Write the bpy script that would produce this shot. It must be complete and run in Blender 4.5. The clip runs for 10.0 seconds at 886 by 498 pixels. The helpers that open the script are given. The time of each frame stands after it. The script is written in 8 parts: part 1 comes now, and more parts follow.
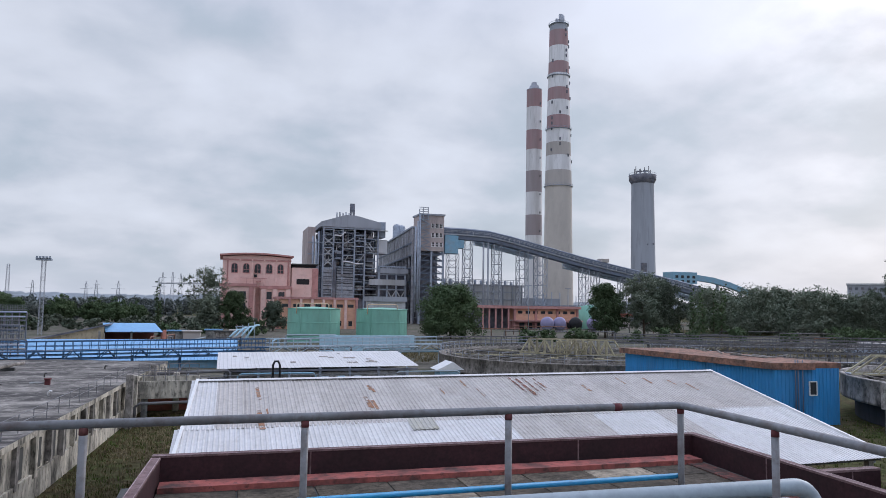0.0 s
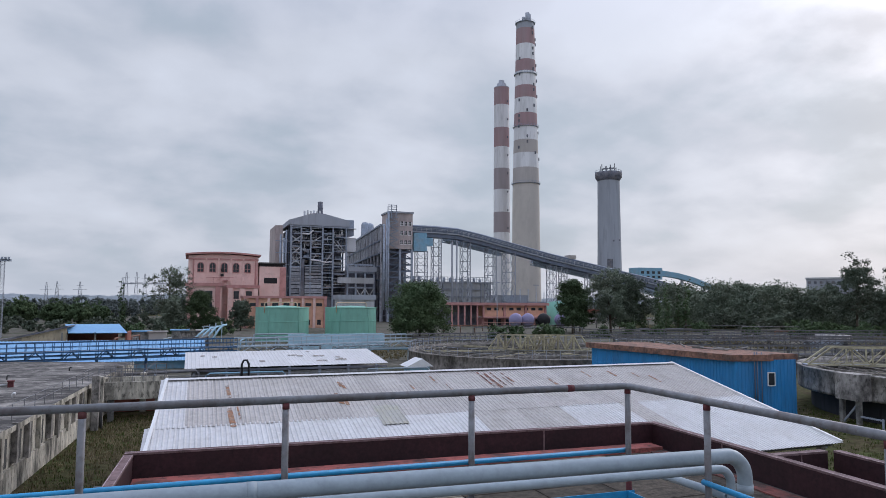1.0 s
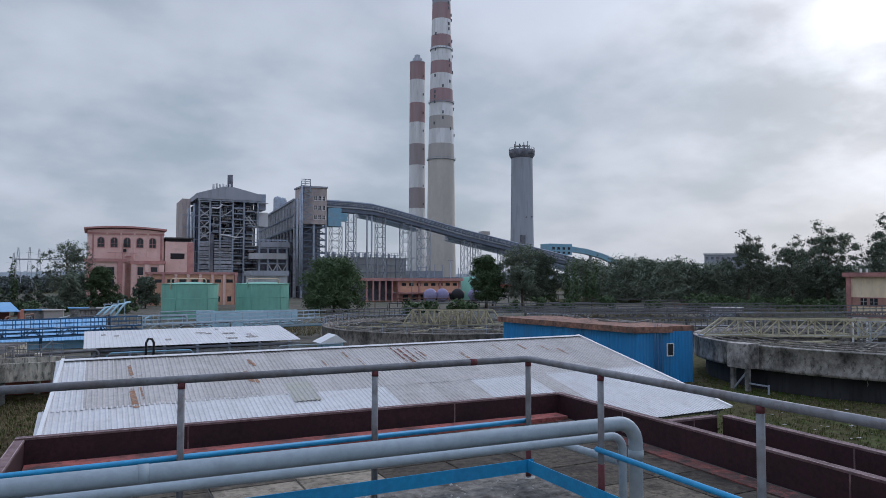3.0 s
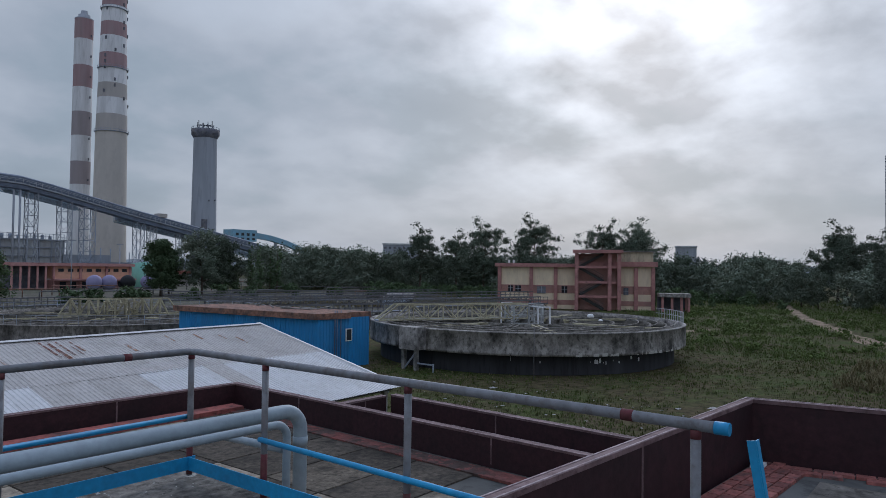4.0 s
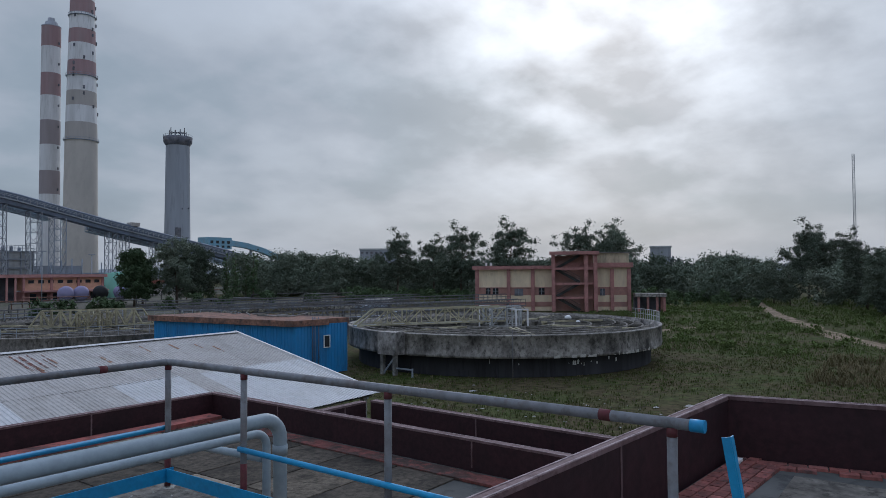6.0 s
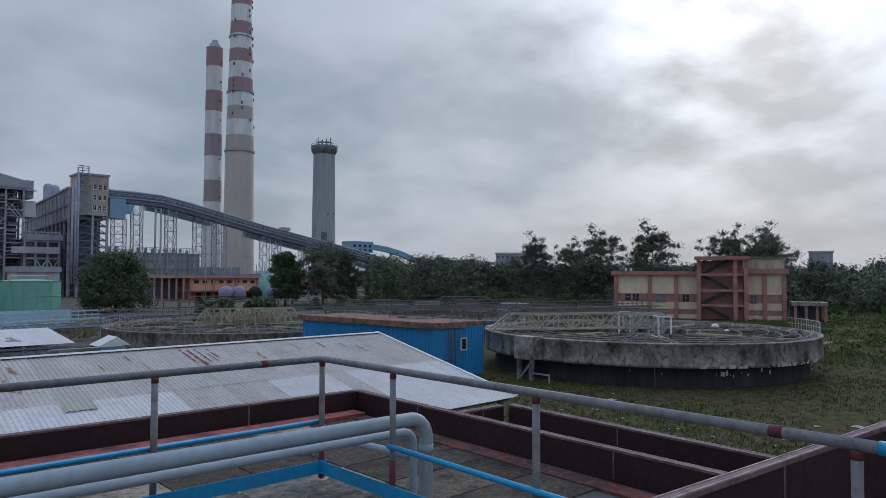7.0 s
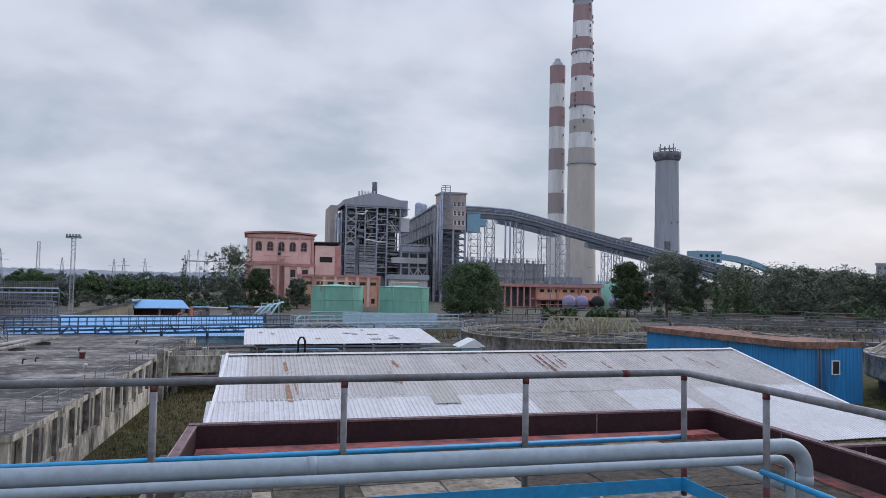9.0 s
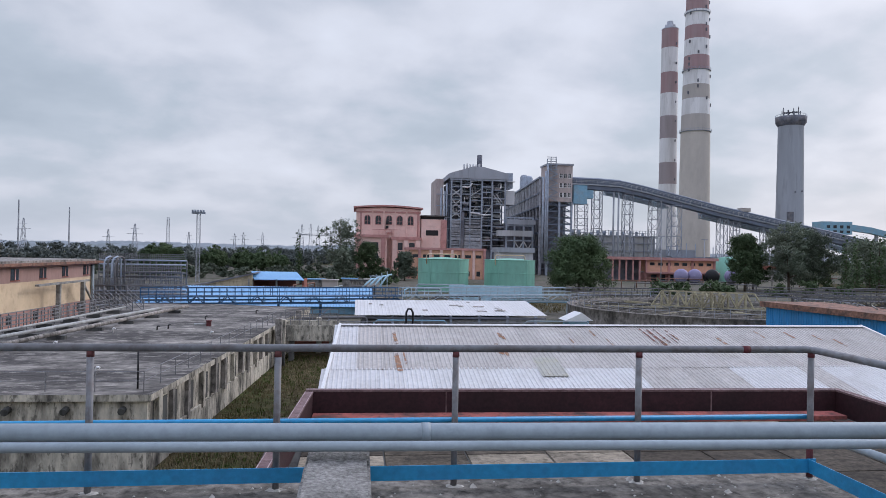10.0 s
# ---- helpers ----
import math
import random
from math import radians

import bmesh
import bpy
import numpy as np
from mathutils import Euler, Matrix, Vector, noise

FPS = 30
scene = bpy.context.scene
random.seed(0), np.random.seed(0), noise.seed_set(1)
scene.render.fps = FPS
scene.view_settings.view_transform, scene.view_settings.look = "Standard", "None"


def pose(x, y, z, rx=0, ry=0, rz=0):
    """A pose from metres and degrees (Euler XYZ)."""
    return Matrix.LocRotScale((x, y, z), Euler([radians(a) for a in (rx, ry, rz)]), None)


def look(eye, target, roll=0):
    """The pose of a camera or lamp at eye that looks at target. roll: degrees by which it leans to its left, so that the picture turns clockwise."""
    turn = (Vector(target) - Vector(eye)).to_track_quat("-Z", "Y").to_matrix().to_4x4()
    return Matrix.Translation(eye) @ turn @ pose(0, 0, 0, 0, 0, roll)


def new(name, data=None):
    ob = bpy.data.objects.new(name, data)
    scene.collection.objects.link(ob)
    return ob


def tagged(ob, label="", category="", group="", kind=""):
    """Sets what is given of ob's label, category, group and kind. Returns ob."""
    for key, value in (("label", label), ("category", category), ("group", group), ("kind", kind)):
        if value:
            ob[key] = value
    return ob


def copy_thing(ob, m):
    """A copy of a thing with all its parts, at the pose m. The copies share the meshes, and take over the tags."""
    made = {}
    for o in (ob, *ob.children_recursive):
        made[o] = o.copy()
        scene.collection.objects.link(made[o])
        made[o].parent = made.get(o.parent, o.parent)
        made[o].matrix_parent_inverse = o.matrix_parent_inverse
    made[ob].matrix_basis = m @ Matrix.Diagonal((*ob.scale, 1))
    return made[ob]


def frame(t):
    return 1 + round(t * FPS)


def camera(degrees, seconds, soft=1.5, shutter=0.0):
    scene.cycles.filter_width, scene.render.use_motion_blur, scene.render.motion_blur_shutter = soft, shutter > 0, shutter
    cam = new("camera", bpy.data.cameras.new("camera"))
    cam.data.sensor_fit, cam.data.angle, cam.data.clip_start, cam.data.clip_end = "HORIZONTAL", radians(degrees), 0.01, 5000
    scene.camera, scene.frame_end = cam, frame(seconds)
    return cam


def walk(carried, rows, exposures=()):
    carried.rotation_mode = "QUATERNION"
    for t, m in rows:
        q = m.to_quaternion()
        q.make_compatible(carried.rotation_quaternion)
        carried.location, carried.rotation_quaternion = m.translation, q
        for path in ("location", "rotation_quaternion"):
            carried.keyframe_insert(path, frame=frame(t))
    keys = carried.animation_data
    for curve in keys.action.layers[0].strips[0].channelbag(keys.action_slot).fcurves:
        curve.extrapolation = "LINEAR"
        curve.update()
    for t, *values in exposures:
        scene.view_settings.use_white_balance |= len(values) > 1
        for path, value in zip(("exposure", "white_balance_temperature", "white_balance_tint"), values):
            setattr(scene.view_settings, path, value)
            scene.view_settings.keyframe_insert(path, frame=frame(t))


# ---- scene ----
cam = camera(64.7, 10.0, soft=0.85)
PATH = [
    (0.0, (0.1, 0.5, 8.322), (0.689, 2.405, 8.481), 0.9),
    (0.2, (-0.027, 0.068, 8.286), (0.6, 1.961, 8.43), 0.9),
    (0.5, (-0.031, 0.063, 8.285), (0.635, 1.943, 8.442), 0.7),
    (1.0, (-0.031, 0.056, 8.279), (0.643, 1.933, 8.432), 0.3),
    (1.5, (-0.043, 0.043, 8.283), (0.583, 1.939, 8.397), 0.3),
    (2.0, (-0.037, 0.046, 8.278), (0.564, 1.95, 8.406), 0.0),
    (2.2, (-0.06, 0.02, 8.285), (0.57, 1.916, 8.391), 0.0),
    (3.3, (0.095, 0.035, 8.28), (1.234, 1.678, 8.346), 0.5),
    (3.5, (0.107, 0.024, 8.293), (1.443, 1.512, 8.344), 0.9),
    (4.0, (0.15, -0.038, 8.3), (1.728, 1.191, 8.354), 0.7),
    (4.5, (0.167, -0.05, 8.306), (1.822, 1.071, 8.362), 0.0),
    (5.0, (0.176, -0.053, 8.306), (1.822, 1.082, 8.374), -0.6),
    (6.3, (0.125, -0.05, 8.305), (1.708, 1.17, 8.366), 0.0),
    (6.5, (0.131, -0.023, 8.303), (1.666, 1.258, 8.364), 0.0),
    (7.0, (0.107, 0.028, 8.297), (1.467, 1.493, 8.375), 0.2),
    (7.5, (0.044, 0.027, 8.308), (1.143, 1.695, 8.421), -0.1),
    (8.0, (0.016, 0.039, 8.302), (0.927, 1.813, 8.458), -0.3),
    (8.5, (-0.054, -0.002, 8.306), (0.667, 1.858, 8.446), 1.0),
    (9.0, (-0.067, 0.017, 8.298), (0.464, 1.943, 8.394), 1.1),
    (9.5, (-0.087, 0.005, 8.293), (0.274, 1.971, 8.369), 1.4),
    (10.0, (-0.105, 0.008, 8.289), (0.134, 1.994, 8.302), 1.1),
]
walk(cam, [(t, look(e, g, r)) for t, e, g, r in PATH],
     exposures=[(0.0, 0.42, 6250, 16), (0.5, 0.3, 6250, 16), (2.2, 0.27, 6250, 16), (3.5, -0.14, 5850, 12), (4.5, -0.35, 5850, 12), (6.5, -0.3, 5850, 10), (7.5, -0.18, 5900, 9), (8.5, 0.22, 6050, 14), (9.0, 0.35, 6250, 16), (10.0, 0.45, 6300, 17)])

# ---- sky and sun: overcast, the sun behind thin cloud ----
SUN_AZ, SUN_EL = radians(67), radians(27)
sun_way = Vector((math.sin(SUN_AZ) * math.cos(SUN_EL), math.cos(SUN_AZ) * math.cos(SUN_EL), math.sin(SUN_EL)))
world = bpy.data.worlds.new("world")
scene.world = world
world.use_nodes = True
wt = world.node_tree
wt.nodes.clear()


def wnode(kind, **kw):
    n = wt.nodes.new(kind)
    for k, v in kw.items():
        n.inputs[k].default_value = v
    return n


def wmath(op, a, b=None, clamp=False):
    n = wt.nodes.new("ShaderNodeMath")
    n.operation, n.use_clamp = op, clamp
    for i, v in enumerate((a, b)):
        if v is None:
            continue
        if isinstance(v, (int, float)):
            n.inputs[i].default_value = v
        else:
            wt.links.new(v, n.inputs[i])
    return n.outputs[0]


sky = wt.nodes.new("ShaderNodeTexSky")
sky.sky_type, sky.sun_disc = "NISHITA", False
sky.sun_elevation, sky.sun_rotation = SUN_EL, SUN_AZ
sky.dust_density, sky.air_density = 3.0, 1.0
coord = wt.nodes.new("ShaderNodeTexCoord")
sep = wt.nodes.new("ShaderNodeSeparateXYZ")
wt.links.new(coord.outputs["Generated"], sep.inputs[0])
up = wmath("ADD", wmath("MAXIMUM", sep.outputs["Z"], 0.0), 0.33)
comb = wt.nodes.new("ShaderNodeCombineXYZ")
wt.links.new(wmath("DIVIDE", sep.outputs["X"], up), comb.inputs[0])
wt.links.new(wmath("DIVIDE", sep.outputs["Y"], up), comb.inputs[1])
big = wnode("ShaderNodeTexNoise", Scale=1.45, Detail=6.0, Roughness=0.46, Distortion=0.1)
small = wnode("ShaderNodeTexNoise", Scale=3.4, Detail=8.0, Roughness=0.5, Distortion=0.15)
puff = wnode("ShaderNodeTexNoise", Scale=4.2, Detail=7.0, Roughness=0.52, Distortion=0.1)
for n in (big, small, puff):
    wt.links.new(comb.outputs[0], n.inputs["Vector"])
cover = wmath("ADD", wmath("MULTIPLY", big.outputs["Fac"], 0.66), wmath("MULTIPLY", small.outputs["Fac"], 0.34))
ramp = wt.nodes.new("ShaderNodeValToRGB")
wt.links.new(cover, ramp.inputs[0])
els = ramp.color_ramp.elements
els[0].position, els[0].color = 0.37, (0.575, 0.62, 0.665, 1)
els[1].position, els[1].color = 0.64, (0.305, 0.365, 0.41, 1)
for at, tone in ((0.455, (0.51, 0.55, 0.59, 1)), (0.51, (0.435, 0.48, 0.525, 1)), (0.55, (0.37, 0.43, 0.475, 1))):
    els.new(at).color = tone
# thin cloud lets more light through round the sun
dot = wt.nodes.new("ShaderNodeVectorMath")
dot.operation = "DOT_PRODUCT"
wt.links.new(coord.outputs["Generated"], dot.inputs[0])
dot.inputs[1].default_value = sun_way
glow = wmath("POWER", wmath("MAXIMUM", dot.outputs["Value"], 0.0), 24.0)
edge = wmath("ADD", wmath("MULTIPLY", cover, 0.55), wmath("MULTIPLY", puff.outputs["Fac"], 0.45))
thin = wmath("ADD", wmath("MULTIPLY", glow, wmath("MULTIPLY", wmath("SUBTRACT", 0.55, edge, clamp=True), 6.5)),
             wmath("MULTIPLY", wmath("POWER", wmath("MAXIMUM", dot.outputs["Value"], 0.0), 6.0), 0.03))
glowmix = wt.nodes.new("ShaderNodeMix")
glowmix.data_type, glowmix.blend_type, glowmix.clamp_factor = "RGBA", "ADD", False
wt.links.new(thin, glowmix.inputs["Factor"])
wt.links.new(ramp.outputs[0], glowmix.inputs["A"])
glowmix.inputs["B"].default_value = (0.96, 0.99, 1.0, 1)
# brighter hazy band low over the land
haze = wmath("POWER", wmath("SUBTRACT", 1.0, wmath("MULTIPLY", wmath("MAXIMUM", sep.outputs["Z"], 0.0), 1.0), clamp=True), 14.0)
hazemix = wt.nodes.new("ShaderNodeMix")
hazemix.data_type = "RGBA"
wt.links.new(wmath("MULTIPLY", haze, 0.72), hazemix.inputs["Factor"])
wt.links.new(glowmix.outputs["Result"], hazemix.inputs["A"])
hazemix.inputs["B"].default_value = (0.505, 0.545, 0.60, 1)
skymul = wt.nodes.new("ShaderNodeMix")
skymul.data_type, skymul.blend_type = "RGBA", "MULTIPLY"
skymul.inputs["Factor"].default_value = 1.0
wt.links.new(sky.outputs[0], skymul.inputs["A"])
skymul.inputs["B"].default_value = (0.09, 0.09, 0.09, 1)
final = wt.nodes.new("ShaderNodeMix")
final.data_type = "RGBA"
final.inputs["Factor"].default_value = 0.9
wt.links.new(skymul.outputs["Result"], final.inputs["A"])
wt.links.new(hazemix.outputs["Result"], final.inputs["B"])
# an overcast sky is brightest overhead
zen = wt.nodes.new("ShaderNodeMapRange")
zen.interpolation_type = "SMOOTHSTEP"
zen.inputs["From Min"].default_value, zen.inputs["From Max"].default_value = 0.36, 0.95
zen.inputs["To Min"].default_value, zen.inputs["To Max"].default_value = 1.0, 2.0
wt.links.new(sep.outputs["Z"], zen.inputs[0])
back = wnode("ShaderNodeBackground", Strength=1.0)
wt.links.new(zen.outputs[0], back.inputs["Strength"])
tint = wt.nodes.new("ShaderNodeMapRange")
tint.inputs["From Min"].default_value, tint.inputs["From Max"].default_value = 0.34, 0.7
wt.links.new(sep.outputs["Z"], tint.inputs[0])
cool = wt.nodes.new("ShaderNodeMix")
cool.data_type, cool.blend_type = "RGBA", "MULTIPLY"
wt.links.new(tint.outputs[0], cool.inputs["Factor"])
wt.links.new(final.outputs["Result"], cool.inputs["A"])
cool.inputs["B"].default_value = (0.99, 1.0, 1.12, 1)
wt.links.new(cool.outputs["Result"], back.inputs[0])
wout = wt.nodes.new("ShaderNodeOutputWorld")
wt.links.new(back.outputs[0], wout.inputs[0])

sun = new("sun", bpy.data.lights.new("sun", "SUN"))
sun.data.energy, sun.data.angle, sun.data.color = 0.8, radians(25), (1.0, 0.98, 0.95)
sun.matrix_world = look(sun_way * 100, (0, 0, 0))


# ---- materials ----
def mat(name, col, rough=0.75, metal=0.0, var=0.18, scale=3.0, stain=None, amount=0.4, stain_scale=0.5, streak=False,
        bump=0.15, each=0.0, spec=0.3, squash=None):
    """Base colour with fine grain, stains of a second colour at a larger scale, and relief. each: shift from piece to piece."""
    m = bpy.data.materials.new(name)
    m.use_nodes = True
    t = m.node_tree
    b = t.nodes["Principled BSDF"]
    b.inputs["Roughness"].default_value = rough
    b.inputs["Metallic"].default_value = metal
    b.inputs["Specular IOR Level"].default_value = spec
    tc = t.nodes.new("ShaderNodeTexCoord")
    mp = t.nodes.new("ShaderNodeMapping")
    t.links.new(tc.outputs["Object"], mp.inputs[0])
    if streak:
        mp.inputs["Scale"].default_value = (1, 1, 0.12 if streak is True else streak)
    if squash:
        mp.inputs["Scale"].default_value = squash
    oi = t.nodes.new("ShaderNodeObjectInfo")
    vadd = t.nodes.new("ShaderNodeVectorMath")
    vadd.operation = "ADD"
    sc = t.nodes.new("ShaderNodeVectorMath")
    sc.operation = "SCALE"
    sc.inputs[0].default_value = (37.0, 17.0, 11.0)
    t.links.new(oi.outputs["Random"], sc.inputs["Scale"])
    t.links.new(mp.outputs[0], vadd.inputs[0])
    t.links.new(sc.outputs[0], vadd.inputs[1])
    fine = t.nodes.new("ShaderNodeTexNoise")
    fine.inputs["Scale"].default_value, fine.inputs["Detail"].default_value = scale, 6
    fine.inputs["Roughness"].default_value = 0.6
    coarse = t.nodes.new("ShaderNodeTexNoise")
    coarse.inputs["Scale"].default_value, coarse.inputs["Detail"].default_value = stain_scale, 5
    coarse.inputs["Roughness"].default_value = 0.62
    for n in (fine, coarse):
        t.links.new(vadd.outputs[0], n.inputs["Vector"])
    r1 = t.nodes.new("ShaderNodeMapRange")
    r1.inputs["From Min"].default_value, r1.inputs["From Max"].default_value = 0.3, 0.7
    r1.inputs["To Min"].default_value, r1.inputs["To Max"].default_value = 1 - var, 1 + var
    t.links.new(fine.outputs["Fac"], r1.inputs[0])
    val = r1.outputs[0]
    if each:
        er = t.nodes.new("ShaderNodeMapRange")
        er.inputs["To Min"].default_value, er.inputs["To Max"].default_value = 1 - each, 1 + each
        t.links.new(oi.outputs["Random"], er.inputs[0])
        mu = t.nodes.new("ShaderNodeMath")
        mu.operation = "MULTIPLY"
        t.links.new(val, mu.inputs[0])
        t.links.new(er.outputs[0], mu.inputs[1])
        val = mu.outputs[0]
    mx = t.nodes.new("ShaderNodeMix")
    mx.data_type = "RGBA"
    mx.inputs["A"].default_value = (*col, 1)
    mx.inputs["B"].default_value = (*(stain or col), 1)
    r2 = t.nodes.new("ShaderNodeMapRange")
    r2.inputs["From Min"].default_value, r2.inputs["From Max"].default_value = 0.45, 0.68
    r2.inputs["To Max"].default_value = amount if stain else 0
    t.links.new(coarse.outputs["Fac"], r2.inputs[0])
    t.links.new(r2.outputs[0], mx.inputs["Factor"])
    # smaller, sharper-edged blotches of the same stain
    spot = t.nodes.new("ShaderNodeTexNoise")
    spot.inputs["Scale"].default_value, spot.inputs["Detail"].default_value = stain_scale * 5.3, 9
    spot.inputs["Roughness"].default_value = 0.68
    t.links.new(vadd.outputs[0], spot.inputs["Vector"])
    r3 = t.nodes.new("ShaderNodeMapRange")
    r3.inputs["From Min"].default_value, r3.inputs["From Max"].default_value = 0.53, 0.62
    r3.inputs["To Max"].default_value = amount * 0.7 if stain else 0
    t.links.new(spot.outputs["Fac"], r3.inputs[0])
    mx2 = t.nodes.new("ShaderNodeMix")
    mx2.data_type = "RGBA"
    t.links.new(r3.outputs[0], mx2.inputs["Factor"])
    t.links.new(mx.outputs["Result"], mx2.inputs["A"])
    mx2.inputs["B"].default_value = (*(stain or col), 1)
    sh = t.nodes.new("ShaderNodeVectorMath")
    sh.operation = "SCALE"
    t.links.new(mx2.outputs["Result"], sh.inputs[0])
    t.links.new(val, sh.inputs["Scale"])
    t.links.new(sh.outputs[0], b.inputs["Base Color"])
    if bump:
        bp = t.nodes.new("ShaderNodeBump")
        bp.inputs["Strength"].default_value, bp.inputs["Distance"].default_value = bump, 0.02
        t.links.new(fine.outputs["Fac"], bp.inputs["Height"])
        t.links.new(bp.outputs[0], b.inputs["Normal"])
    return m


CONC = mat("old_concrete", (0.30, 0.29, 0.27), 0.9, 0, 0.25, 2.5, (0.07, 0.07, 0.065), 0.85, 0.6, bump=0.4)
CONC_WALL = mat("weathered_concrete_wall", (0.52, 0.48, 0.40), 0.9, 0, 0.35, 4.0, (0.045, 0.043, 0.038), 0.97, 1.1, 0.35, bump=0.4)
CONC_DARK = mat("blackened_concrete", (0.10, 0.10, 0.095), 0.9, 0, 0.3, 2.0, (0.035, 0.035, 0.033), 0.8, 0.5, True, bump=0.3)
TANK_WALL = mat("streaked_tank_concrete", (0.37, 0.345, 0.32), 0.9, 0, 0.45, 3.0, (0.05, 0.047, 0.044), 0.95, 0.6, 0.75, bump=0.5)
SLAB = mat("roof_slab_concrete", (0.105, 0.088, 0.068), 0.95, 0, 0.45, 8.0, (0.032, 0.028, 0.023), 0.95, 1.3, bump=0.5, each=0.3, spec=0.15)
ROOFTOP = mat("sooty_roof_screed", (0.20, 0.183, 0.16), 0.92, 0, 0.5, 14.0, (0.035, 0.033, 0.029), 0.95, 1.3, bump=0.6, spec=0.15)
BASIN_TOP = mat("basin_roof_screed", (0.07, 0.065, 0.062), 0.9, 0, 0.45, 3.5, (0.42, 0.39, 0.35), 0.68, 0.36, bump=0.4, squash=(0.6, 1.0, 1), spec=0.15)
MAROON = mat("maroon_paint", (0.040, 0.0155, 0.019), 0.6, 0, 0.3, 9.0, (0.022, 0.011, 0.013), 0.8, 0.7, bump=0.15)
SLAB_TAN = mat("tan_roof_slab", (0.27, 0.232, 0.18), 0.92, 0, 0.3, 7.0, (0.065, 0.056, 0.045), 0.9, 1.0, bump=0.5, each=0.2, spec=0.15)
SLAB_BLACK = mat("sooty_roof_slab", (0.075, 0.063, 0.05), 0.92, 0, 0.45, 7.0, (0.024, 0.022, 0.019), 0.9, 1.1, bump=0.5, each=0.25, spec=0.15)
# darker slab colour for the side terrace
SLAB_DARK = mat("dark_side_slab", (0.165, 0.15, 0.13), 0.9, 0, 0.4, 7.0, (0.035, 0.033, 0.03), 0.9, 0.9, bump=0.45, each=0.2, spec=0.12)
# coping colour, much lighter than the maroon walls
MAROON_TOP = mat("pinkish_coping_paint", (0.19, 0.125, 0.125), 0.8, 0, 0.3, 5.0, (0.075, 0.038, 0.04), 0.8, 1.2, bump=0.2)
REDTILE = mat("red_clay_tile", (0.27, 0.095, 0.08), 0.85, 0, 0.35, 12.0, (0.075, 0.052, 0.048), 0.95, 1.1, bump=0.2, each=0.25)
REDBAND = mat("red_oxide_band", (0.33, 0.095, 0.08), 0.8, 0, 0.25, 5.0, (0.05, 0.04, 0.038), 0.95, 0.9, bump=0.3)
RED_WORN = mat("worn_red_oxide_fillet", (0.075, 0.052, 0.045), 0.85, 0, 0.35, 7.0, (0.27, 0.085, 0.072), 0.95, 0.8, bump=0.35, spec=0.15)
STEEL_GREY = mat("grey_pipe_paint", (0.29, 0.345, 0.38), 0.5, 0, 0.10, 16.0, (0.21, 0.26, 0.28), 0.45, 1.6, bump=0.10, spec=0.4)
RAIL_GREY = mat("weathered_rail_steel", (0.21, 0.215, 0.225), 0.55, 0.2, 0.18, 14.0, (0.13, 0.10, 0.09), 0.6, 3.0, bump=0.12)
RUST = mat("rust_paint", (0.125, 0.034, 0.040), 0.8, 0, 0.25, 18.0, (0.10, 0.05, 0.04), 0.6, 6.0)
BLUE = mat("sky_blue_rail_paint", (0.025, 0.29, 0.54), 0.48, 0, 0.14, 18.0, (0.035, 0.21, 0.43), 0.5, 2.0, bump=0.08, spec=0.4)
BLUE_SHEET = mat("blue_profiled_sheet", (0.035, 0.245, 0.53), 0.5, 0, 0.1, 2.0, (0.05, 0.17, 0.34), 0.5, 0.4, True)
WALK_BLUE = mat("dull_blue_steel", (0.035, 0.105, 0.215), 0.6, 0, 0.2, 1.5, (0.10, 0.13, 0.17), 0.7, 0.4)
BLUE_ROOF = mat("light_blue_sheet", (0.16, 0.36, 0.60), 0.5, 0, 0.1, 2.0, (0.20, 0.42, 0.62), 0.6, 0.3)
LIGHT_BLUE = mat("washed_light_blue_sheet", (0.42, 0.62, 0.72), 0.6, 0, 0.08, 1.5, (0.34, 0.50, 0.58), 0.6, 0.3)
PALE_BLUE = mat("pale_blue_paint", (0.22, 0.42, 0.55), 0.6, 0, 0.12, 1.5, (0.3, 0.36, 0.4), 0.6, 0.3)
SHEET_OLD = mat("aged_white_roof_sheet", (0.455, 0.427, 0.405), 0.6, 0, 0.12, 5.0, (0.34, 0.31, 0.28), 0.6, 0.7, bump=0.05, each=0.06)
SHEET_NEW = mat("new_white_roof_sheet", (0.59, 0.585, 0.585), 0.55, 0, 0.08, 5.0, (0.48, 0.46, 0.445), 0.5, 0.6, bump=0.03, each=0.04)
SHEET_GRP = mat("yellowed_translucent_sheet", (0.40, 0.39, 0.355), 0.5, 0, 0.12, 6.0, (0.40, 0.37, 0.25), 0.6, 1.5)
RUSTY_ROOF = mat("rusty_red_roof", (0.27, 0.145, 0.105), 0.9, 0, 0.4, 3.0, (0.075, 0.06, 0.055), 0.9, 1.1, bump=0.3)
PINK = mat("pink_wall_paint", (0.80, 0.57, 0.51), 0.85, 0, 0.09, 0.6, (0.62, 0.39, 0.33), 0.6, 0.15, bump=0.05)
PINK_DARK = mat("red_pink_trim", (0.54, 0.285, 0.26), 0.85, 0, 0.1, 0.7, (0.36, 0.17, 0.16), 0.6, 0.2, bump=0.05)
ORANGE = mat("orange_wall_paint", (0.72, 0.42, 0.29), 0.85, 0, 0.1, 0.7, (0.55, 0.31, 0.22), 0.6, 0.2, bump=0.05)
CREAM = mat("cream_wall_paint", (0.68, 0.53, 0.36), 0.85, 0, 0.08, 0.8, (0.48, 0.35, 0.23), 0.6, 0.25, bump=0.05)
PUMP_RED = mat("dusky_red_paint", (0.27, 0.125, 0.12), 0.85, 0, 0.15, 1.2, (0.14, 0.08, 0.075), 0.7, 0.5, bump=0.05)
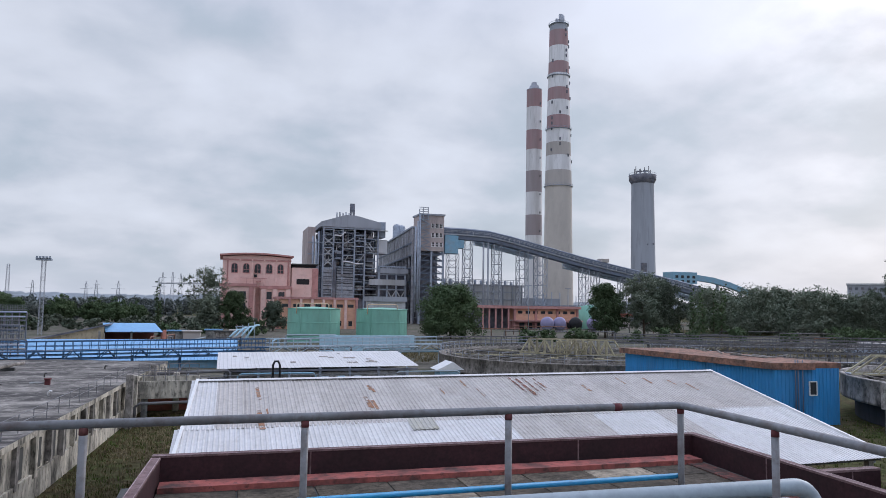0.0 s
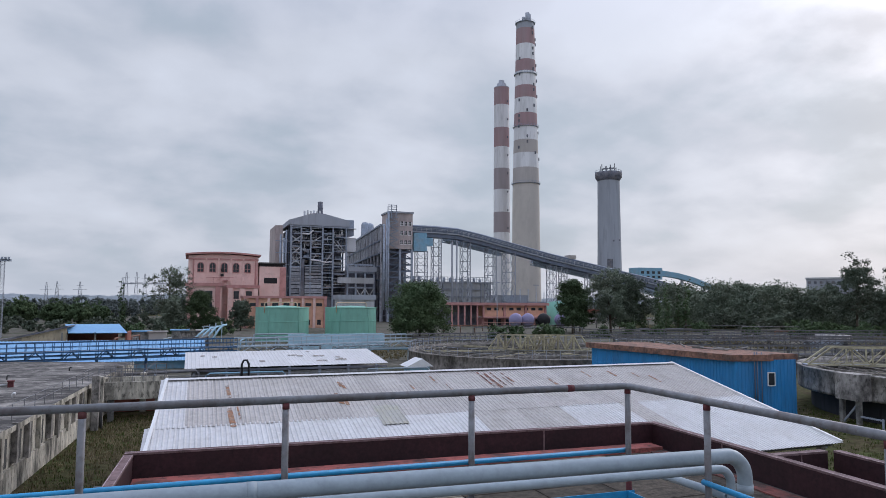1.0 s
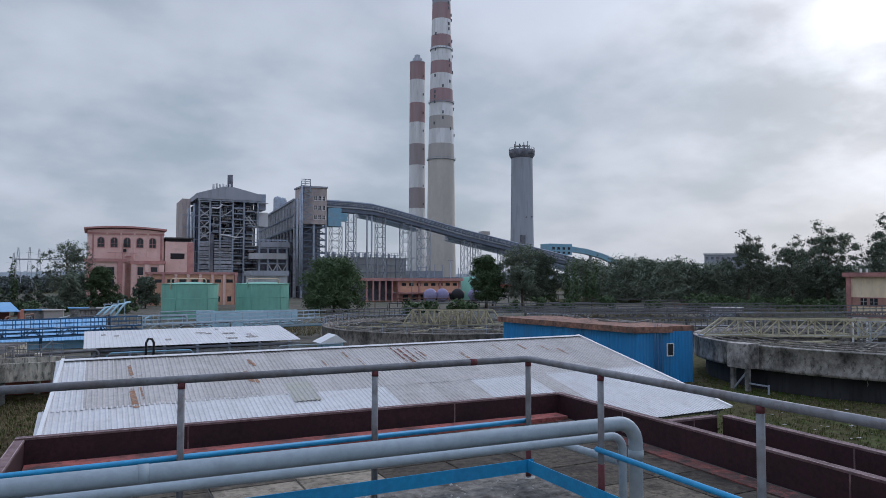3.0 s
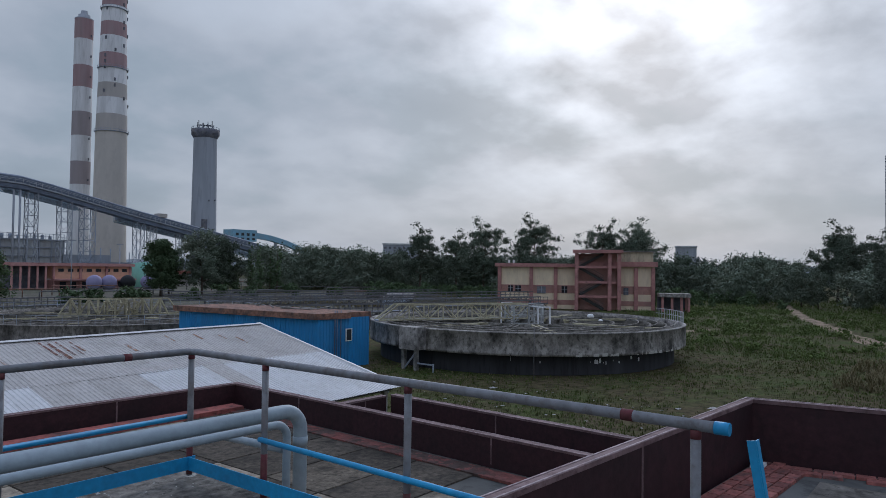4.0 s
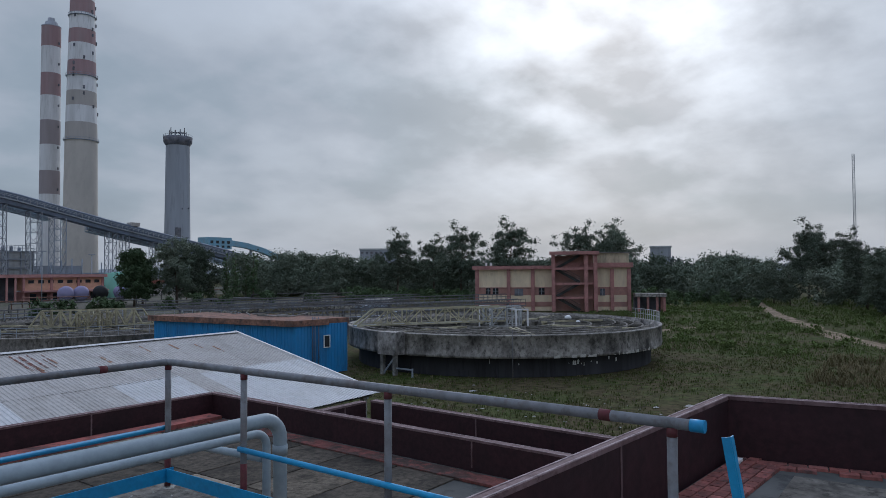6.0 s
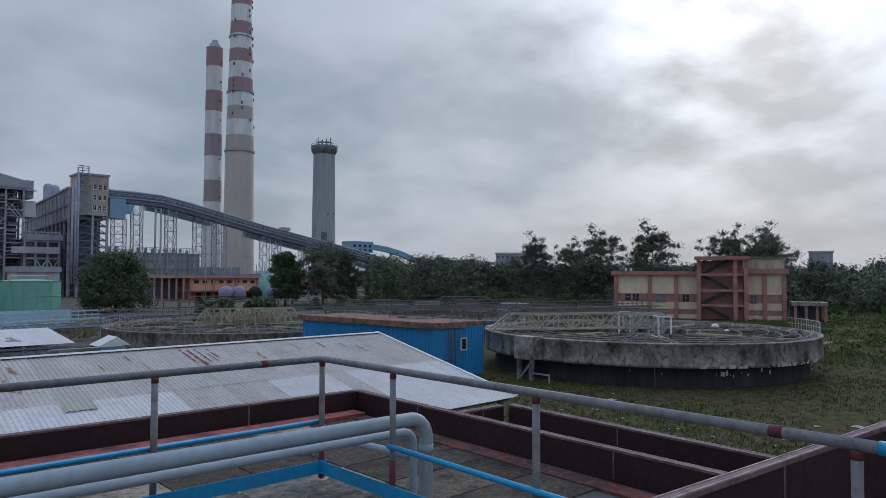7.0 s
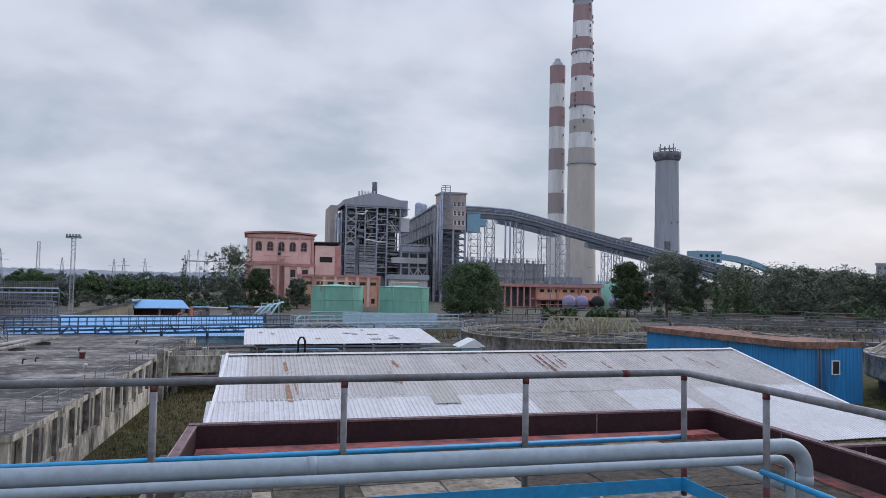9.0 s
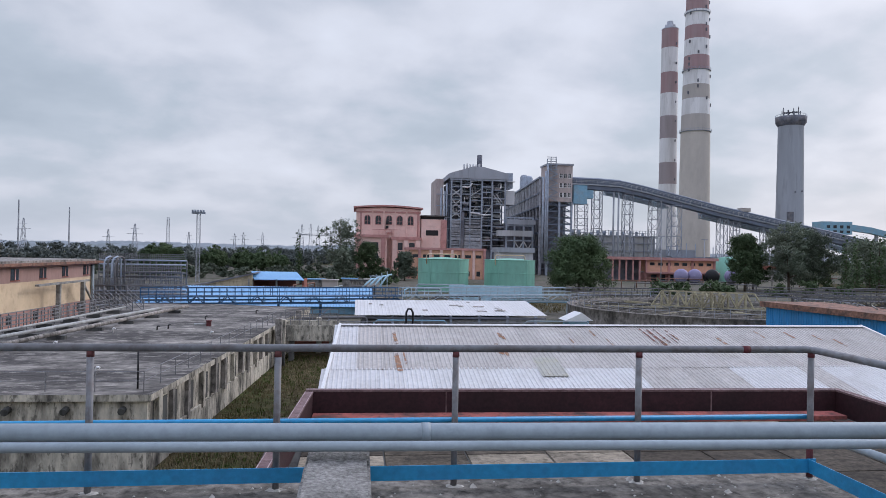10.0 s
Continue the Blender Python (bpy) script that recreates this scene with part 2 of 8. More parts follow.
TERRA = mat("terracotta_wall_paint", (0.30, 0.115, 0.085), 0.85, 0, 0.12, 0.9, (0.2, 0.085, 0.07), 0.6, 0.3, bump=0.05)
TANK_GREEN = mat("sea_green_tank_paint", (0.21, 0.46, 0.365), 0.6, 0, 0.1, 0.9, (0.19, 0.37, 0.29), 0.6, 0.3, 0.3, bump=0.02)
# plant steel, cladding and conveyor colours are paled and blued for distance haze
PLANT_STEEL = mat("plant_steelwork", (0.335, 0.38, 0.45), 0.7, 0, 0.15, 0.6, (0.22, 0.22, 0.23), 0.6, 0.2)
PLANT_CLAD = mat("grey_cladding", (0.50, 0.51, 0.52), 0.7, 0, 0.12, 0.4, (0.36, 0.35, 0.33), 0.7, 0.12, True, bump=0.05)
# for dark parts, and for shaded depth painted behind open frames and bays
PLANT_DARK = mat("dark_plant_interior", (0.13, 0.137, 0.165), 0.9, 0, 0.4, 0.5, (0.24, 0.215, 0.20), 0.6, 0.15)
CONV = mat("conveyor_gallery_sheet", (0.15, 0.18, 0.235), 0.65, 0, 0.12, 0.6, (0.10, 0.11, 0.13), 0.6, 0.2)
STACK_GREY = mat("chimney_concrete", (0.57, 0.52, 0.465), 0.9, 0, 0.05, 0.3, (0.42, 0.385, 0.35), 0.5, 0.04, 0.4, bump=0.03)
# the bluish cast of this grey is distance haze in the colour
STACK_DIM = mat("grey_shaft_concrete", (0.37, 0.39, 0.43), 0.9, 0, 0.06, 0.3, (0.24, 0.25, 0.26), 0.6, 0.06, True, bump=0.03)
# chimney bands: faded paint, lightened further for the haze of distance
STACK_WHITE = mat("hazed_faded_white_band", (0.78, 0.77, 0.77), 0.85, 0, 0.05, 0.3, (0.50, 0.49, 0.48), 0.7, 0.12, True, bump=0.02)
STACK_RED = mat("hazed_faded_red_band", (0.37, 0.245, 0.25), 0.85, 0, 0.09, 0.5, (0.35, 0.275, 0.275), 0.7, 0.12, True, bump=0.02)
STACK_TAN = mat("hazed_faded_grey_band", (0.46, 0.42, 0.39), 0.85, 0, 0.07, 0.3, (0.40, 0.37, 0.34), 0.7, 0.12, True, bump=0.02)
WALK_DARK = mat("dark_walkway_steel", (0.14, 0.142, 0.15), 0.7, 0, 0.2, 1.5, (0.12, 0.09, 0.07), 0.6, 0.5)
STACK_MAUVE = mat("hazed_faded_mauve_band", (0.36, 0.31, 0.315), 0.85, 0, 0.07, 0.3, (0.33, 0.29, 0.29), 0.7, 0.12, True, bump=0.02)
YARD = mat("sooty_yard_soil", (0.13, 0.12, 0.10), 0.95, 0, 0.4, 0.8, (0.05, 0.06, 0.03), 0.8, 0.12, bump=0.5, spec=0.08)
GLASS_DARK = mat("dark_window_glass", (0.03, 0.035, 0.04), 0.25, 0, 0.2, 1.0, bump=0, spec=0.5)
BLACK = mat("black_paint", (0.02, 0.02, 0.022), 0.6)
PURPLE = mat("lavender_tank_paint", (0.29, 0.265, 0.41), 0.6, 0, 0.08, 0.8)
WHITE = mat("white_paint", (0.72, 0.72, 0.71), 0.6, 0, 0.06, 2.0)
OLIVE = mat("mossy_yellow_steel", (0.43, 0.39, 0.265), 0.8, 0, 0.25, 1.5, (0.13, 0.11, 0.07), 0.7, 0.5)
MOSS = mat("mossy_launder_concrete", (0.16, 0.148, 0.128), 0.9, 0, 0.5, 3.0, (0.045, 0.043, 0.035), 0.85, 0.4)
BARK = mat("bark", (0.10, 0.08, 0.06), 0.9, 0, 0.25, 4.0)
DIRT = mat("bare_path_soil", (0.27, 0.20, 0.145), 0.95, 0, 0.4, 1.6, (0.055, 0.06, 0.025), 0.9, 0.45, spec=0.05)
LEAF = mat("dark_green_leaves", (0.072, 0.106, 0.054), 0.7, 0, 0.3, 0.6, (0.10, 0.132, 0.064), 0.7, 0.12, bump=0, each=0.25, spec=0.1)
# next three: distance haze is put into the colour, paler and greyer
LEAF_MID = mat("haze_greyed_leaves", (0.12, 0.148, 0.108), 0.75, 0, 0.25, 0.3, (0.155, 0.168, 0.125), 0.7, 0.08, bump=0, each=0.3, spec=0.08)
LEAF_FAR = mat("haze_tinted_far_leaves", (0.12, 0.138, 0.135), 0.85, 0, 0.3, 0.1, (0.14, 0.155, 0.13), 0.7, 0.02, bump=0, spec=0.08)
HILL = mat("haze_tinted_hill_wood", (0.21, 0.24, 0.265), 0.95, 0, 0.2, 0.03, (0.15, 0.18, 0.19), 0.8, 0.008, bump=0)
GRASSBLADE = mat("grass_blades", (0.060, 0.090, 0.020), 0.8, 0, 0.4, 0.9, (0.11, 0.10, 0.045), 0.8, 0.12, bump=0, spec=0.1)
WEED = mat("fresh_weed_leaves", (0.115, 0.155, 0.05), 0.8, 0, 0.4, 0.7, (0.12, 0.14, 0.05), 0.7, 0.12, bump=0, spec=0.1)
HEAD_PINK = mat("faded_pink_plaster", (0.50, 0.42, 0.40), 0.9, 0, 0.12, 0.5, (0.30, 0.265, 0.255), 0.7, 0.2, 0.3)
GRIMY_CREAM = mat("grimy_cream_plaster", (0.52, 0.44, 0.31), 0.9, 0, 0.15, 1.2, (0.20, 0.18, 0.15), 0.7, 0.5, 0.4)
TANK_BROWN = mat("brown_grimed_tank_concrete", (0.30, 0.275, 0.25), 0.9, 0, 0.5, 3.0, (0.065, 0.06, 0.052), 0.95, 0.8, 0.6, bump=0.4)
PEDESTAL = mat("pitted_grey_concrete", (0.27, 0.262, 0.245), 0.95, 0, 0.45, 38.0, (0.10, 0.096, 0.088), 0.75, 4.0, bump=0.9, spec=0.15)
FADED_TERRA = mat("faded_terracotta_band", (0.40, 0.255, 0.225), 0.85, 0, 0.12, 0.9, (0.27, 0.175, 0.155), 0.6, 0.4, 0.4, bump=0.05)
PLASTER = mat("plaster_chips", (0.46, 0.44, 0.40), 0.9, 0, 0.3, 20.0)
GALV_BLUE = mat("pale_galvanised_truss", (0.46, 0.56, 0.63), 0.65, 0, 0.12, 0.8, (0.24, 0.28, 0.31), 0.6, 0.3)
PIPE_PALE = mat("pale_lagged_pipe", (0.40, 0.41, 0.40), 0.65, 0, 0.15, 3.0, (0.22, 0.21, 0.20), 0.7, 0.8)
# blued for distance haze like the plant steel; the grime is separate
LOUVRE = mat("grimy_louvre_sheet", (0.35, 0.36, 0.39), 0.75, 0, 0.2, 0.8, (0.17, 0.16, 0.155), 0.8, 0.25, each=0.3)
PUMP_CREAM = mat("pale_cream_panel_paint", (0.78, 0.64, 0.45), 0.85, 0, 0.1, 0.9, (0.60, 0.47, 0.35), 0.6, 0.3, 0.3, bump=0.05)
PUMP_ROSE = mat("rose_red_pier_paint", (0.44, 0.215, 0.195), 0.85, 0, 0.15, 1.2, (0.25, 0.13, 0.12), 0.7, 0.5, bump=0.05)
PUMP_BAND = mat("dusty_terracotta_band", (0.42, 0.225, 0.185), 0.85, 0, 0.15, 1.0, (0.27, 0.17, 0.15), 0.7, 0.5, bump=0.05)
COPING_EDGE = mat("pale_coping_edge", (0.40, 0.32, 0.32), 0.9, 0, 0.35, 9.0, (0.16, 0.10, 0.10), 0.8, 1.5)
RUBBISH = mat("litter_pieces", (0.36, 0.35, 0.33), 0.7, 0, 0.3, 6.0, each=0.4)


def ground_material():
    m = mat("grass_ground", (0.078, 0.064, 0.036), 0.95, 0, 0.55, 1.7, (0.052, 0.07, 0.022), 0.95, 0.16, bump=0.7, spec=0.03)
    return m


GRASS = ground_material()
# near-black with upright streaks, for the clarifiers' recessed lower wall
BASE_BLACK = mat("near_black_base_wall", (0.052, 0.052, 0.058), 0.9, 0, 0.3, 2.0, (0.024, 0.024, 0.026), 0.8, 0.5, True, bump=0.3)
BED = mat("silted_tank_bed", (0.17, 0.155, 0.135), 0.95, 0, 0.5, 1.2, (0.06, 0.058, 0.05), 0.9, 0.25, bump=0.3, spec=0.1)


def ragged(name, col, col2):
    """Rust that covers a patch in torn streaks and lets the sheet show between them."""
    m = mat(name, col, 0.9, 0, 0.35, 9.0, col2, 0.8, 2.0)
    t = m.node_tree
    b = t.nodes["Principled BSDF"]
    tc = t.nodes.new("ShaderNodeTexCoord")
    n = t.nodes.new("ShaderNodeTexNoise")
    n.inputs["Scale"].default_value, n.inputs["Detail"].default_value = 3.2, 8
    t.links.new(tc.outputs["Object"], n.inputs["Vector"])
    r = t.nodes.new("ShaderNodeMapRange")
    r.inputs["From Min"].default_value, r.inputs["From Max"].default_value = 0.36, 0.52
    r.inputs["To Max"].default_value = 0.85
    t.links.new(n.outputs["Fac"], r.inputs[0])
    t.links.new(r.outputs[0], b.inputs["Alpha"])
    return m


SHEET_RUST = ragged("rust_run", (0.30, 0.15, 0.085), (0.42, 0.30, 0.22))
SHEET_DIRT = ragged("grey_roof_dirt", (0.32, 0.29, 0.26), (0.40, 0.37, 0.34))
TORN_RUST = ragged("red_torn_rust", (0.17, 0.06, 0.045), (0.30, 0.20, 0.16))


# ---- shape helpers ----
def part(name, bm, material, parent=None, label=""):
    me = bpy.data.meshes.new(name)
    bm.to_mesh(me)
    bm.free()
    me.materials.append(material)
    ob = new(name, me)
    if parent is not None:
        ob.parent = parent
        ob.matrix_parent_inverse = (Matrix.Translation(parent.location) @ parent.rotation_euler.to_matrix().to_4x4()).inverted() if parent.type == "EMPTY" else Matrix.Identity(4)
    if label:
        ob["label"] = label
    return ob


def thing(name, label, category, at=(0, 0, 0), group="", kind=""):
    e = new(name)
    e.location = at
    e.empty_display_size = 0.2
    return tagged(e, label, category, group, kind)


def structure(name, bm, material, label, category):
    return tagged(part(name, bm, material), label, category, "", "structure")


def quad(bm, *ps):
    return bm.faces.new([bm.verts.new(p) for p in ps])


def box(bm, x0, y0, z0, x1, y1, z1, m=None):
    vs = [Vector((x, y, z)) for z in (z0, z1) for x, y in ((x0, y0), (x1, y0), (x1, y1), (x0, y1))]
    if m is not None:
        vs = [m @ v for v in vs]
    v = [bm.verts.new(p) for p in vs]
    for f in ((3, 2, 1, 0), (4, 5, 6, 7), (0, 1, 5, 4), (1, 2, 6, 5), (2, 3, 7, 6), (3, 0, 4, 7)):
        bm.faces.new([v[i] for i in f])
    return bm


def Box(*a, m=None):
    return box(bmesh.new(), *a, m=m)


def wall_line(bm, a, b, thick, z0, z1, side=1):
    """An upright slab from a to b in plan, thick to its left (side 1) or right (-1)."""
    a, b = Vector(a), Vector(b)
    d = (b - a).normalized()
    n = Vector((-d.y, d.x)) * thick * side
    ring = [a, b, b + n, a + n]
    if side < 0:
        ring.reverse()
    lo = [bm.verts.new((p.x, p.y, z0)) for p in ring]
    hi = [bm.verts.new((p.x, p.y, z1)) for p in ring]
    bm.faces.new(lo[::-1])
    bm.faces.new(hi)
    for i in range(4):
        j = (i + 1) % 4
        bm.faces.new((lo[i], lo[j], hi[j], hi[i]))
    return bm


def rod(bm, p, q, r, n=8, r2=None):
    """A round bar from p to q."""
    p, q = Vector(p), Vector(q)
    d = (q - p).normalized()
    u = d.orthogonal().normalized()
    w = d.cross(u)
    r2 = r if r2 is None else r2
    a, b = [], []
    for i in range(n):
        c = math.cos(2 * math.pi * i / n) * u + math.sin(2 * math.pi * i / n) * w
        a.append(bm.verts.new(p + c * r))
        b.append(bm.verts.new(q + c * r2))
    for i in range(n):
        j = (i + 1) % n
        f = bm.faces.new((a[i], a[j], b[j], b[i]))
        f.smooth = n > 5
    bm.faces.new(a[::-1])
    bm.faces.new(b)
    return bm


def Rod(p, q, r, n=8, r2=None):
    return rod(bmesh.new(), p, q, r, n, r2)


def beam(bm, p, q, w):
    return rod(bm, p, q, w * 0.7071, 4)


def sweep(bm, pts, r, n=12):
    """A round pipe along points, with mitred bends."""
    pts = [Vector(p) for p in pts]
    rings = []
    u = (pts[1] - pts[0]).orthogonal().normalized()
    for i, p in enumerate(pts):
        d = (pts[min(i + 1, len(pts) - 1)] - pts[max(i - 1, 0)]).normalized()
        u = (u - d * u.dot(d)).normalized()
        w = d.cross(u)
        rings.append([bm.verts.new(p + r * (math.cos(2 * math.pi * k / n) * u + math.sin(2 * math.pi * k / n) * w)) for k in range(n)])
    for a, b in zip(rings, rings[1:]):
        for k in range(n):
            j = (k + 1) % n
            bm.faces.new((a[k], a[j], b[j], b[k])).smooth = True
    bm.faces.new(rings[0][::-1])
    bm.faces.new(rings[-1])
    return bm


def bend(a, b, c, r, n=7):
    """Points round a bend of radius r at b, between a and c."""
    a, b, c = Vector(a), Vector(b), Vector(c)
    u, w = (a - b).normalized(), (c - b).normalized()
    o = b + (u + w) * r
    return [o - r * (math.sin(s) * u + math.cos(s) * w) for s in [math.pi / 2 * (1 - 1) + math.pi / 2 * i / n for i in range(n + 1)]]


def lathe(bm, prof, n=32, at=(0, 0, 0), a0=0.0, a1=2 * math.pi):
    """Turns a profile of (radius, height) round the upright axis at a place."""
    full = abs(a1 - a0 - 2 * math.pi) < 1e-6
    cols = []
    for i in range(n if full else n + 1):
        a = a0 + (a1 - a0) * i / n
        cols.append([bm.verts.new((at[0] + r * math.cos(a), at[1] + r * math.sin(a), at[2] + z)) for r, z in prof])
    m = len(cols)
    for i in range(m if full else m - 1):
        for k in range(len(prof) - 1):
            f = bm.faces.new((cols[i][k], cols[(i + 1) % m][k], cols[(i + 1) % m][k + 1], cols[i][k + 1]))
            f.smooth = True
    return bm


def extrude_poly(bm, pts, y0, y1):
    """A prism: outline in x, z from y0 to y1."""
    a = [bm.verts.new((x, y0, z)) for x, z in pts]
    b = [bm.verts.new((x, y1, z)) for x, z in pts]
    n = len(pts)
    bm.faces.new(a)
    bm.faces.new(b[::-1])
    for i in range(n):
        j = (i + 1) % n
        bm.faces.new((a[j], a[i], b[i], b[j]))
    return bm


def lattice_tower(bm, x, y, z0, z1, w, levels, bar=0.15, taper=1.0):
    """A braced square mast."""
    def c(k, z):
        s = w / 2 * (1 - (1 - taper) * (z - z0) / (z1 - z0))
        sx, sy = ((-1, -1), (1, -1), (1, 1), (-1, 1))[k]
        return Vector((x + sx * s, y + sy * s, z))
    for k in range(4):
        beam(bm, c(k, z0), c(k, z1), bar)
    for i in range(levels):
        za, zb = z0 + (z1 - z0) * i / levels, z0 + (z1 - z0) * (i + 1) / levels
        for k in range(4):
            j = (k + 1) % 4
            beam(bm, c(k, zb), c(j, zb), bar * 0.7)
            beam(bm, c(k, za), c(j, zb), bar * 0.6)
            if k % 2:
                beam(bm, c(j, za), c(k, zb), bar * 0.6)
    return bm


# ---- the ground ----
def make_ground():
    bm = bmesh.new()
    n = 60
    xs = [-2500 + 5000 * i / n for i in range(n + 1)]
    grid = []
    for j in range(n + 1):
        y = -600 + 5000 * (j / n) ** 1.6
        grid.append([bm.verts.new((x, y, -0.02 + (noise.noise((x * 0.01, y * 0.01, 0)) * 0.15 if abs(x) > 100 else 0))) for x in xs])
    for j in range(n):
        for i in range(n):
            bm.faces.new((grid[j][i], grid[j][i + 1], grid[j + 1][i + 1], grid[j + 1][i]))
    return structure("ground", bm, GRASS, "rough grass ground with bare patches round the works", "ground")


make_ground()


def strip(name, pts, width, material, label, z=0.012):
    bm = bmesh.new()
    pts = [Vector(p) for p in pts]
    fine = []
    for p, q in zip(pts, pts[1:]):
        k = max(2, round((q - p).length / 2.0))
        fine += [p + (q - p) * i / k for i in range(k)]
    pts = [p + Vector((noise.noise((p.x * 0.09, p.y * 0.09, 5)), noise.noise((p.x * 0.09, p.y * 0.09, 9)))) * 1.4 for p in fine + [pts[-1]]]
    rows = []
    for i, p in enumerate(pts):
        d = (pts[min(i + 1, len(pts) - 1)] - pts[max(i - 1, 0)]).normalized()
        nrm = Vector((-d.y, d.x))
        w = width * (0.8 + 0.6 * noise.noise((p.x * 0.25, p.y * 0.25, 3)))
        rows.append((bm.verts.new((*(p + nrm * w / 2), z)), bm.verts.new((*(p - nrm * w / 2), z))))
    for a, b in zip(rows, rows[1:]):
        bm.faces.new((a[0], a[1], b[1], b[0]))
    return structure(name, bm, material, label, "path")


strip("road_path", [(84, 34.5), (92, 33.2), (100, 31.2), (107, 30)], 2.1, DIRT, "trodden bare soil path across the grass")
strip("road_track", [(86, 5), (104, 13.8), (124.5, 20.5), (137, 25.2), (158, 31), (180, 37.2), (210, 47), (236, 53), (330, 74), (420, 96)], 3.2, DIRT, "reddish dirt track running into the scrub")

def make_yard_ground():
    bm = bmesh.new()
    r = random.Random(2)
    edge = []
    for x, y in ((-160, 58), (-60, 52), (-22, 71), (-4, 72), (0, 58), (24, 56), (34, 62), (62, 66), (86, 68), (112, 74), (120, 100), (150, 130), (190, 170), (260, 240), (280, 420), (-160, 420)):
        edge.append(bm.verts.new((x + r.uniform(-1, 1), y + r.uniform(-1, 1), 0.006)))
    bm.faces.new(edge)
    bmesh.ops.triangulate(bm, faces=bm.faces)
    structure("ground_yard", bm, YARD, "sooty bare soil and weeds of the plant yard", "ground")


make_yard_ground()

# ---- the building underfoot: upper roof, lower terrace, parapets ----
ROOF, TERR, COPE = 6.6, 3.95, 4.62
SIDE, SIDE_COPE = 5.8, 6.6
EDGE_Y, EDGE_X = 5.22, 3.55


def make_building():
    structure("wall_upper", Box(-14, -8, 0, EDGE_X - 0.03, EDGE_Y - 0.03, ROOF - 0.25), CREAM, "plain cream wall of the storey under the upper roof", "wall")
    structure("roof_upper", Box(-14.1, -8.1, ROOF - 0.25, EDGE_X, EDGE_Y, ROOF), ROOFTOP, "soot-stained concrete upper roof with grit", "roof")
    structure("wall_lower", Box(-1.95, EDGE_Y - 0.02, 0, 13.6, 18.6, TERR - 0.3), CREAM, "plain lower wall under the terrace", "wall")
    structure("wall_lower_east", Box(10.6, -8, 0, 13.6, EDGE_Y - 0.03, TERR - 0.3), CREAM, "plain lower wall under the terrace", "wall")
    bm = bmesh.new()
    ring = [(EDGE_X, -8), (12.3, -8), (10.24, 2.5), (EDGE_X, 2.98)]
    lo, hi = [[bm.verts.new((x, y, z)) for x, y in ring] for z in (0, SIDE - 0.3)]
    bm.faces.new(hi)
    for i in range(4):
        bm.faces.new((lo[i], lo[(i + 1) % 4], hi[(i + 1) % 4], hi[i]))
    structure("wall_side_block", bm, CREAM, "plain wall of the block under the side terrace", "wall")


make_building()

floor_terrace = structure("floor_terrace", Box(-2.05, EDGE_Y - 0.02, TERR - 0.3, 13.6, 18.7, TERR - 0.03), CONC_DARK, "dark screed bed of the lower terrace", "floor")
structure("floor_terrace_strip", Box(10.65, -8, TERR - 0.3, 13.6, EDGE_Y - 0.03, TERR - 0.03), CONC_DARK, "dark strip of the lower terrace beside the block", "floor")
bm = bmesh.new()
ring = [(EDGE_X + 0.003, -8), (12.28, -8), (10.2, 2.4), (EDGE_X + 0.003, 2.85)]
lo, hi = [[bm.verts.new((x, y, z)) for x, y in ring] for z in (SIDE - 0.29, SIDE - 0.03)]
bm.faces.new(hi)
for i in range(4):
    bm.faces.new((lo[i], lo[(i + 1) % 4], hi[(i + 1) % 4], hi[i]))
floor_side = structure("floor_side_terrace", bm, CONC_DARK, "dark screed bed of the side terrace", "floor")


def parapet(name, a, b, label, thick=0.2, side=1, z0=3.0, z1=COPE, foot=TERR):
    bm = bmesh.new()
    wall_line(bm, a, b, thick, z0, z1 - 0.05, side)
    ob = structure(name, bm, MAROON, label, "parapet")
    bm = bmesh.new()
    a, b = Vector(a), Vector(b)
    d = (b - a).normalized()
    nrm = Vector((-d.y, d.x)) * side
    wall_line(bm, a - nrm * 0.012, b - nrm * 0.012, thick + 0.024, z1 - 0.047, z1, side)
    part("coping", bm, MAROON_TOP, ob, "pinkish coping")
    for o in (0.0, thick - 0.018):
        bm = bmesh.new()
        wall_line(bm, a + nrm * o, b + nrm * o, 0.018, z1 + 0.001, z1 + 0.006, side)
        part("coping_edge", bm, COPING_EDGE, ob, "thin pale coping edge")
    # upright joints in the plaster
    L = (b - a).length
    k = max(1, round(L / 6.5))
    for i in range(k):
        p = a + d * L * (i + 0.5) / k
        bm = bmesh.new()
        wall_line(bm, p - d * 0.02 - nrm * 0.006, p + d * 0.02 - nrm * 0.006, 0.005, foot + 0.05, z1 - 0.05, side)
        part("joint", bm, MAROON_TOP, ob, "pale filled joint")
    return ob


FL, FR = (-1.42, 18.75), (13.5, 18.5)
parapet("wall_parapet_north", FL, FR, "maroon painted parapet along the terrace's far edge")
parapet("wall_parapet_east", (13.5, 18.7), (12.6, -1.5), "maroon painted parapet along the terrace's side")
parapet("wall_parapet_outer", (15.3, 13.6), (14.4, -1.5), "outer maroon parapet of a lower canopy beside the terrace")
parapet("wall_parapet_outer_end", (13.45, 13.65), (15.1, 13.6), "end of the lower canopy's maroon parapet")
parapet("wall_parapet_west", (-2.1, 5.3), (-1.42, 18.55), "maroon parapet along the terrace's grass side", side=-1, thick=-0.2 * -1)
parapet("wall_parapet_side", (EDGE_X + 0.02, 2.91), (10.2, 2.44), "long maroon parapet along the higher side terrace", thick=0.11, z0=SIDE - 0.6, z1=SIDE_COPE, foot=SIDE)
parapet("wall_parapet_side_end", (10.08, 2.54), (11.9, -7.5), "maroon parapet closing the higher side terrace", thick=0.11, z0=SIDE - 0.6, z1=SIDE_COPE, foot=SIDE)
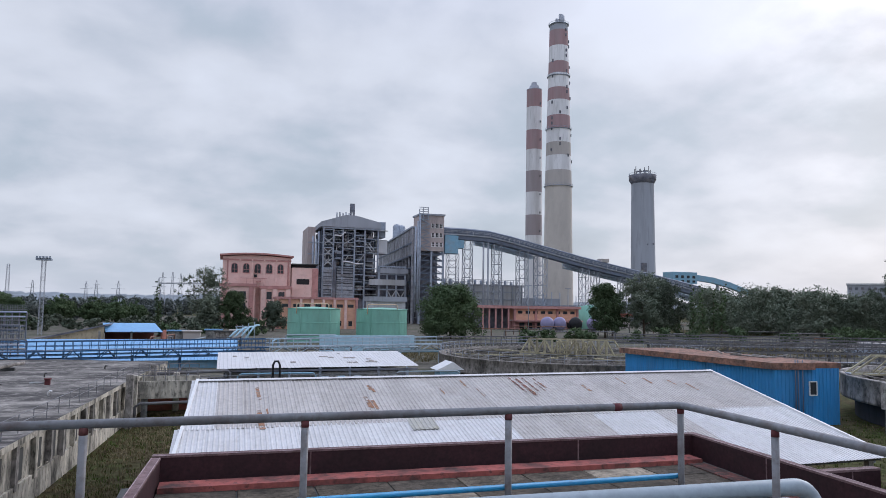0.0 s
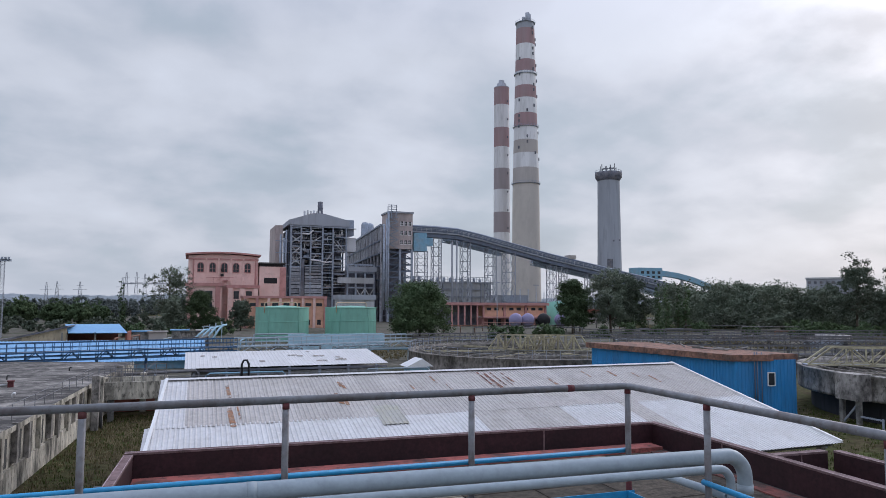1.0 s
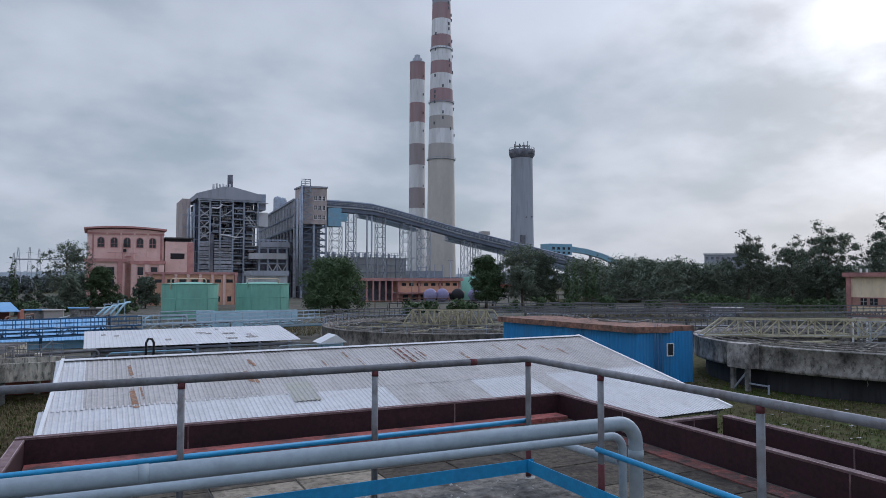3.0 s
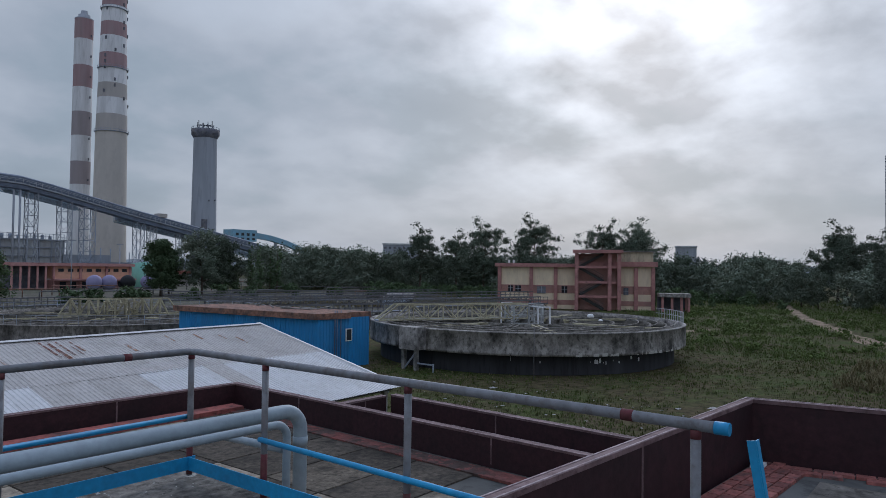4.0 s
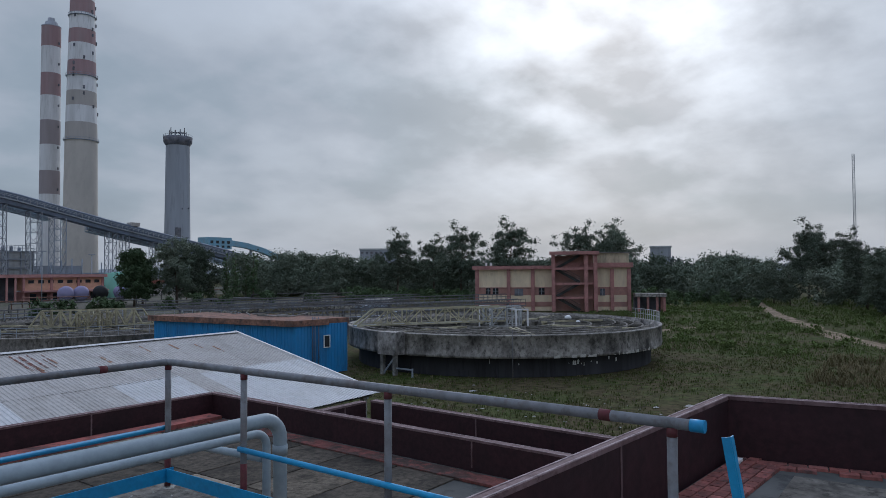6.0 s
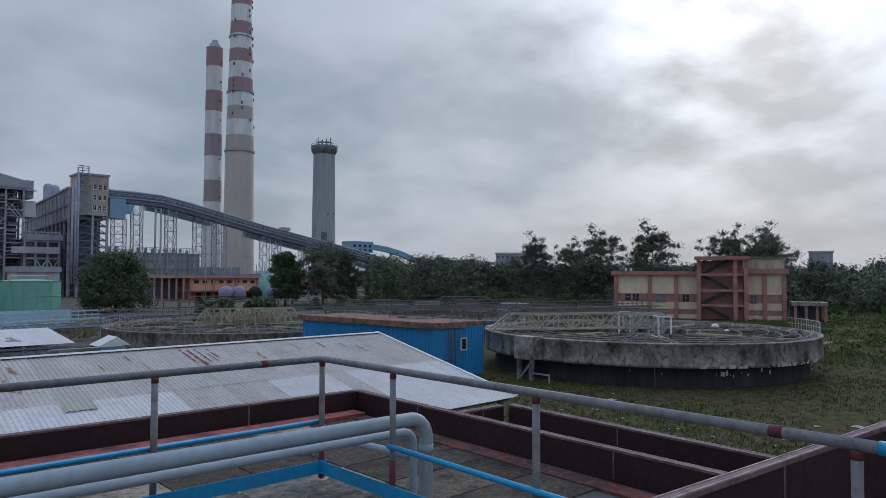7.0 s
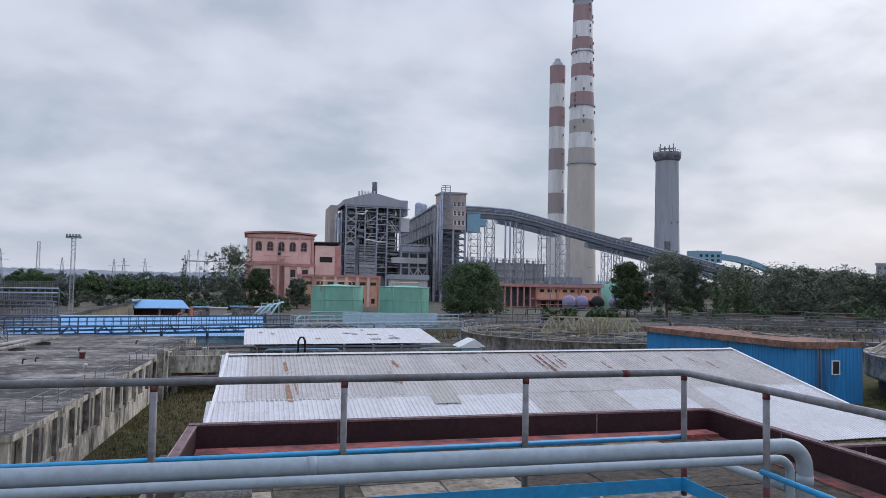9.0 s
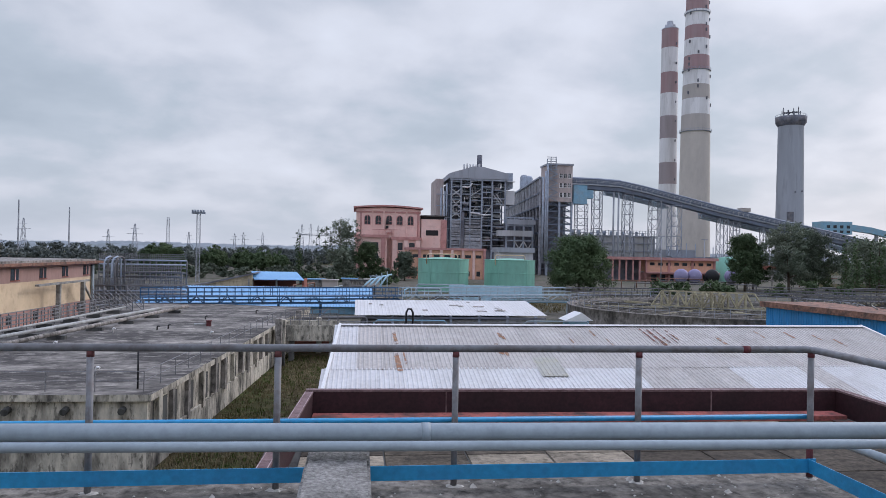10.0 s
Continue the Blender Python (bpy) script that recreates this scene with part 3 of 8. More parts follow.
structure("floor_canopy", Box(13.15, -1.4, 3.3, 14.7, 13.6, 3.6), CONC_DARK, "dark sunken canopy slab between two parapets", "floor")

# red band along the foot of the parapets
for nm, pa, pb, sd, wd in (("trim_red_band_north", (-1.2, 18.46), (13.2, 18.24), -1, 0.62), ("trim_red_band_east", (13.22, 18.1), (12.42, 0.0), -1, 0.5)):
    bm = bmesh.new()
    wall_line(bm, pa, pb, wd, TERR - 0.02, TERR + (0.13 if nm.endswith("north") else 0.035), sd)
    structure(nm, bm, REDBAND if nm.endswith("north") else RED_WORN, "red oxide painted fillet along the parapet's foot", "trim")


# ---- railing of the upper roof ----
def cement_patch(px, py):
    """Low uneven blob of cement."""
    r = random.Random(round(px * 31 + py * 7))
    bm = bmesh.new()
    n = 11
    rad = [r.uniform(0.028, 0.06) for i in range(n)]
    lo = [bm.verts.new((px + rad[i] * 1.4 * math.cos(6.283 * i / n), py + rad[i] * 0.8 * math.sin(6.283 * i / n), ROOF)) for i in range(n)]
    hi = [bm.verts.new((px + rad[i] * 1.0 * math.cos(6.283 * i / n), py + rad[i] * 0.6 * math.sin(6.283 * i / n), ROOF + r.uniform(0.006, 0.012))) for i in range(n)]
    top = bm.verts.new((px, py, ROOF + 0.016))
    for i in range(n):
        j = (i + 1) % n
        bm.faces.new((lo[i], lo[j], hi[j], hi[i]))
        bm.faces.new((hi[i], hi[j], top))
    return bm


def make_railing():
    rail = thing("railing", "grey steel pipe railing with rusty joints and blue lower rails", "railing", (0.6, 5.05, ROOF))
    top = ROOF + 1.0
    y, x = 5.05, 3.39
    posts = [(-7.0, y), (-5.7, y), (-4.45, y), (-3.17, y), (-1.913, y), (-0.655, y), (0.612, y), (2.0, y), (x, y), (x, 4.104), (x, 2.74), (x, 1.015)]
    for px, py in posts:
        p = part("post", Rod((px, py, ROOF), (px, py, top - 0.02), 0.024, 10), RAIL_GREY, rail)
        part("weld", Rod((px, py, top - 0.062), (px, py, top - 0.02), 0.0255, 10), RUST, p, "red-painted rusty weld at the rail")
        part("foot_plate", cement_patch(px, py), PLASTER, p, "cement patch round the post's foot")
        if py < 5 and py > 2 or px == x:
            part("rust_foot", Rod((px, py, ROOF + 0.02), (px, py, ROOF + 0.34), 0.0248, 10), RUST, p, "rusted lower end")
    part("top_rail", sweep(bmesh.new(), [(-9, y, top), (x - 0.03, y, top), (x, y - 0.04, top), (x, 0.93, top)], 0.027, 12), RAIL_GREY, rail)
    part("end_cap", Rod((x, 0.93, top), (x, 0.865, top), 0.0295, 12), BLUE, rail, "blue plastic end cap")
    for cx in (2.85,):
        part("sleeve", Rod((cx - 0.03, y, top), (cx + 0.03, y, top), 0.0282, 12), RUST, rail, "rusty red joint sleeve")
    part("sleeve", Rod((x, 1.37, top), (x, 1.31, top), 0.0282, 12), RUST, rail, "rusty red joint sleeve")
    zm = ROOF + 0.475
    part("mid_rail", sweep(bmesh.new(), [(-9, y + 0.03, zm), (x, y + 0.03, zm)], 0.02, 10), BLUE, rail, "bright blue middle rail")
    part("mid_rail", sweep(bmesh.new(), [(x - 0.03, 4.12, zm - 0.03), (x - 0.03, 1.4, zm - 0.065)], 0.02, 10), BLUE, rail, "bright blue middle rail")
    part("toe_plate", Box(-9, y - 0.035, ROOF + 0.06, x + 0.03, y - 0.028, ROOF + 0.165), BLUE, rail, "blue toe plate")
    part("toe_plate", Box(x - 0.035, 1.0, ROOF + 0.06, x - 0.028, y - 0.036, ROOF + 0.165), BLUE, rail, "blue toe plate")
    # blue angle section leaning at the open end
    ob = thing("angle_post", "bright blue steel angle post at the railing's open end", "post", (3.42, 0.74, ROOF))
    bm = bmesh.new()
    m = Matrix.Translation((3.403, 0.62, ROOF)) @ Matrix.Rotation(radians(-9), 4, "X")
    box(bm, -0.021, -0.021, 0.0, 0.021, -0.015, 0.98, m)
    box(bm, -0.021, -0.0145, 0.0, -0.015, 0.021, 0.98, m)
    part("angle_bar", bm, BLUE, ob)


make_railing()


def make_pipes():
    zb, zs = 7.128, 7.07
    ob = thing("pipe", "thick grey painted pipe along the railing, turning down at the edge", "pipe", (0, 4.6, zb))
    a, b, c = (-9, 4.86, zb), (4.0, 4.42, zb), (4.0, 4.42, TERR)
    part("pipe_run", sweep(bmesh.new(), [a] + bend(a, b, c, 0.17) + [c], 0.057, 18), STEEL_GREY, ob)
    for px in (-5.5, 0.35, 4.0):
        if px < 4:
            part("flange", Rod((px - 0.03, 4.53 - 0.034 * (px - 0.7), zb), (px + 0.03, 4.53 - 0.034 * (px - 0.7), zb), 0.060, 18), STEEL_GREY, ob)
        else:
            part("flange", Rod((px, 4.42, zb - 0.30), (px, 4.42, zb - 0.22), 0.061, 18), STEEL_GREY, ob)
    ob = thing("pipe", "thin grey painted pipe beside the thick one", "pipe", (0, 4.5, zs))
    a, b, c = (-9, 4.74, zs), (3.76, 4.30, zs), (3.76, 4.30, TERR)
    part("pipe_run", sweep(bmesh.new(), [a] + bend(a, b, c, 0.11) + [c], 0.032, 14), STEEL_GREY, ob)
    ob = thing("pipe", "short grey branch pipe running out over the terrace", "pipe", (3.6, 4.6, 6.9))
    part("pipe_run", sweep(bmesh.new(), [(3.98, 5.7, 6.74), (3.76, 4.33, 6.86)], 0.033, 12), STEEL_GREY, ob)
    ob = thing("pipe_pedestal", "rough grey concrete pedestal carrying the pipes on the roof", "pedestal", (-0.25, 4.45, ROOF))
    bm = Box(-0.41, 2.6, ROOF, -0.01, 4.93, 6.985)
    bmesh.ops.bevel(bm, geom=bm.edges[:], offset=0.018, segments=2, affect="EDGES")
    bmesh.ops.subdivide_edges(bm, edges=[ed for ed in bm.edges if ed.calc_length() > 0.25], cuts=14, use_grid_fill=True)
    for v in bm.verts:
        v.co += Vector((1, 0.6, 0.7)) * 0.006 * noise.noise(v.co * 14) + Vector((0, 0, 0.004)) * noise.noise(v.co * 41)
    part("block", bm, PEDESTAL, ob)


make_pipes()


# ---- white shed beyond the terrace ----
ROT = Matrix.Translation((12.1, 32.05, 0)) @ Matrix.Rotation(radians(2.0), 4, "Z")


def rib_sheet(w, length, ribs, h=0.035, t=0.004):
    """A ribbed roof sheet lying in x, its length along y from 0."""
    me = bpy.data.meshes.new("roof_sheet")
    prof = []
    p = w / ribs
    for i in range(ribs):
        for f, z in ((0.0, 0), (0.55, 0), (0.68, h), (0.87, h)):
            prof.append((i * p + f * p, z))
    prof.append((w, 0))
    vs, fs = [], []
    n = len(prof)
    for dz in (0, -t):
        for y in (0, length):
            vs += [(x, y, z + dz) for x, z in prof]
    for i in range(n - 1):
        fs.append((i, i + 1, n + i + 1, n + i))
        fs.append((2 * n + i + 1, 2 * n + i, 3 * n + i, 3 * n + i + 1))
    for a, b in ((0, 2 * n), (3 * n, n)):
        for i in range(n - 1):
            fs.append((a + i + 1, a + i, b + i, b + i + 1))
    me.from_pydata(vs, [], fs)
    return me


def lay(name, me, material, m, parent, label=""):
    """One piece that shares its mesh with its like."""
    if len(me.materials) == 0:
        me.materials.append(material)
    ob = new(name, me)
    ob.parent = parent
    ob.matrix_parent_inverse = Matrix.Translation(parent.location).inverted() if parent.type == "EMPTY" else Matrix.Identity(4)
    ob.matrix_basis = m
    ob.material_slots[0].link = "OBJECT"
    ob.material_slots[0].material = material
    if label:
        ob["label"] = label
    return ob


def make_shed():
    rnd = random.Random(5)
    L, RUN, ZR, ZE = 25.9, 10.4, 5.0, 2.6
    slope = math.atan2(ZR - ZE, RUN)
    full = math.hypot(RUN, ZR - ZE)
    def shear(k):
        m = Matrix.Identity(4)
        m[0][1] = k
        return m
    ob = thing("shed", "long open-sided shed with a white ribbed sheet roof, rust-stained", "shed", (12.1, 32.0, 0))
    w = L / 26
    cut = 0.473
    up_me = rib_sheet(w * 1.05, full * cut + 0.15, 6, 0.024)
    lo_me = rib_sheet(w * 1.05, full * (1 - cut), 6, 0.024)
    back_me = rib_sheet(w * 1.02, full, 4)
    grp_me = rib_sheet(w * 1.05, 1.9, 6, 0.024)
    for i in range(26):
        x = -L / 2 + i * w
        for course in (0, 1):
            y0 = 0 if course == 0 else full * (1 - cut) - 0.12
            m = ROT @ shear(0.095 * (1 - i / 26)) @ Matrix.Translation((x, -RUN, ZE + 0.005 * (i % 2) + 0.006 * course)) @ Matrix.Rotation(slope, 4, "X") @ Matrix.Translation((0, y0, 0))
            new_sheet = (course == 0 and (i < 12 or 16 <= i < 19 or i >= 20)) or i < 1
            k = SHEET_NEW if new_sheet else SHEET_OLD
            lay("roof_sheet", lo_me if course == 0 else up_me, k, m, ob)
            if course == 0 and i == 8:
                lay("roof_sheet", grp_me, SHEET_GRP, m @ Matrix.Translation((0, 4.65, 0.045)), ob, "yellowed translucent sheet")
        m = ROT @ Matrix.Translation((x + w, RUN, ZE)) @ Matrix.Rotation(math.pi, 4, "Z") @ Matrix.Rotation(slope, 4, "X")
        lay("roof_sheet", back_me, SHEET_OLD, m, ob)
    # ridge cap, verge trims
    bm = bmesh.new()
    for s in (-1, 1):
        v = [ROT @ Vector(p) for p in ((-L / 2 - 0.05, 0, ZR + 0.075), (L / 2 + 0.05, 0, ZR + 0.075), (L / 2 + 0.05, s * 0.28, ZR + 0.03), (-L / 2 - 0.05, s * 0.28, ZR + 0.03))]
        quad(bm, *(v if s < 0 else v[::-1]))
    part("ridge_cap", bm, SHEET_NEW, ob)
    for s in (-1, 1):
        for side in (-1, 1):
            bm = bmesh.new()
            a = ROT @ Vector((s * (L / 2 + 0.02), 0, ZR + 0.05))
            b = ROT @ Vector((s * (L / 2 + 0.02) + (0.095 * -RUN if s < 0 and side < 0 else 0), side * RUN, ZE + 0.05))
            beam(bm, a, b, 0.11)
            part("verge_trim", bm, WHITE, ob)
    # rust runs and lifted flashing pieces lying on the sheets
    def spot(name, sx, d, ww, ll, material, label):
        bm = bmesh.new()
        p = [(sx - ww / 2 + rnd.uniform(-.02, .02), d - ll / 2), (sx + ww / 2, d - ll / 2 + rnd.uniform(-.1, .1)), (sx + ww / 2 * 0.7, d + ll / 2), (sx - ww / 2, d + ll / 2 * 0.9)]
        m = ROT @ Matrix.Translation((0, -RUN, ZE + 0.042)) @ Matrix.Rotation(slope, 4, "X")
        lo = [bm.verts.new(m @ Vector((x, y, 0))) for x, y in p]
        hi = [bm.verts.new(m @ Vector((x, y, 0.003))) for x, y in p]
        bm.faces.new(hi)
        for i in range(4):
            bm.faces.new((lo[i], lo[(i + 1) % 4], hi[(i + 1) % 4], hi[i]))
        part(name, bm, material, ob, label)
    for sx, d, ww, ll in ((-10.75, 6.2, 0.22, 1.9), (-10.65, 8.9, 0.16, 1.5), (-10.45, 6.6, 0.08, 1.3), (-6.4, 7.6, 0.2, 1.3), (-6.2, 7.3, 0.16, 1.0), (-5.9, 9.2, 0.15, 0.9), (4.2, 8.6, 0.16, 1.0)):
        spot("rust_patch", sx, d, ww, ll, SHEET_RUST, "rust run on the roof sheets")
    for sx, d, ww, ll in ((0.95, 9.2, 0.13, 2.1), (1.25, 9.0, 0.17, 2.3), (1.6, 9.2, 0.11, 1.9), (2.15, 9.4, 0.08, 1.3), (1.95, 8.9, 0.06, 1.1)):
        spot("rust_patch", sx, d, ww, ll, TORN_RUST, "red rusted torn flashing on the roof")
    for sx, d in ((-6.0, 9.3), (-2.9, 8.6), (-1.6, 9.4), (-1.2, 8.3), (1.3, 8.2), (2.2, 9.0), (6.6, 9.4), (8.1, 9.3), (9.3, 9.0), (10.0, 8.3)):
        spot("rust_patch", sx, d, rnd.uniform(0.07, 0.14), rnd.uniform(0.6, 1.1), SHEET_RUST, "small dark rust streak")
    # posts, eave beam, gable rails
    for side in (-1, 1):
        bm = bmesh.new()
        beam(bm, ROT @ Vector((-L / 2 + 0.2, side * (RUN - 0.35), ZE - 0.08)), ROT @ Vector((L / 2 - 0.2, side * (RUN - 0.35), ZE - 0.08)), 0.14)
        part("eave_beam", bm, CONC_DARK, ob)
        for i in range(6):
            p = ROT @ Vector((-L / 2 + 0.6 + i * (L - 1.2) / 5, side * (RUN - 0.5), 0))
            part("post", Box(p.x - 0.12, p.y - 0.12, 0, p.x + 0.12, p.y + 0.12, ZE - 0.1), CONC, ob)
    for side in (-1, 1):
        bm = bmesh.new()
        for s in (-1, 1):
            beam(bm, ROT @ Vector((side * (L / 2 - 0.4), 0, ZR - 0.25)), ROT @ Vector((side * (L / 2 - 0.4), s * (RUN - 0.4), ZE - 0.15)), 0.14)
        beam(bm, ROT @ Vector((side * (L / 2 - 0.4), RUN - 0.4, ZE - 0.2)), ROT @ Vector((side * (L / 2 - 0.4), -RUN + 0.4, ZE - 0.2)), 0.12)
        part("truss", bm, PLANT_STEEL, ob)
    # things stored under it
    for i, (sx, sy, hh) in enumerate(((11.6, -9.0, 1.3), (10.4, -8.6, 1.0), (11.9, -6.5, 1.5))):
        p = ROT @ Vector((sx, sy, 0))
        e = thing("concrete_block", "dull grey concrete block stored under the shed's edge", "block", (p.x, p.y, 0))
        bm = Box(p.x - 0.7, p.y - 0.5, 0, p.x + 0.7, p.y + 0.5, hh)
        bmesh.ops.bevel(bm, geom=bm.edges[:], offset=0.05, segments=1, affect="EDGES")
        part("block", bm, CONC, e)


make_shed()


# ---- blue cabin behind the shed ----
def make_blue_cabin():
    ob = thing("cabin", "bright blue ribbed-sheet cabin with a rusty flat roof", "cabin", (40.5, 50, 0))
    A, B = Vector((38.4, 42.3)), Vector((43.6, 41.7))
    C = Vector((36.75, 59.6))
    nrm = (C - A).normalized()
    D = B + (C - A)
    for a, b in ((A, B), (B, D), (D, C), (C, A)):
        bm = bmesh.new()
        d = (b - a)
        k = round(d.length / 0.3)
        u = d.normalized()
        out = Vector((u.y, -u.x))
        prof = []
        for i in range(k):
            for f, o in ((0, 0), (0.5, 0), (0.62, 0.05), (0.88, 0.05)):
                prof.append(a + d * ((i + f) / k) + out * o)
        prof.append(b)
        for p, q in zip(prof, prof[1:]):
            quad(bm, (p.x, p.y, 0), (q.x, q.y, 0), (q.x, q.y, 4.1), (p.x, p.y, 4.1))
        bmesh.ops.remove_doubles(bm, verts=bm.verts, dist=0.001)
        part("wall", bm, BLUE_SHEET, ob)
    u, v = (B - A).normalized(), nrm
    def P(s, t):
        p = A + u * s + v * t
        return p.x, p.y
    bm = bmesh.new()
    L, W = (C - A).length, (B - A).length
    ring = [P(-0.35, -0.1), P(3.0, -0.3), P(3.0, 0.2), P(W + 0.3, 0.1), P(W + 0.3, L + 0.4), P(-0.35, L + 0.4)]
    lo = [bm.verts.new((*p, 4.02)) for p in ring]
    hi = [bm.verts.new((*p, 4.5)) for p in ring]
    bm.faces.new(lo[::-1])
    bm.faces.new(hi)
    for i in range(len(ring)):
        j = (i + 1) % len(ring)
        bm.faces.new((lo[i], lo[j], hi[j], hi[i]))
    part("roof", bm, RUSTY_ROOF, ob, "rust-brown flat roof slab")
    w = part("window", Box(0, -0.04, 2.2, 0.52, 0.02, 3.1, m=Matrix.Translation((*P(2.72, -0.06), 0)) @ Matrix.Rotation(math.atan2(u.y, u.x), 4, "Z")), GLASS_DARK, ob, "small dark window")
    bm = bmesh.new()
    m = Matrix.Translation((*P(2.72, -0.07), 0)) @ Matrix.Rotation(math.atan2(u.y, u.x), 4, "Z")
    for x0, x1, z0, z1 in ((-0.07, 0.0, 2.14, 3.16), (0.52, 0.59, 2.14, 3.16), (0, 0.52, 2.13, 2.2), (0, 0.52, 3.1, 3.17)):
        box(bm, x0, -0.06, z0, x1, 0.02, z1, m)
    part("frame", bm, WHITE, w, "white window frame")
    for s in (1.5, 1.72, 2.1):
        p = P(s, -0.14)
        part("downpipe", Rod((*p, 0), (*p, 4.7), 0.045, 6), CONV, ob)
    rnd = random.Random(3)
    for i in range(7):
        p = P(rnd.uniform(2.6, 4.8), rnd.uniform(4, 13))
        e = thing("scrap", "pale scrap and pipe pieces lying on the cabin's roof", "scrap", (*p, 4.5))
        a = rnd.uniform(0, 3)
        part("piece", Rod((*p, 4.56), (p[0] + 1.6 * math.cos(a), p[1] + 1.6 * math.sin(a), 4.58 + rnd.uniform(0, 0.2)), 0.06, 6), CONC, e)


make_blue_cabin()


# ---- round clarifier tanks ----
def make_clarifier(cx, cy, R, zt, zb, label, seed, box_at, bridge_at):
    rnd = random.Random(seed)
    ob = thing("clarifier_tank", label, "tank", (cx, cy, 0))
    at = (cx, cy, 0)
    part("base_wall", lathe(bmesh.new(), [(R - 1.0, 0), (R - 1.0, zb + 0.02)], 96, at), BASE_BLACK, ob, "near-black recessed lower wall")
    part("launder_wall", lathe(bmesh.new(), [(R - 1.0, zb), (R, zb + 0.03), (R + 0.02, zb + 0.25), (R, zt - 0.12), (R + 0.05, zt - 0.1), (R + 0.05, zt), (R - 0.25, zt), (R - 0.25, zt - 0.6)], 96, at), TANK_WALL if seed == 1 else TANK_BROWN, ob, "overhanging streaked channel wall")
    part("launder_floor", lathe(bmesh.new(), [(R - 0.25, zt - 0.6), (R - 1.6, zt - 0.6), (R - 1.6, zt - 0.15), (R - 1.8, zt - 0.15), (R - 1.8, zt - 0.7), (0.0, zt - 1.1)], 96, at), MOSS if seed == 1 else BED, ob, "mossy channel and dried-out bed")
    # radial and ring launders standing on the bed
    for k in range(20):
        a = 2 * math.pi * k / 20 + 0.1
        c, s = math.cos(a), math.sin(a)
        bm = bmesh.new()
        for off in (-0.25, 0.25):
            p = Vector((cx + c * 4.6 - s * off, cy + s * 4.6 + c * off, zt - 0.22))
            q = Vector((cx + c * (R - 1.7) - s * off, cy + s * (R - 1.7) + c * off, zt - 0.22))
            beam(bm, p, q, 0.16)
        beam(bm, (cx + c * 4.6, cy + s * 4.6, zt - 0.4), (cx + c * (R - 1.7), cy + s * (R - 1.7), zt - 0.4), 0.3)
        part("radial_launder", bm, MOSS if k % 3 else OLIVE, ob)
    for rr in (5.0, 8.5, R - 3.2, R - 1.75):
        part("ring_launder", lathe(bmesh.new(), [(rr, zt - 1.0), (rr, zt - 0.1), (rr + 0.15, zt - 0.1), (rr + 0.15, zt - 1.0)], 64, at), MOSS, ob)
    # handrail on the rim
    n = 72
    rim = []
    for k in range(n):
        a = 2 * math.pi * k / n
        rim.append((cx + (R - 0.12) * math.cos(a), cy + (R - 0.12) * math.sin(a)))
    bm = bmesh.new()
    if seed == 2:
        for k in range(n):
            p, q = rim[k], rim[(k + 1) % n]
            rod(bm, (*p, zt), (*p, zt + 0.9), 0.025, 4)
            for hgt in (0.45, 0.9):
                rod(bm, (*p, zt + hgt), (*q, zt + hgt), 0.022, 4)
        part("handrail", bm, PLANT_STEEL, ob, "thin grey handrail round the rim")
    else:
        bm.free()
    if seed == 1:
        bm = bmesh.new()
        for k in range(14):
            a, b2 = -1.12 + 0.036 * k, -1.12 + 0.036 * (k + 1)
            p, q = [(cx + (R - 0.1) * math.cos(t), cy + (R - 0.1) * math.sin(t)) for t in (a, b2)]
            rod(bm, (*p, zt), (*p, zt + 1.0), 0.03, 5)
            for hgt in (0.5, 1.0):
                rod(bm, (*p, zt + hgt), (*q, zt + hgt), 0.03, 5)
        part("handrail", bm, PLANT_CLAD, ob, "pale steel handrail on the rim")
    for rr in (R - 0.9, R - 2.5, R - 4.2):
        part("scum_rail", lathe(bmesh.new(), [(rr, zt + 0.02), (rr + 0.05, zt + 0.02), (rr + 0.05, zt + 0.1), (rr, zt + 0.1), (rr, zt + 0.02)], 72, at), TANK_BROWN, ob, "thin grimy rail ring over the channel")
    # lime crust along the overhang's lower edge
    for k in range(42):
        a = math.atan2(-cy, -cx) + rnd.uniform(0.25, 1.25)
        w = rnd.uniform(0.002, 0.012)
        bm = bmesh.new()
        v = [(cx + (R + 0.03) * math.cos(t), cy + (R + 0.03) * math.sin(t)) for t in (a - w, a + w)]
        wall_line(bm, v[0], v[1], 0.02, zb + 0.02, zb + rnd.uniform(0.08, 0.3), -1)
        part("lime_crust", bm, PLASTER, ob, "pale lime crust on the edge")
    # bridge truss from centre to rim
    a = bridge_at
    c, s = math.cos(a), math.sin(a)
    for off in (-0.7, 0.7):
        bm = bmesh.new()
        def Q(r, z):
            return Vector((cx + c * r - s * off, cy + s * r + c * off, z))
        m = 9 if seed == 1 else 11
        z0, z1 = (zt + 0.12, zt + 1.5) if seed == 1 else (zt - 0.1, zt + 1.75)
        if seed == 1:
            s0, e0, e1 = 0.0, R - 2.0, R - 0.2
        else:
            s0, e0, e1 = -5.2, 5.2, 6.4
            beam(bm, Q(s0, z1), Q(s0 - 1.2, z0), 0.12)
        beam(bm, Q(s0 - (1.2 if seed == 2 else 0), z0), Q(e1, z0), 0.14)
        beam(bm, Q(s0, z1), Q(e0, z1), 0.14)
        beam(bm, Q(e0, z1), Q(e1, z0), 0.12)
        for i in range(m):
            ra, rb = s0 + (e0 - s0) * i / m, s0 + (e0 - s0) * (i + 1) / m
            beam(bm, Q(ra, z0), Q(ra, z1), 0.09 * seed)
            beam(bm, Q(ra, z0) if i % 2 else Q(ra, z1), Q(rb, z1) if i % 2 else Q(rb, z0), 0.08 * seed)
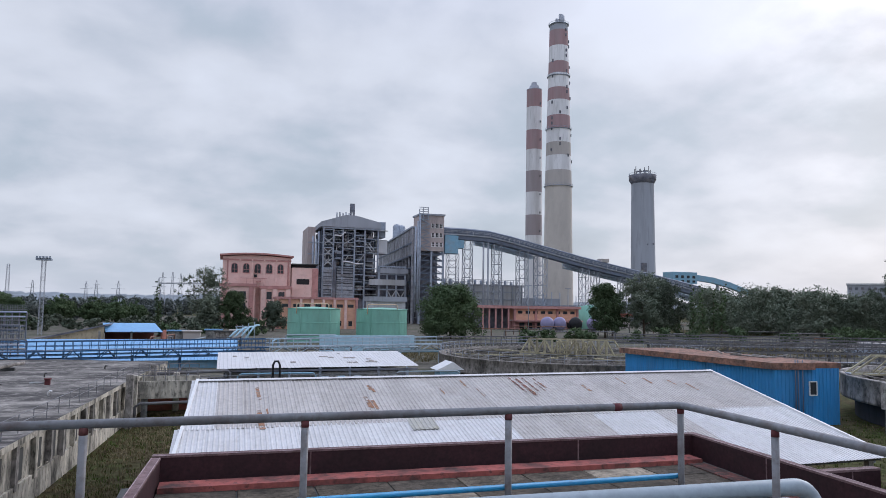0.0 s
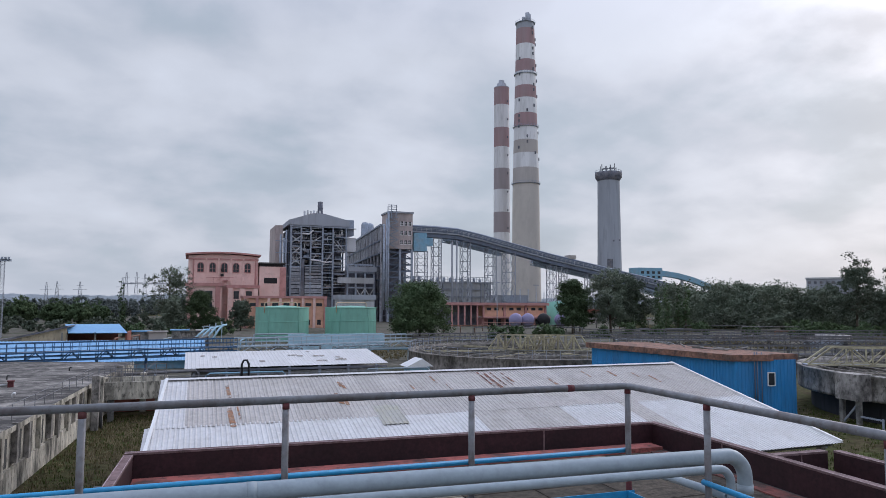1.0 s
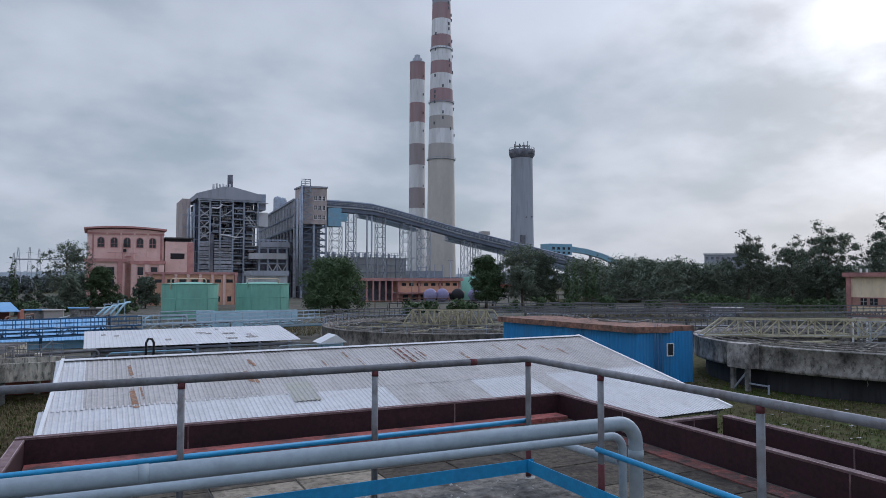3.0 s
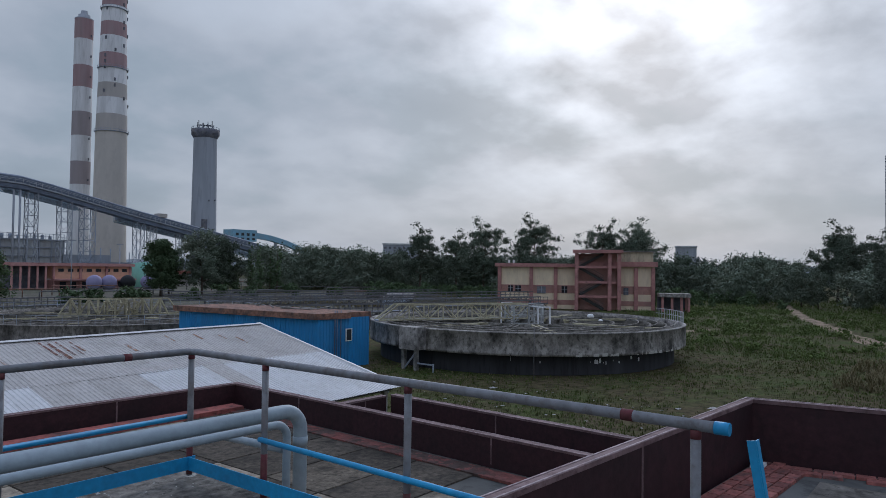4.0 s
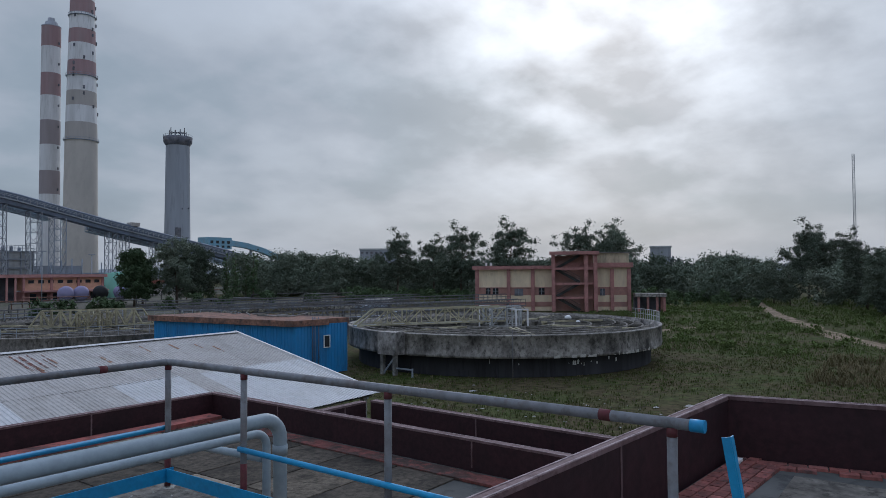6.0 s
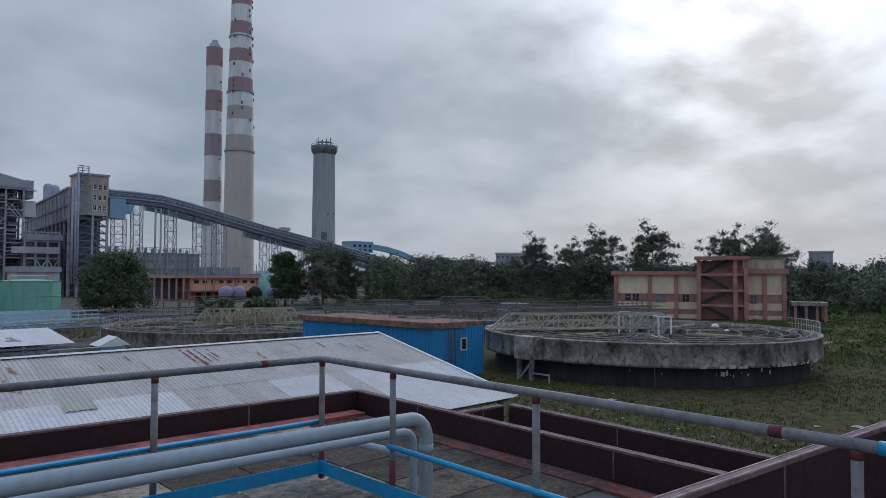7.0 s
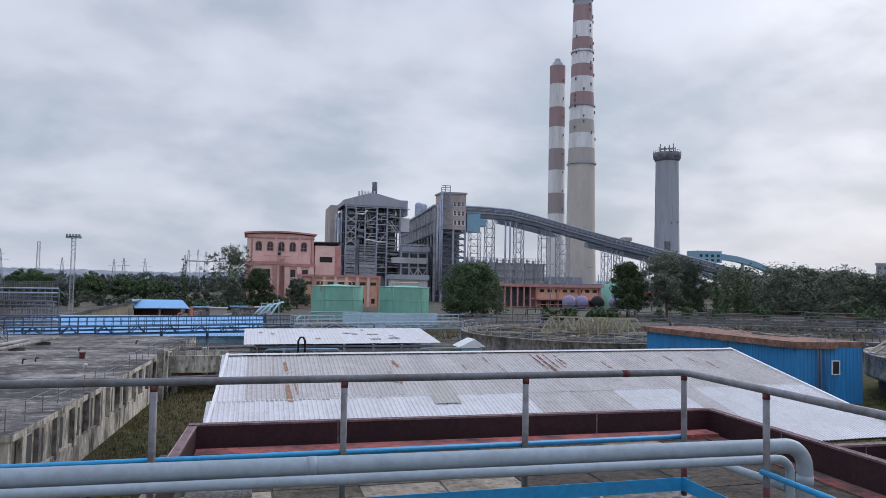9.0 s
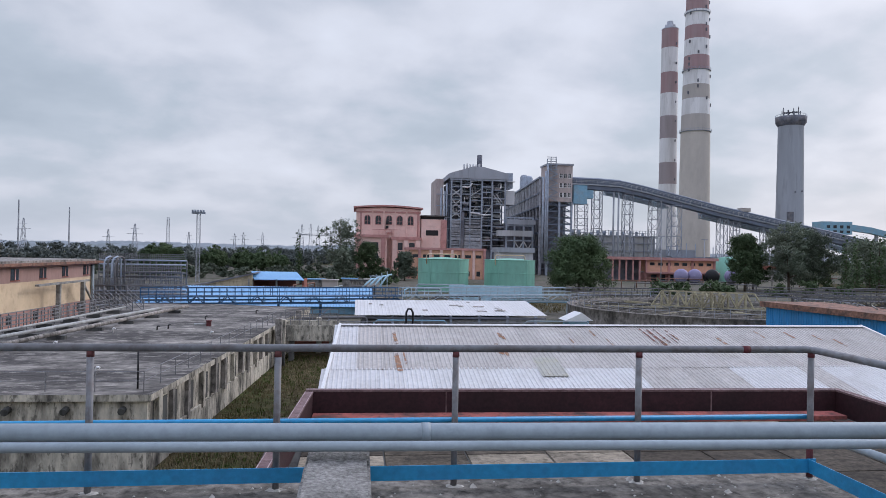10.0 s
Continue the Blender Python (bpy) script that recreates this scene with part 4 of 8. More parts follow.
        part("bridge_truss", bm, OLIVE, ob, "yellowish rusty truss of the scraper bridge")
    bm = bmesh.new()
    d0, d1, dz = (0, R - 0.1, 0.05) if seed == 1 else (-6.4, 6.4, -0.2)
    wall_line(bm, (cx + s * 0.7 + c * d0, cy - c * 0.7 + s * d0), (cx + s * 0.7 + c * d1, cy - c * 0.7 + s * d1), 1.4, zt + dz, zt + dz + 0.06)
    part("bridge_deck", bm, PLANT_STEEL, ob)
    # centre cage: four-post frames on a ring
    part("centre_column", Rod((cx, cy, 0.5), (cx, cy, zt + 0.7), 0.5, 12), CONC, ob)
    bm = bmesh.new()
    for k in range(8):
        aa = 2 * math.pi * k / 8
        p = Vector((cx + 1.9 * math.cos(aa), cy + 1.9 * math.sin(aa), zt - 0.9))
        beam(bm, p, p + Vector((0, 0, 2.3)), 0.12)
        q = Vector((cx + 1.9 * math.cos(aa + math.pi / 4), cy + 1.9 * math.sin(aa + math.pi / 4), zt - 0.9))
        for zz in (0.6, 1.4, 2.3):
            beam(bm, p + Vector((0, 0, zz)), q + Vector((0, 0, zz)), 0.09)
        beam(bm, p + Vector((0, 0, 0.6)), q + Vector((0, 0, 2.3)), 0.07)
    part("centre_cage", bm, PIPE_PALE if seed == 1 else OLIVE, ob)
    for k in (-1, 1):
        bm = bmesh.new()
        e0 = Vector((cx - s * 4.2 * k, cy + c * 4.2 * k, 0))
        for rr in (-0.6, 0.6):
            p = e0 + Vector((c * rr, s * rr, 0))
            beam(bm, p + Vector((0, 0, zt - 1.0)), p + Vector((0, 0, zt + 1.4)), 0.12)
        beam(bm, e0 + Vector((-c * 0.6, -s * 0.6, zt + 1.4)), e0 + Vector((c * 0.6, s * 0.6, zt + 1.4)), 0.1)
        beam(bm, e0 + Vector((0, 0, zt + 1.35)), Vector((cx, cy, zt + 1.35)), 0.12)
        part("scraper_arm", bm, STACK_WHITE if seed == 1 else OLIVE, ob, "pale painted scraper arm frame")
    # outlet box on the rim
    if box_at is not None:
        a = box_at
        m = Matrix.Translation((cx, cy, 0)) @ Matrix.Rotation(a, 4, "Z")
        part("outlet_box", Box(R - 0.1, -1.0, zb + 0.1, R + 1.1, 1.0, zt + 0.08, m=m), TANK_WALL, ob, "concrete outlet box on the rim")
        for yy in (-0.7, 0.7):
            part("leg", Box(R + 0.65, yy - 0.15, 0, R + 0.95, yy + 0.15, zb + 0.1, m=m), CONC, ob)
        bm = bmesh.new()
        beam(bm, m @ Vector((R + 0.8, 0.7, 0.6)), m @ Vector((R + 0.8, 2.6, 0.6)), 0.1)
        beam(bm, m @ Vector((R + 0.8, 2.6, 0)), m @ Vector((R + 0.8, 2.6, 0.7)), 0.1)
        beam(bm, m @ Vector((R + 0.8, -0.7, 0)), m @ Vector((R + 0.8, 0.5, 1.3)), 0.12)
        part("stay", bm, PLANT_STEEL, ob)
    # lime runs on the dark base
    for k in range(17):
        a = math.atan2(-cy, -cx) + (rnd.uniform(0.38, 0.58) if k < 13 else rnd.uniform(-0.4, 0.9))
        r = R - 0.99
        w = rnd.uniform(0.001, 0.006)
        h = rnd.uniform(0.08, 0.4)
        bm = bmesh.new()
        zz = zb - rnd.uniform(0.1, 0.6)
        pts = [(r + 0.004, a - w), (r + 0.004, a + w)]
        v = [(cx + rr * math.cos(aa), cy + rr * math.sin(aa)) for rr, aa in pts]
        wall_line(bm, v[0], v[1], 0.01, zz - h, zz, -1)
        part("lime_run", bm, WHITE, ob, "white lime run on the dark wall")
    return ob


make_clarifier(59.4, 35.9, 15.0, 3.39, 1.55, "wide round concrete clarifier with a streaked overhanging rim, on the grass", 1, math.atan2(-35.9, -59.4) - 0.62, radians(147))
make_clarifier(41.6, 79.8, 16.5, 2.5, 0.7, "round concrete clarifier with a rusty truss bridge behind the shed", 2, None, radians(-27.3))


# ---- flat-topped concrete basin ----
def make_basin():
    T = 2.9
    ob = thing("basin", "long flat-topped concrete basin with streaked ribbed side walls", "basin", (-20, 45, 0))
    C0, C1 = Vector((-7.75, 27.0)), Vector((-5.9, 55.0))
    wdir = (C1 - C0).normalized()
    ring = [(-22.5, 27.2), (C0.x, C0.y), (C1.x, C1.y), (-4.6, 68), (-14, 71), (-22, 71)]
    bm = bmesh.new()
    lo = [bm.verts.new((x, y, 0)) for x, y in ring]
    hi = [bm.verts.new((x, y, T - 0.25)) for x, y in ring]
    for i in range(len(ring)):
        j = (i + 1) % len(ring)
        bm.faces.new((lo[i], lo[j], hi[j], hi[i]))
    part("wall", bm, CONC_WALL, ob, "pale streaked concrete wall")
    bm = bmesh.new()
    big = [(x + (0.18 if i in (1, 2) else 0), y - (0.18 if i in (0, 1) else 0)) for i, (x, y) in enumerate(ring)]
    lo = [bm.verts.new((x, y, T - 0.25)) for x, y in big]
    hi = [bm.verts.new((x, y, T)) for x, y in big]
    bm.faces.new(lo[::-1])
    for i in range(len(big)):
        j = (i + 1) % len(big)
        bm.faces.new((lo[i], lo[j], hi[j], hi[i]))
    part("slab_edge", bm, CONC_WALL, ob, "pale stained edge of the top slab")
    bm = bmesh.new()
    bm.faces.new([bm.verts.new((x, y, T + 0.002)) for x, y in big])
    part("top_slab", bm, BASIN_TOP, ob, "sooty top slab with pale damp patches")
    n = 14
    worn = random.Random(19)
    for i in range(n):
        p = C0 + wdir * (0.6 + i * 1.95 + worn.uniform(-0.25, 0.25))
        q = p + wdir * worn.uniform(0.22, 0.42)
        bm = bmesh.new()
        wall_line(bm, p, q, worn.uniform(0.14, 0.26), worn.uniform(0.9, 1.3), T + worn.uniform(-0.3, 0.16), -1)
        part("rib", bm, TANK_BROWN if i % 3 else CONC_WALL, ob)
        # flat dark slab: stain and the deep gap's shade painted together
        bm = bmesh.new()
        wall_line(bm, p + wdir * 0.45, p + wdir * worn.uniform(0.8, 1.35), 0.05, 1.2, T - worn.uniform(0.28, 0.8), -1)
        part("dark_recess", bm, CONC_DARK, ob, "dark panel painting the stained, shaded gap between ribs")
    # lower plinth line
    bm = bmesh.new()
    wall_line(bm, C0, C1, 0.12, 0, 1.1, -1)
    part("plinth", bm, CONC_WALL, ob)
    for i in range(7):
        x = -8.6 - i * 2.0
        part("drain_spout", Rod((x, 27.15, T - 0.55), (x, 26.75, T - 0.62), 0.13, 8), CONC_DARK, ob, "dark drain spout")
    # thin rail along the top edges
    rail = thing("railing", "thin grey handrail along the basin's top edge", "railing", (-7.5, 35, T))
    pts = [(-22, 27.5), (-8.0, 27.4), (-6.2, 54.5)]
    for a, b in zip(pts, pts[1:]):
        a, b = Vector(a), Vector(b)
        k = max(2, round((b - a).length / 1.8))
        for i in range(k):
            p = a + (b - a) * i / k
            part("post", Rod((p.x, p.y, T), (p.x, p.y, T + 0.75), 0.02, 5), RAIL_GREY, rail)
        for h in (0.4, 0.75):
            part("rail", Rod((*a, T + h), (*b, T + h), 0.016, 5), RAIL_GREY, rail)
    # pipes on sleepers over the top
    for i, (p, q, r) in enumerate((((-18.4, 34.0), (-14.9, 63.5), 0.13), ((-20.3, 36), (-16.5, 61), 0.12), ((-21.2, 38), (-19.6, 62), 0.08))):
        e = thing("pipe", "grey pipe on low sleepers over the basin's top", "pipe", (*p, T))
        part("pipe_run", Rod((*p, T + 0.35), (*q, T + 0.35), r, 10), PIPE_PALE if i != 0 else TANK_BROWN, e)
        for f in (0.15, 0.3, 0.45, 0.6, 0.75, 0.9):
            x, y = p[0] + (q[0] - p[0]) * f, p[1] + (q[1] - p[1]) * f
            part("sleeper", Box(x - 0.5, y - 0.15, T, x + 0.5, y + 0.15, T + 0.35 - r * 0.9), CONC_DARK, e)
    rnd = random.Random(11)
    for i in range(9):
        x, y = rnd.uniform(-17, -8.5), rnd.uniform(30, 62)
        e = thing("vent_pipe", "short bent vent pipe on the basin's top", "vent", (x, y, T))
        part("stem", sweep(bmesh.new(), [(x, y, T), (x, y, T + 0.2), (x + 0.06, y - 0.04, T + 0.28), (x + 0.18, y - 0.08, T + 0.26)], 0.05, 8), WHITE if i % 2 else CONC_DARK, e)
    e = thing("valve_stand", "small red valve stand on the basin's top", "valve", (-10.4, 50.5, T))
    part("body", Box(-10.55, 50.38, T, -10.25, 50.62, T + 0.34), RUST, e)
    part("wheel", Rod((-10.4, 50.5, T + 0.34), (-10.4, 50.5, T + 0.42), 0.22, 10), RUST, e)
    part("branch", Rod((-11.4, 50.5, T + 0.12), (-10.55, 50.5, T + 0.12), 0.08, 8), PIPE_PALE, e)
    for x, y in ((-8.4, 28.0), (-17.5, 30.5)):
        e = thing("marker_post", "short dark steel post at the basin's edge", "post", (x, y, T))
        part("stem", Rod((x, y, T), (x, y, T + 1.5), 0.04, 6), BLACK, e)
    # channel bridge from the basin towards the shed
    e = thing("channel", "raised concrete channel on legs beside the basin", "channel", (-3.5, 53, 0))
    for y in (53.5, 57.0):
        part("side_wall", Box(-5.9, y, 1.5, -1.5, y + 0.2, 2.7), CONC_WALL, e)
    part("bed", Box(-5.9, 53.7, 1.5, -1.5, 57.0, 1.7), CONC, e)
    for x in (-5.0, -2.0):
        part("leg", Box(x - 0.2, 53.6, 0, x + 0.2, 54.0, 1.5), CONC, e)
    e = thing("railing", "thin grey handrail on the raised channel", "railing", (-3.7, 55, 2.7))
    for y in (53.6, 57.1):
        for i in range(7):
            x = -5.8 + i * 0.7
            part("post", Rod((x, y, 2.7), (x, y, 3.6), 0.03, 5), RAIL_GREY, e)
        for h in (3.1, 3.6):
            part("rail", Rod((-5.8, y, h), (-1.6, y, h), 0.025, 5), RAIL_GREY, e)
    for i, (x, y, h) in enumerate(((-5.6, 50.4, 3.5), (-5.5, 51.8, 3.3), (-4.9, 58.6, 3.4), (-3.2, 57.8, 2.9), (-1.2, 52.4, 2.2), (-1.2, 57.6, 2.4))):
        e = thing("concrete_column", "weathered concrete column stub by the basin's corner", "column", (x, y, 0))
        bm = Box(x - 0.22, y - 0.22, 0, x + 0.22, y + 0.22, h)
        bmesh.ops.bevel(bm, geom=bm.edges[:], offset=0.03, segments=1, affect="EDGES")
        part("shaft", bm, CONC_WALL if i % 2 else TANK_BROWN, e)
    for x0, y0, x1, y1, z, rr in ((-5.3, 51.0, 6.0, 52.6, 1.3, 0.1), (-5.0, 58.9, 0.5, 60.6, 2.5, 0.12), (-4.8, 60.2, 4.0, 61.6, 1.9, 0.08)):
        e = thing("pipe", "dark pipe run by the basin's far corner", "pipe", (x0, y0, 0))
        part("pipe_run", sweep(bmesh.new(), [(x0, y0, 0), (x0, y0, z), (x0 + 0.25, y0, z + 0.2), (x1, y1, z + 0.2), (x1 + 0.2, y1, z), (x1 + 0.2, y1, 0)], rr, 8), WALK_DARK, e)
    e = thing("sill_wall", "low brown brick wall behind the shed", "wall", (0, 58, 0))
    part("wall", Box(-5.5, 58.2, 0, -0.8, 58.5, 1.9), TERRA, e)
    part("cap", Box(-5.6, 58.1, 1.9, -0.7, 58.6, 2.1), CONC_DARK, e)


make_basin()


# ---- chimneys ----
def make_chimney(name, label, x, y, prof, bands, seg=48):
    """prof: height to radius, straight between; bands: (low, high, material)."""
    ob = thing(name, label, "chimney", (x, y, 0))
    def r(z):
        for (za, ra), (zb, rb) in zip(prof, prof[1:]):
            if z <= zb:
                return ra + (rb - ra) * (z - za) / (zb - za)
        return prof[-1][1]
    for lo, hi, k in bands:
        part("band", lathe(bmesh.new(), [(r(lo), lo), (r((lo + hi) / 2), (lo + hi) / 2), (r(hi), hi)], seg, (x, y, 0)), k, ob)
    top = bands[0][1]
    part("mouth", lathe(bmesh.new(), [(r(top), top), (r(top) - 0.6, top), (r(top) - 0.6, top - 4), (0.01, top - 4)], seg, (x, y, 0)), BLACK, ob)
    return ob, r


def platform(ob, x, y, z, r, w=1.0, k=PLANT_STEEL):
    part("platform", lathe(bmesh.new(), [(r, z - 0.35), (r + w, z - 0.25), (r + w, z), (r, z + 0.05)], 40, (x, y, 0)), k, ob, "dark steel gallery")
    bm = bmesh.new()
    n = 24
    for i in range(n):
        a, b = 2 * math.pi * i / n, 2 * math.pi * (i + 1) / n
        p = Vector((x + (r + w) * math.cos(a), y + (r + w) * math.sin(a), z))
        q = Vector((x + (r + w) * math.cos(b), y + (r + w) * math.sin(b), z))
        beam(bm, p, p + Vector((0, 0, 1.1)), 0.12)
        beam(bm, p + Vector((0, 0, 1.1)), q + Vector((0, 0, 1.1)), 0.12)
    part("gallery_rail", bm, PLANT_STEEL, ob)


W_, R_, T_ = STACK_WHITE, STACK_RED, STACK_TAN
X1, Y1 = 210.3, 421.0
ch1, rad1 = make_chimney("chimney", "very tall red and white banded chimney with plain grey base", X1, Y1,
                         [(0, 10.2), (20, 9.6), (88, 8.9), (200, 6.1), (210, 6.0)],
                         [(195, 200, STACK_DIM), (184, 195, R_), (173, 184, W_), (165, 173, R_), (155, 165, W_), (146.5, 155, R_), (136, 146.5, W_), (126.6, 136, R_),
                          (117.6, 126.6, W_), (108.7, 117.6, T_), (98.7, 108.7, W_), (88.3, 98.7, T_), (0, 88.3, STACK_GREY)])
for zz in (88.3, 127, 163.5, 199.5):
    platform(ch1, X1, Y1, zz, rad1(zz), 0.75)
for i, (dx, h) in enumerate(((-1.8, 3.5), (1.2, 7.0), (2.2, 6.0))):
    part("flue", Rod((X1 + dx, Y1 - 1, 198), (X1 + dx, Y1 - 1, 200 + h), 1.5 if i else 1.1, 14), STACK_DIM, ch1, "grey flue end")
rnd = random.Random(4)
for i in range(26):
    z = 104 + i * 3.6
    a = rnd.choice((-2.62, -0.55, -1.2, -1.9))
    rr = rad1(z)
    px, py = X1 + rr * math.cos(a), Y1 + rr * math.sin(a)
    part("bracket", Box(px - 0.45, py - 0.45, z, px + 0.45, py + 0.45, z + 1.9), PLANT_DARK, ch1, "small dark box on the shaft")
X2, Y2 = 205.9, 450.5
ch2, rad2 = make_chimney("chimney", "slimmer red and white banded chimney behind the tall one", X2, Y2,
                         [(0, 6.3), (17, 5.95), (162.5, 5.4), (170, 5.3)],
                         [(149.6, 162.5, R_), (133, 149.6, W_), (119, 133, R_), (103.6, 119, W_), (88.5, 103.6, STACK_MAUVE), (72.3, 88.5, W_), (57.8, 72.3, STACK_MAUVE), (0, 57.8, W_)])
part("cap", lathe(bmesh.new(), [(5.5, 162.3), (5.5, 162.9), (3.6, 163.6), (3.4, 165.5), (2.2, 166), (2.0, 168), (0.01, 168.4)], 32, (X2, Y2, 0)), STACK_DIM, ch2, "stepped grey cap")
for i in range(8):
    z = 60 + i * 13
    part("bracket", Box(X2 + 1.9, Y2 - 5.9, z, X2 + 2.5, Y2 - 5.1, z + 1.4), PLANT_DARK, ch2)
X3, Y3 = 249.0, 381.0
ch3, rad3 = make_chimney("chimney", "short plain grey concrete chimney shaft with platform on top", X3, Y3,
                         [(0, 8.0), (29, 7.5), (90, 6.85), (96, 6.8)], [(89, 91, PLANT_DARK), (0, 89, STACK_DIM)])
part("collar", lathe(bmesh.new(), [(6.9, 86.2), (8.3, 88.4), (8.5, 91.6), (6.8, 91.8)], 40, (X3, Y3, 0)), PLANT_DARK, ch3, "dark flared collar")
platform(ch3, X3, Y3, 91.7, 6.9, 1.4)
bm = bmesh.new()
for i in range(10):
    a = i * 0.63
    p = Vector((X3 + 4.8 * math.cos(a), Y3 + 4.8 * math.sin(a), 91.5))
    beam(bm, p, p + Vector((0, 0, 3.6 + (i % 3))), 0.35)
    beam(bm, p + Vector((0, 0, 3)), Vector((X3, Y3, 94.5)), 0.25)
part("top_frame", bm, PLANT_DARK, ch3, "dark steel frame on the shaft's top")
part("opening", Box(X3 - 5.2, Y3 - 7.3, 30, X3 - 2.2, Y3 - 5.0, 36), PLANT_DARK, ch3, "dark opening in the shaft")
for dx, z in ((-1.5, 47), (2.8, 47.5)):
    part("hatch", Box(X3 + dx - 0.3, Y3 - 7.6, z, X3 + dx + 0.3, Y3 - 5.5, z + 0.9), PLANT_DARK, ch3)


# ---- pink office building ----
def windows(ob, x0, x1, n, y, z0, z1, w, material=GLASS_DARK, arched=False, frame_mat=None):
    for i in range(n):
        cx = x0 + (x1 - x0) * (i + 0.5) / n
        bm = bmesh.new()
        if arched:
            pts = [(cx - w / 2, z0), (cx + w / 2, z0), (cx + w / 2, z1 - w / 2)] + [(cx + w / 2 * math.cos(a), z1 - w / 2 + w / 2 * math.sin(a)) for a in (0.5, 1.05, 1.57, 2.1, 2.64)] + [(cx - w / 2, z1 - w / 2)]
            extrude_poly(bm, pts, y - 0.06, y + 0.2)
        else:
            box(bm, cx - w / 2, y - 0.05, z0, cx + w / 2, y + 0.2, z1)
        wd = part("window", bm, material, ob)
        if frame_mat:
            bm = bmesh.new()
            f = 0.22
            top = z1 - w / 2 if arched else z1
            box(bm, cx - w / 2 - f, y - 0.18, z0 - f, cx - w / 2, y + 0.1, top)
            box(bm, cx + w / 2, y - 0.18, z0 - f, cx + w / 2 + f, y + 0.1, top)
            box(bm, cx - w / 2, y - 0.18, z0 - f, cx + w / 2, y + 0.1, z0)
            if arched:
                for k in range(8):
                    a, b = math.pi * k / 8, math.pi * (k + 1) / 8
                    rods = [(cx + (w / 2 + f / 2) * math.cos(t), y - 0.05, top + (w / 2 + f / 2) * math.sin(t)) for t in (a, b)]
                    beam(bm, rods[0], rods[1], f)
            box(bm, cx - 0.05, y - 0.12, z0, cx + 0.05, y, z1)
            box(bm, cx - w / 2, y - 0.12, (z0 + top) / 2 - 0.05, cx + w / 2, y, (z0 + top) / 2 + 0.05)
            part("frame", bm, frame_mat, wd)


def make_pink():
    ob = thing("office_building", "pink painted office block with arched windows and a curved cornice", "building", (10, 255, 0))
    y = 250.0
    part("main_wall", Box(-1.2, y, 0, 21.6, y + 25, 23.2), PINK, ob)
    bm = bmesh.new()
    n = 14
    prof = [(-2.2 + 24.6 * i / n, 23.9 + 0.7 * math.sin(math.pi * i / n)) for i in range(n + 1)]
    extrude_poly(bm, [(-1.2, 23.2), (21.6, 23.2)] + [(max(-1.2, min(21.6, x)), z - 0.3) for x, z in reversed(prof)], y, y + 25)
    part("gable", bm, PINK, ob)
    bm = bmesh.new()
    extrude_poly(bm, prof + [(x, z + 0.55) for x, z in reversed(prof)], y - 1.3, y + 25.5)
    bmesh.ops.recalc_face_normals(bm, faces=bm.faces)
    part("cornice", bm, PINK_DARK, ob, "thin curved red-pink cornice")
    part("frieze", Box(-1.3, y - 0.25, 22.4, 21.7, y, 22.9), PINK_DARK, ob)
    windows(ob, 0.8, 20.0, 5, y, 18.3, 21.4, 1.9, GLASS_DARK, True, PINK_DARK)
    for i in range(6):
        x = 0.2 + i * 4.05
        part("pilaster", Box(x, y - 0.35, 14, x + 0.5, y, 23), PINK_DARK if i in (0, 5) else PINK, ob)
    part("lower_block", Box(-1.6, y - 6, 0, 9.6, y, 14.0), PINK, ob)
    part("lower_cornice", Box(-2.1, y - 6.6, 13.4, 10.1, y - 0.4, 14.4), PINK_DARK, ob)
    part("lower_block", Box(11.4, y - 4, 0, 21.5, y, 13.4), PINK, ob)
    part("lower_cornice", Box(11.0, y - 4.6, 12.8, 21.9, y - 0.4, 13.8), PINK_DARK, ob)
    for x in (-1.0, 7.5, 11.6, 15.5, 19.8):
        yy = y - 6 if x < 10 else y - 4
        part("pilaster", Box(x, yy - 0.7, 0, x + 1.5, yy, 13.3 if x < 10 else 12.7), PINK_DARK if x < 10 else PINK, ob)
    for z in (5.5, 9.2):
        windows(ob, 1.0, 7.0, 2, y - 6, z, z + 2.6, 2.2)
        windows(ob, 13.2, 15.4, 1, y - 4, z, z + 2.6, 1.7)
        windows(ob, 17.1, 19.7, 1, y - 4, z, z + 2.6, 2.0)
    part("ledge", Box(10.0, y - 1.4, 15.2, 11.6, y, 15.5), PINK_DARK, ob)
    for x in (6.8, 9.0, 11.2):
        part("ledge_post", Box(x, y - 1.2, 14.0, x + 0.15, y - 1.05, 16.4), PINK_DARK, ob)
    part("ledge_rail", Box(4.5, y - 1.2, 16.3, 13.5, y - 1.05, 16.5), PINK_DARK, ob)
    for x, z in ((9.2, 16.8), (9.3, 18.6)):
        part("cooler_box", Box(x, y - 0.9, z, x + 1.0, y - 0.1, z + 0.9), BLACK, ob, "dark air cooler box on the wall")
    part("wing", Box(21.9, y - 2, 0, 30.6, y + 20, 20.4), PINK, ob)
    part("wing_side", Box(28.8, y - 2.3, 0, 30.9, y - 2.0, 20.2), PINK_DARK, ob)
    # black box fills the gap, painted as the shade under the wing roof
    part("wing_roof_gap", Box(22.2, y - 1.6, 20.4, 30.0, y + 15, 21.4), BLACK, ob)
    part("wing_roof", Box(21.7, y - 2.6, 21.4, 30.9, y + 16, 21.8), CONC_DARK, ob)
    for z in (6.8, 14.6):
        windows(ob, 23.2, 28.2, 1, y - 2, z, z + 1.9, 4.4, BLACK)
    low = thing("annex_building", "low orange-pink annex with pilasters behind the green tanks", "building", (28, 230, 0))
    part("wall", Box(15.4, 226, 0, 41, 238, 9.4), ORANGE, low)
    part("cornice", Box(15.1, 225.5, 9.4, 41.3, 238.3, 10.1), PINK_DARK, low)
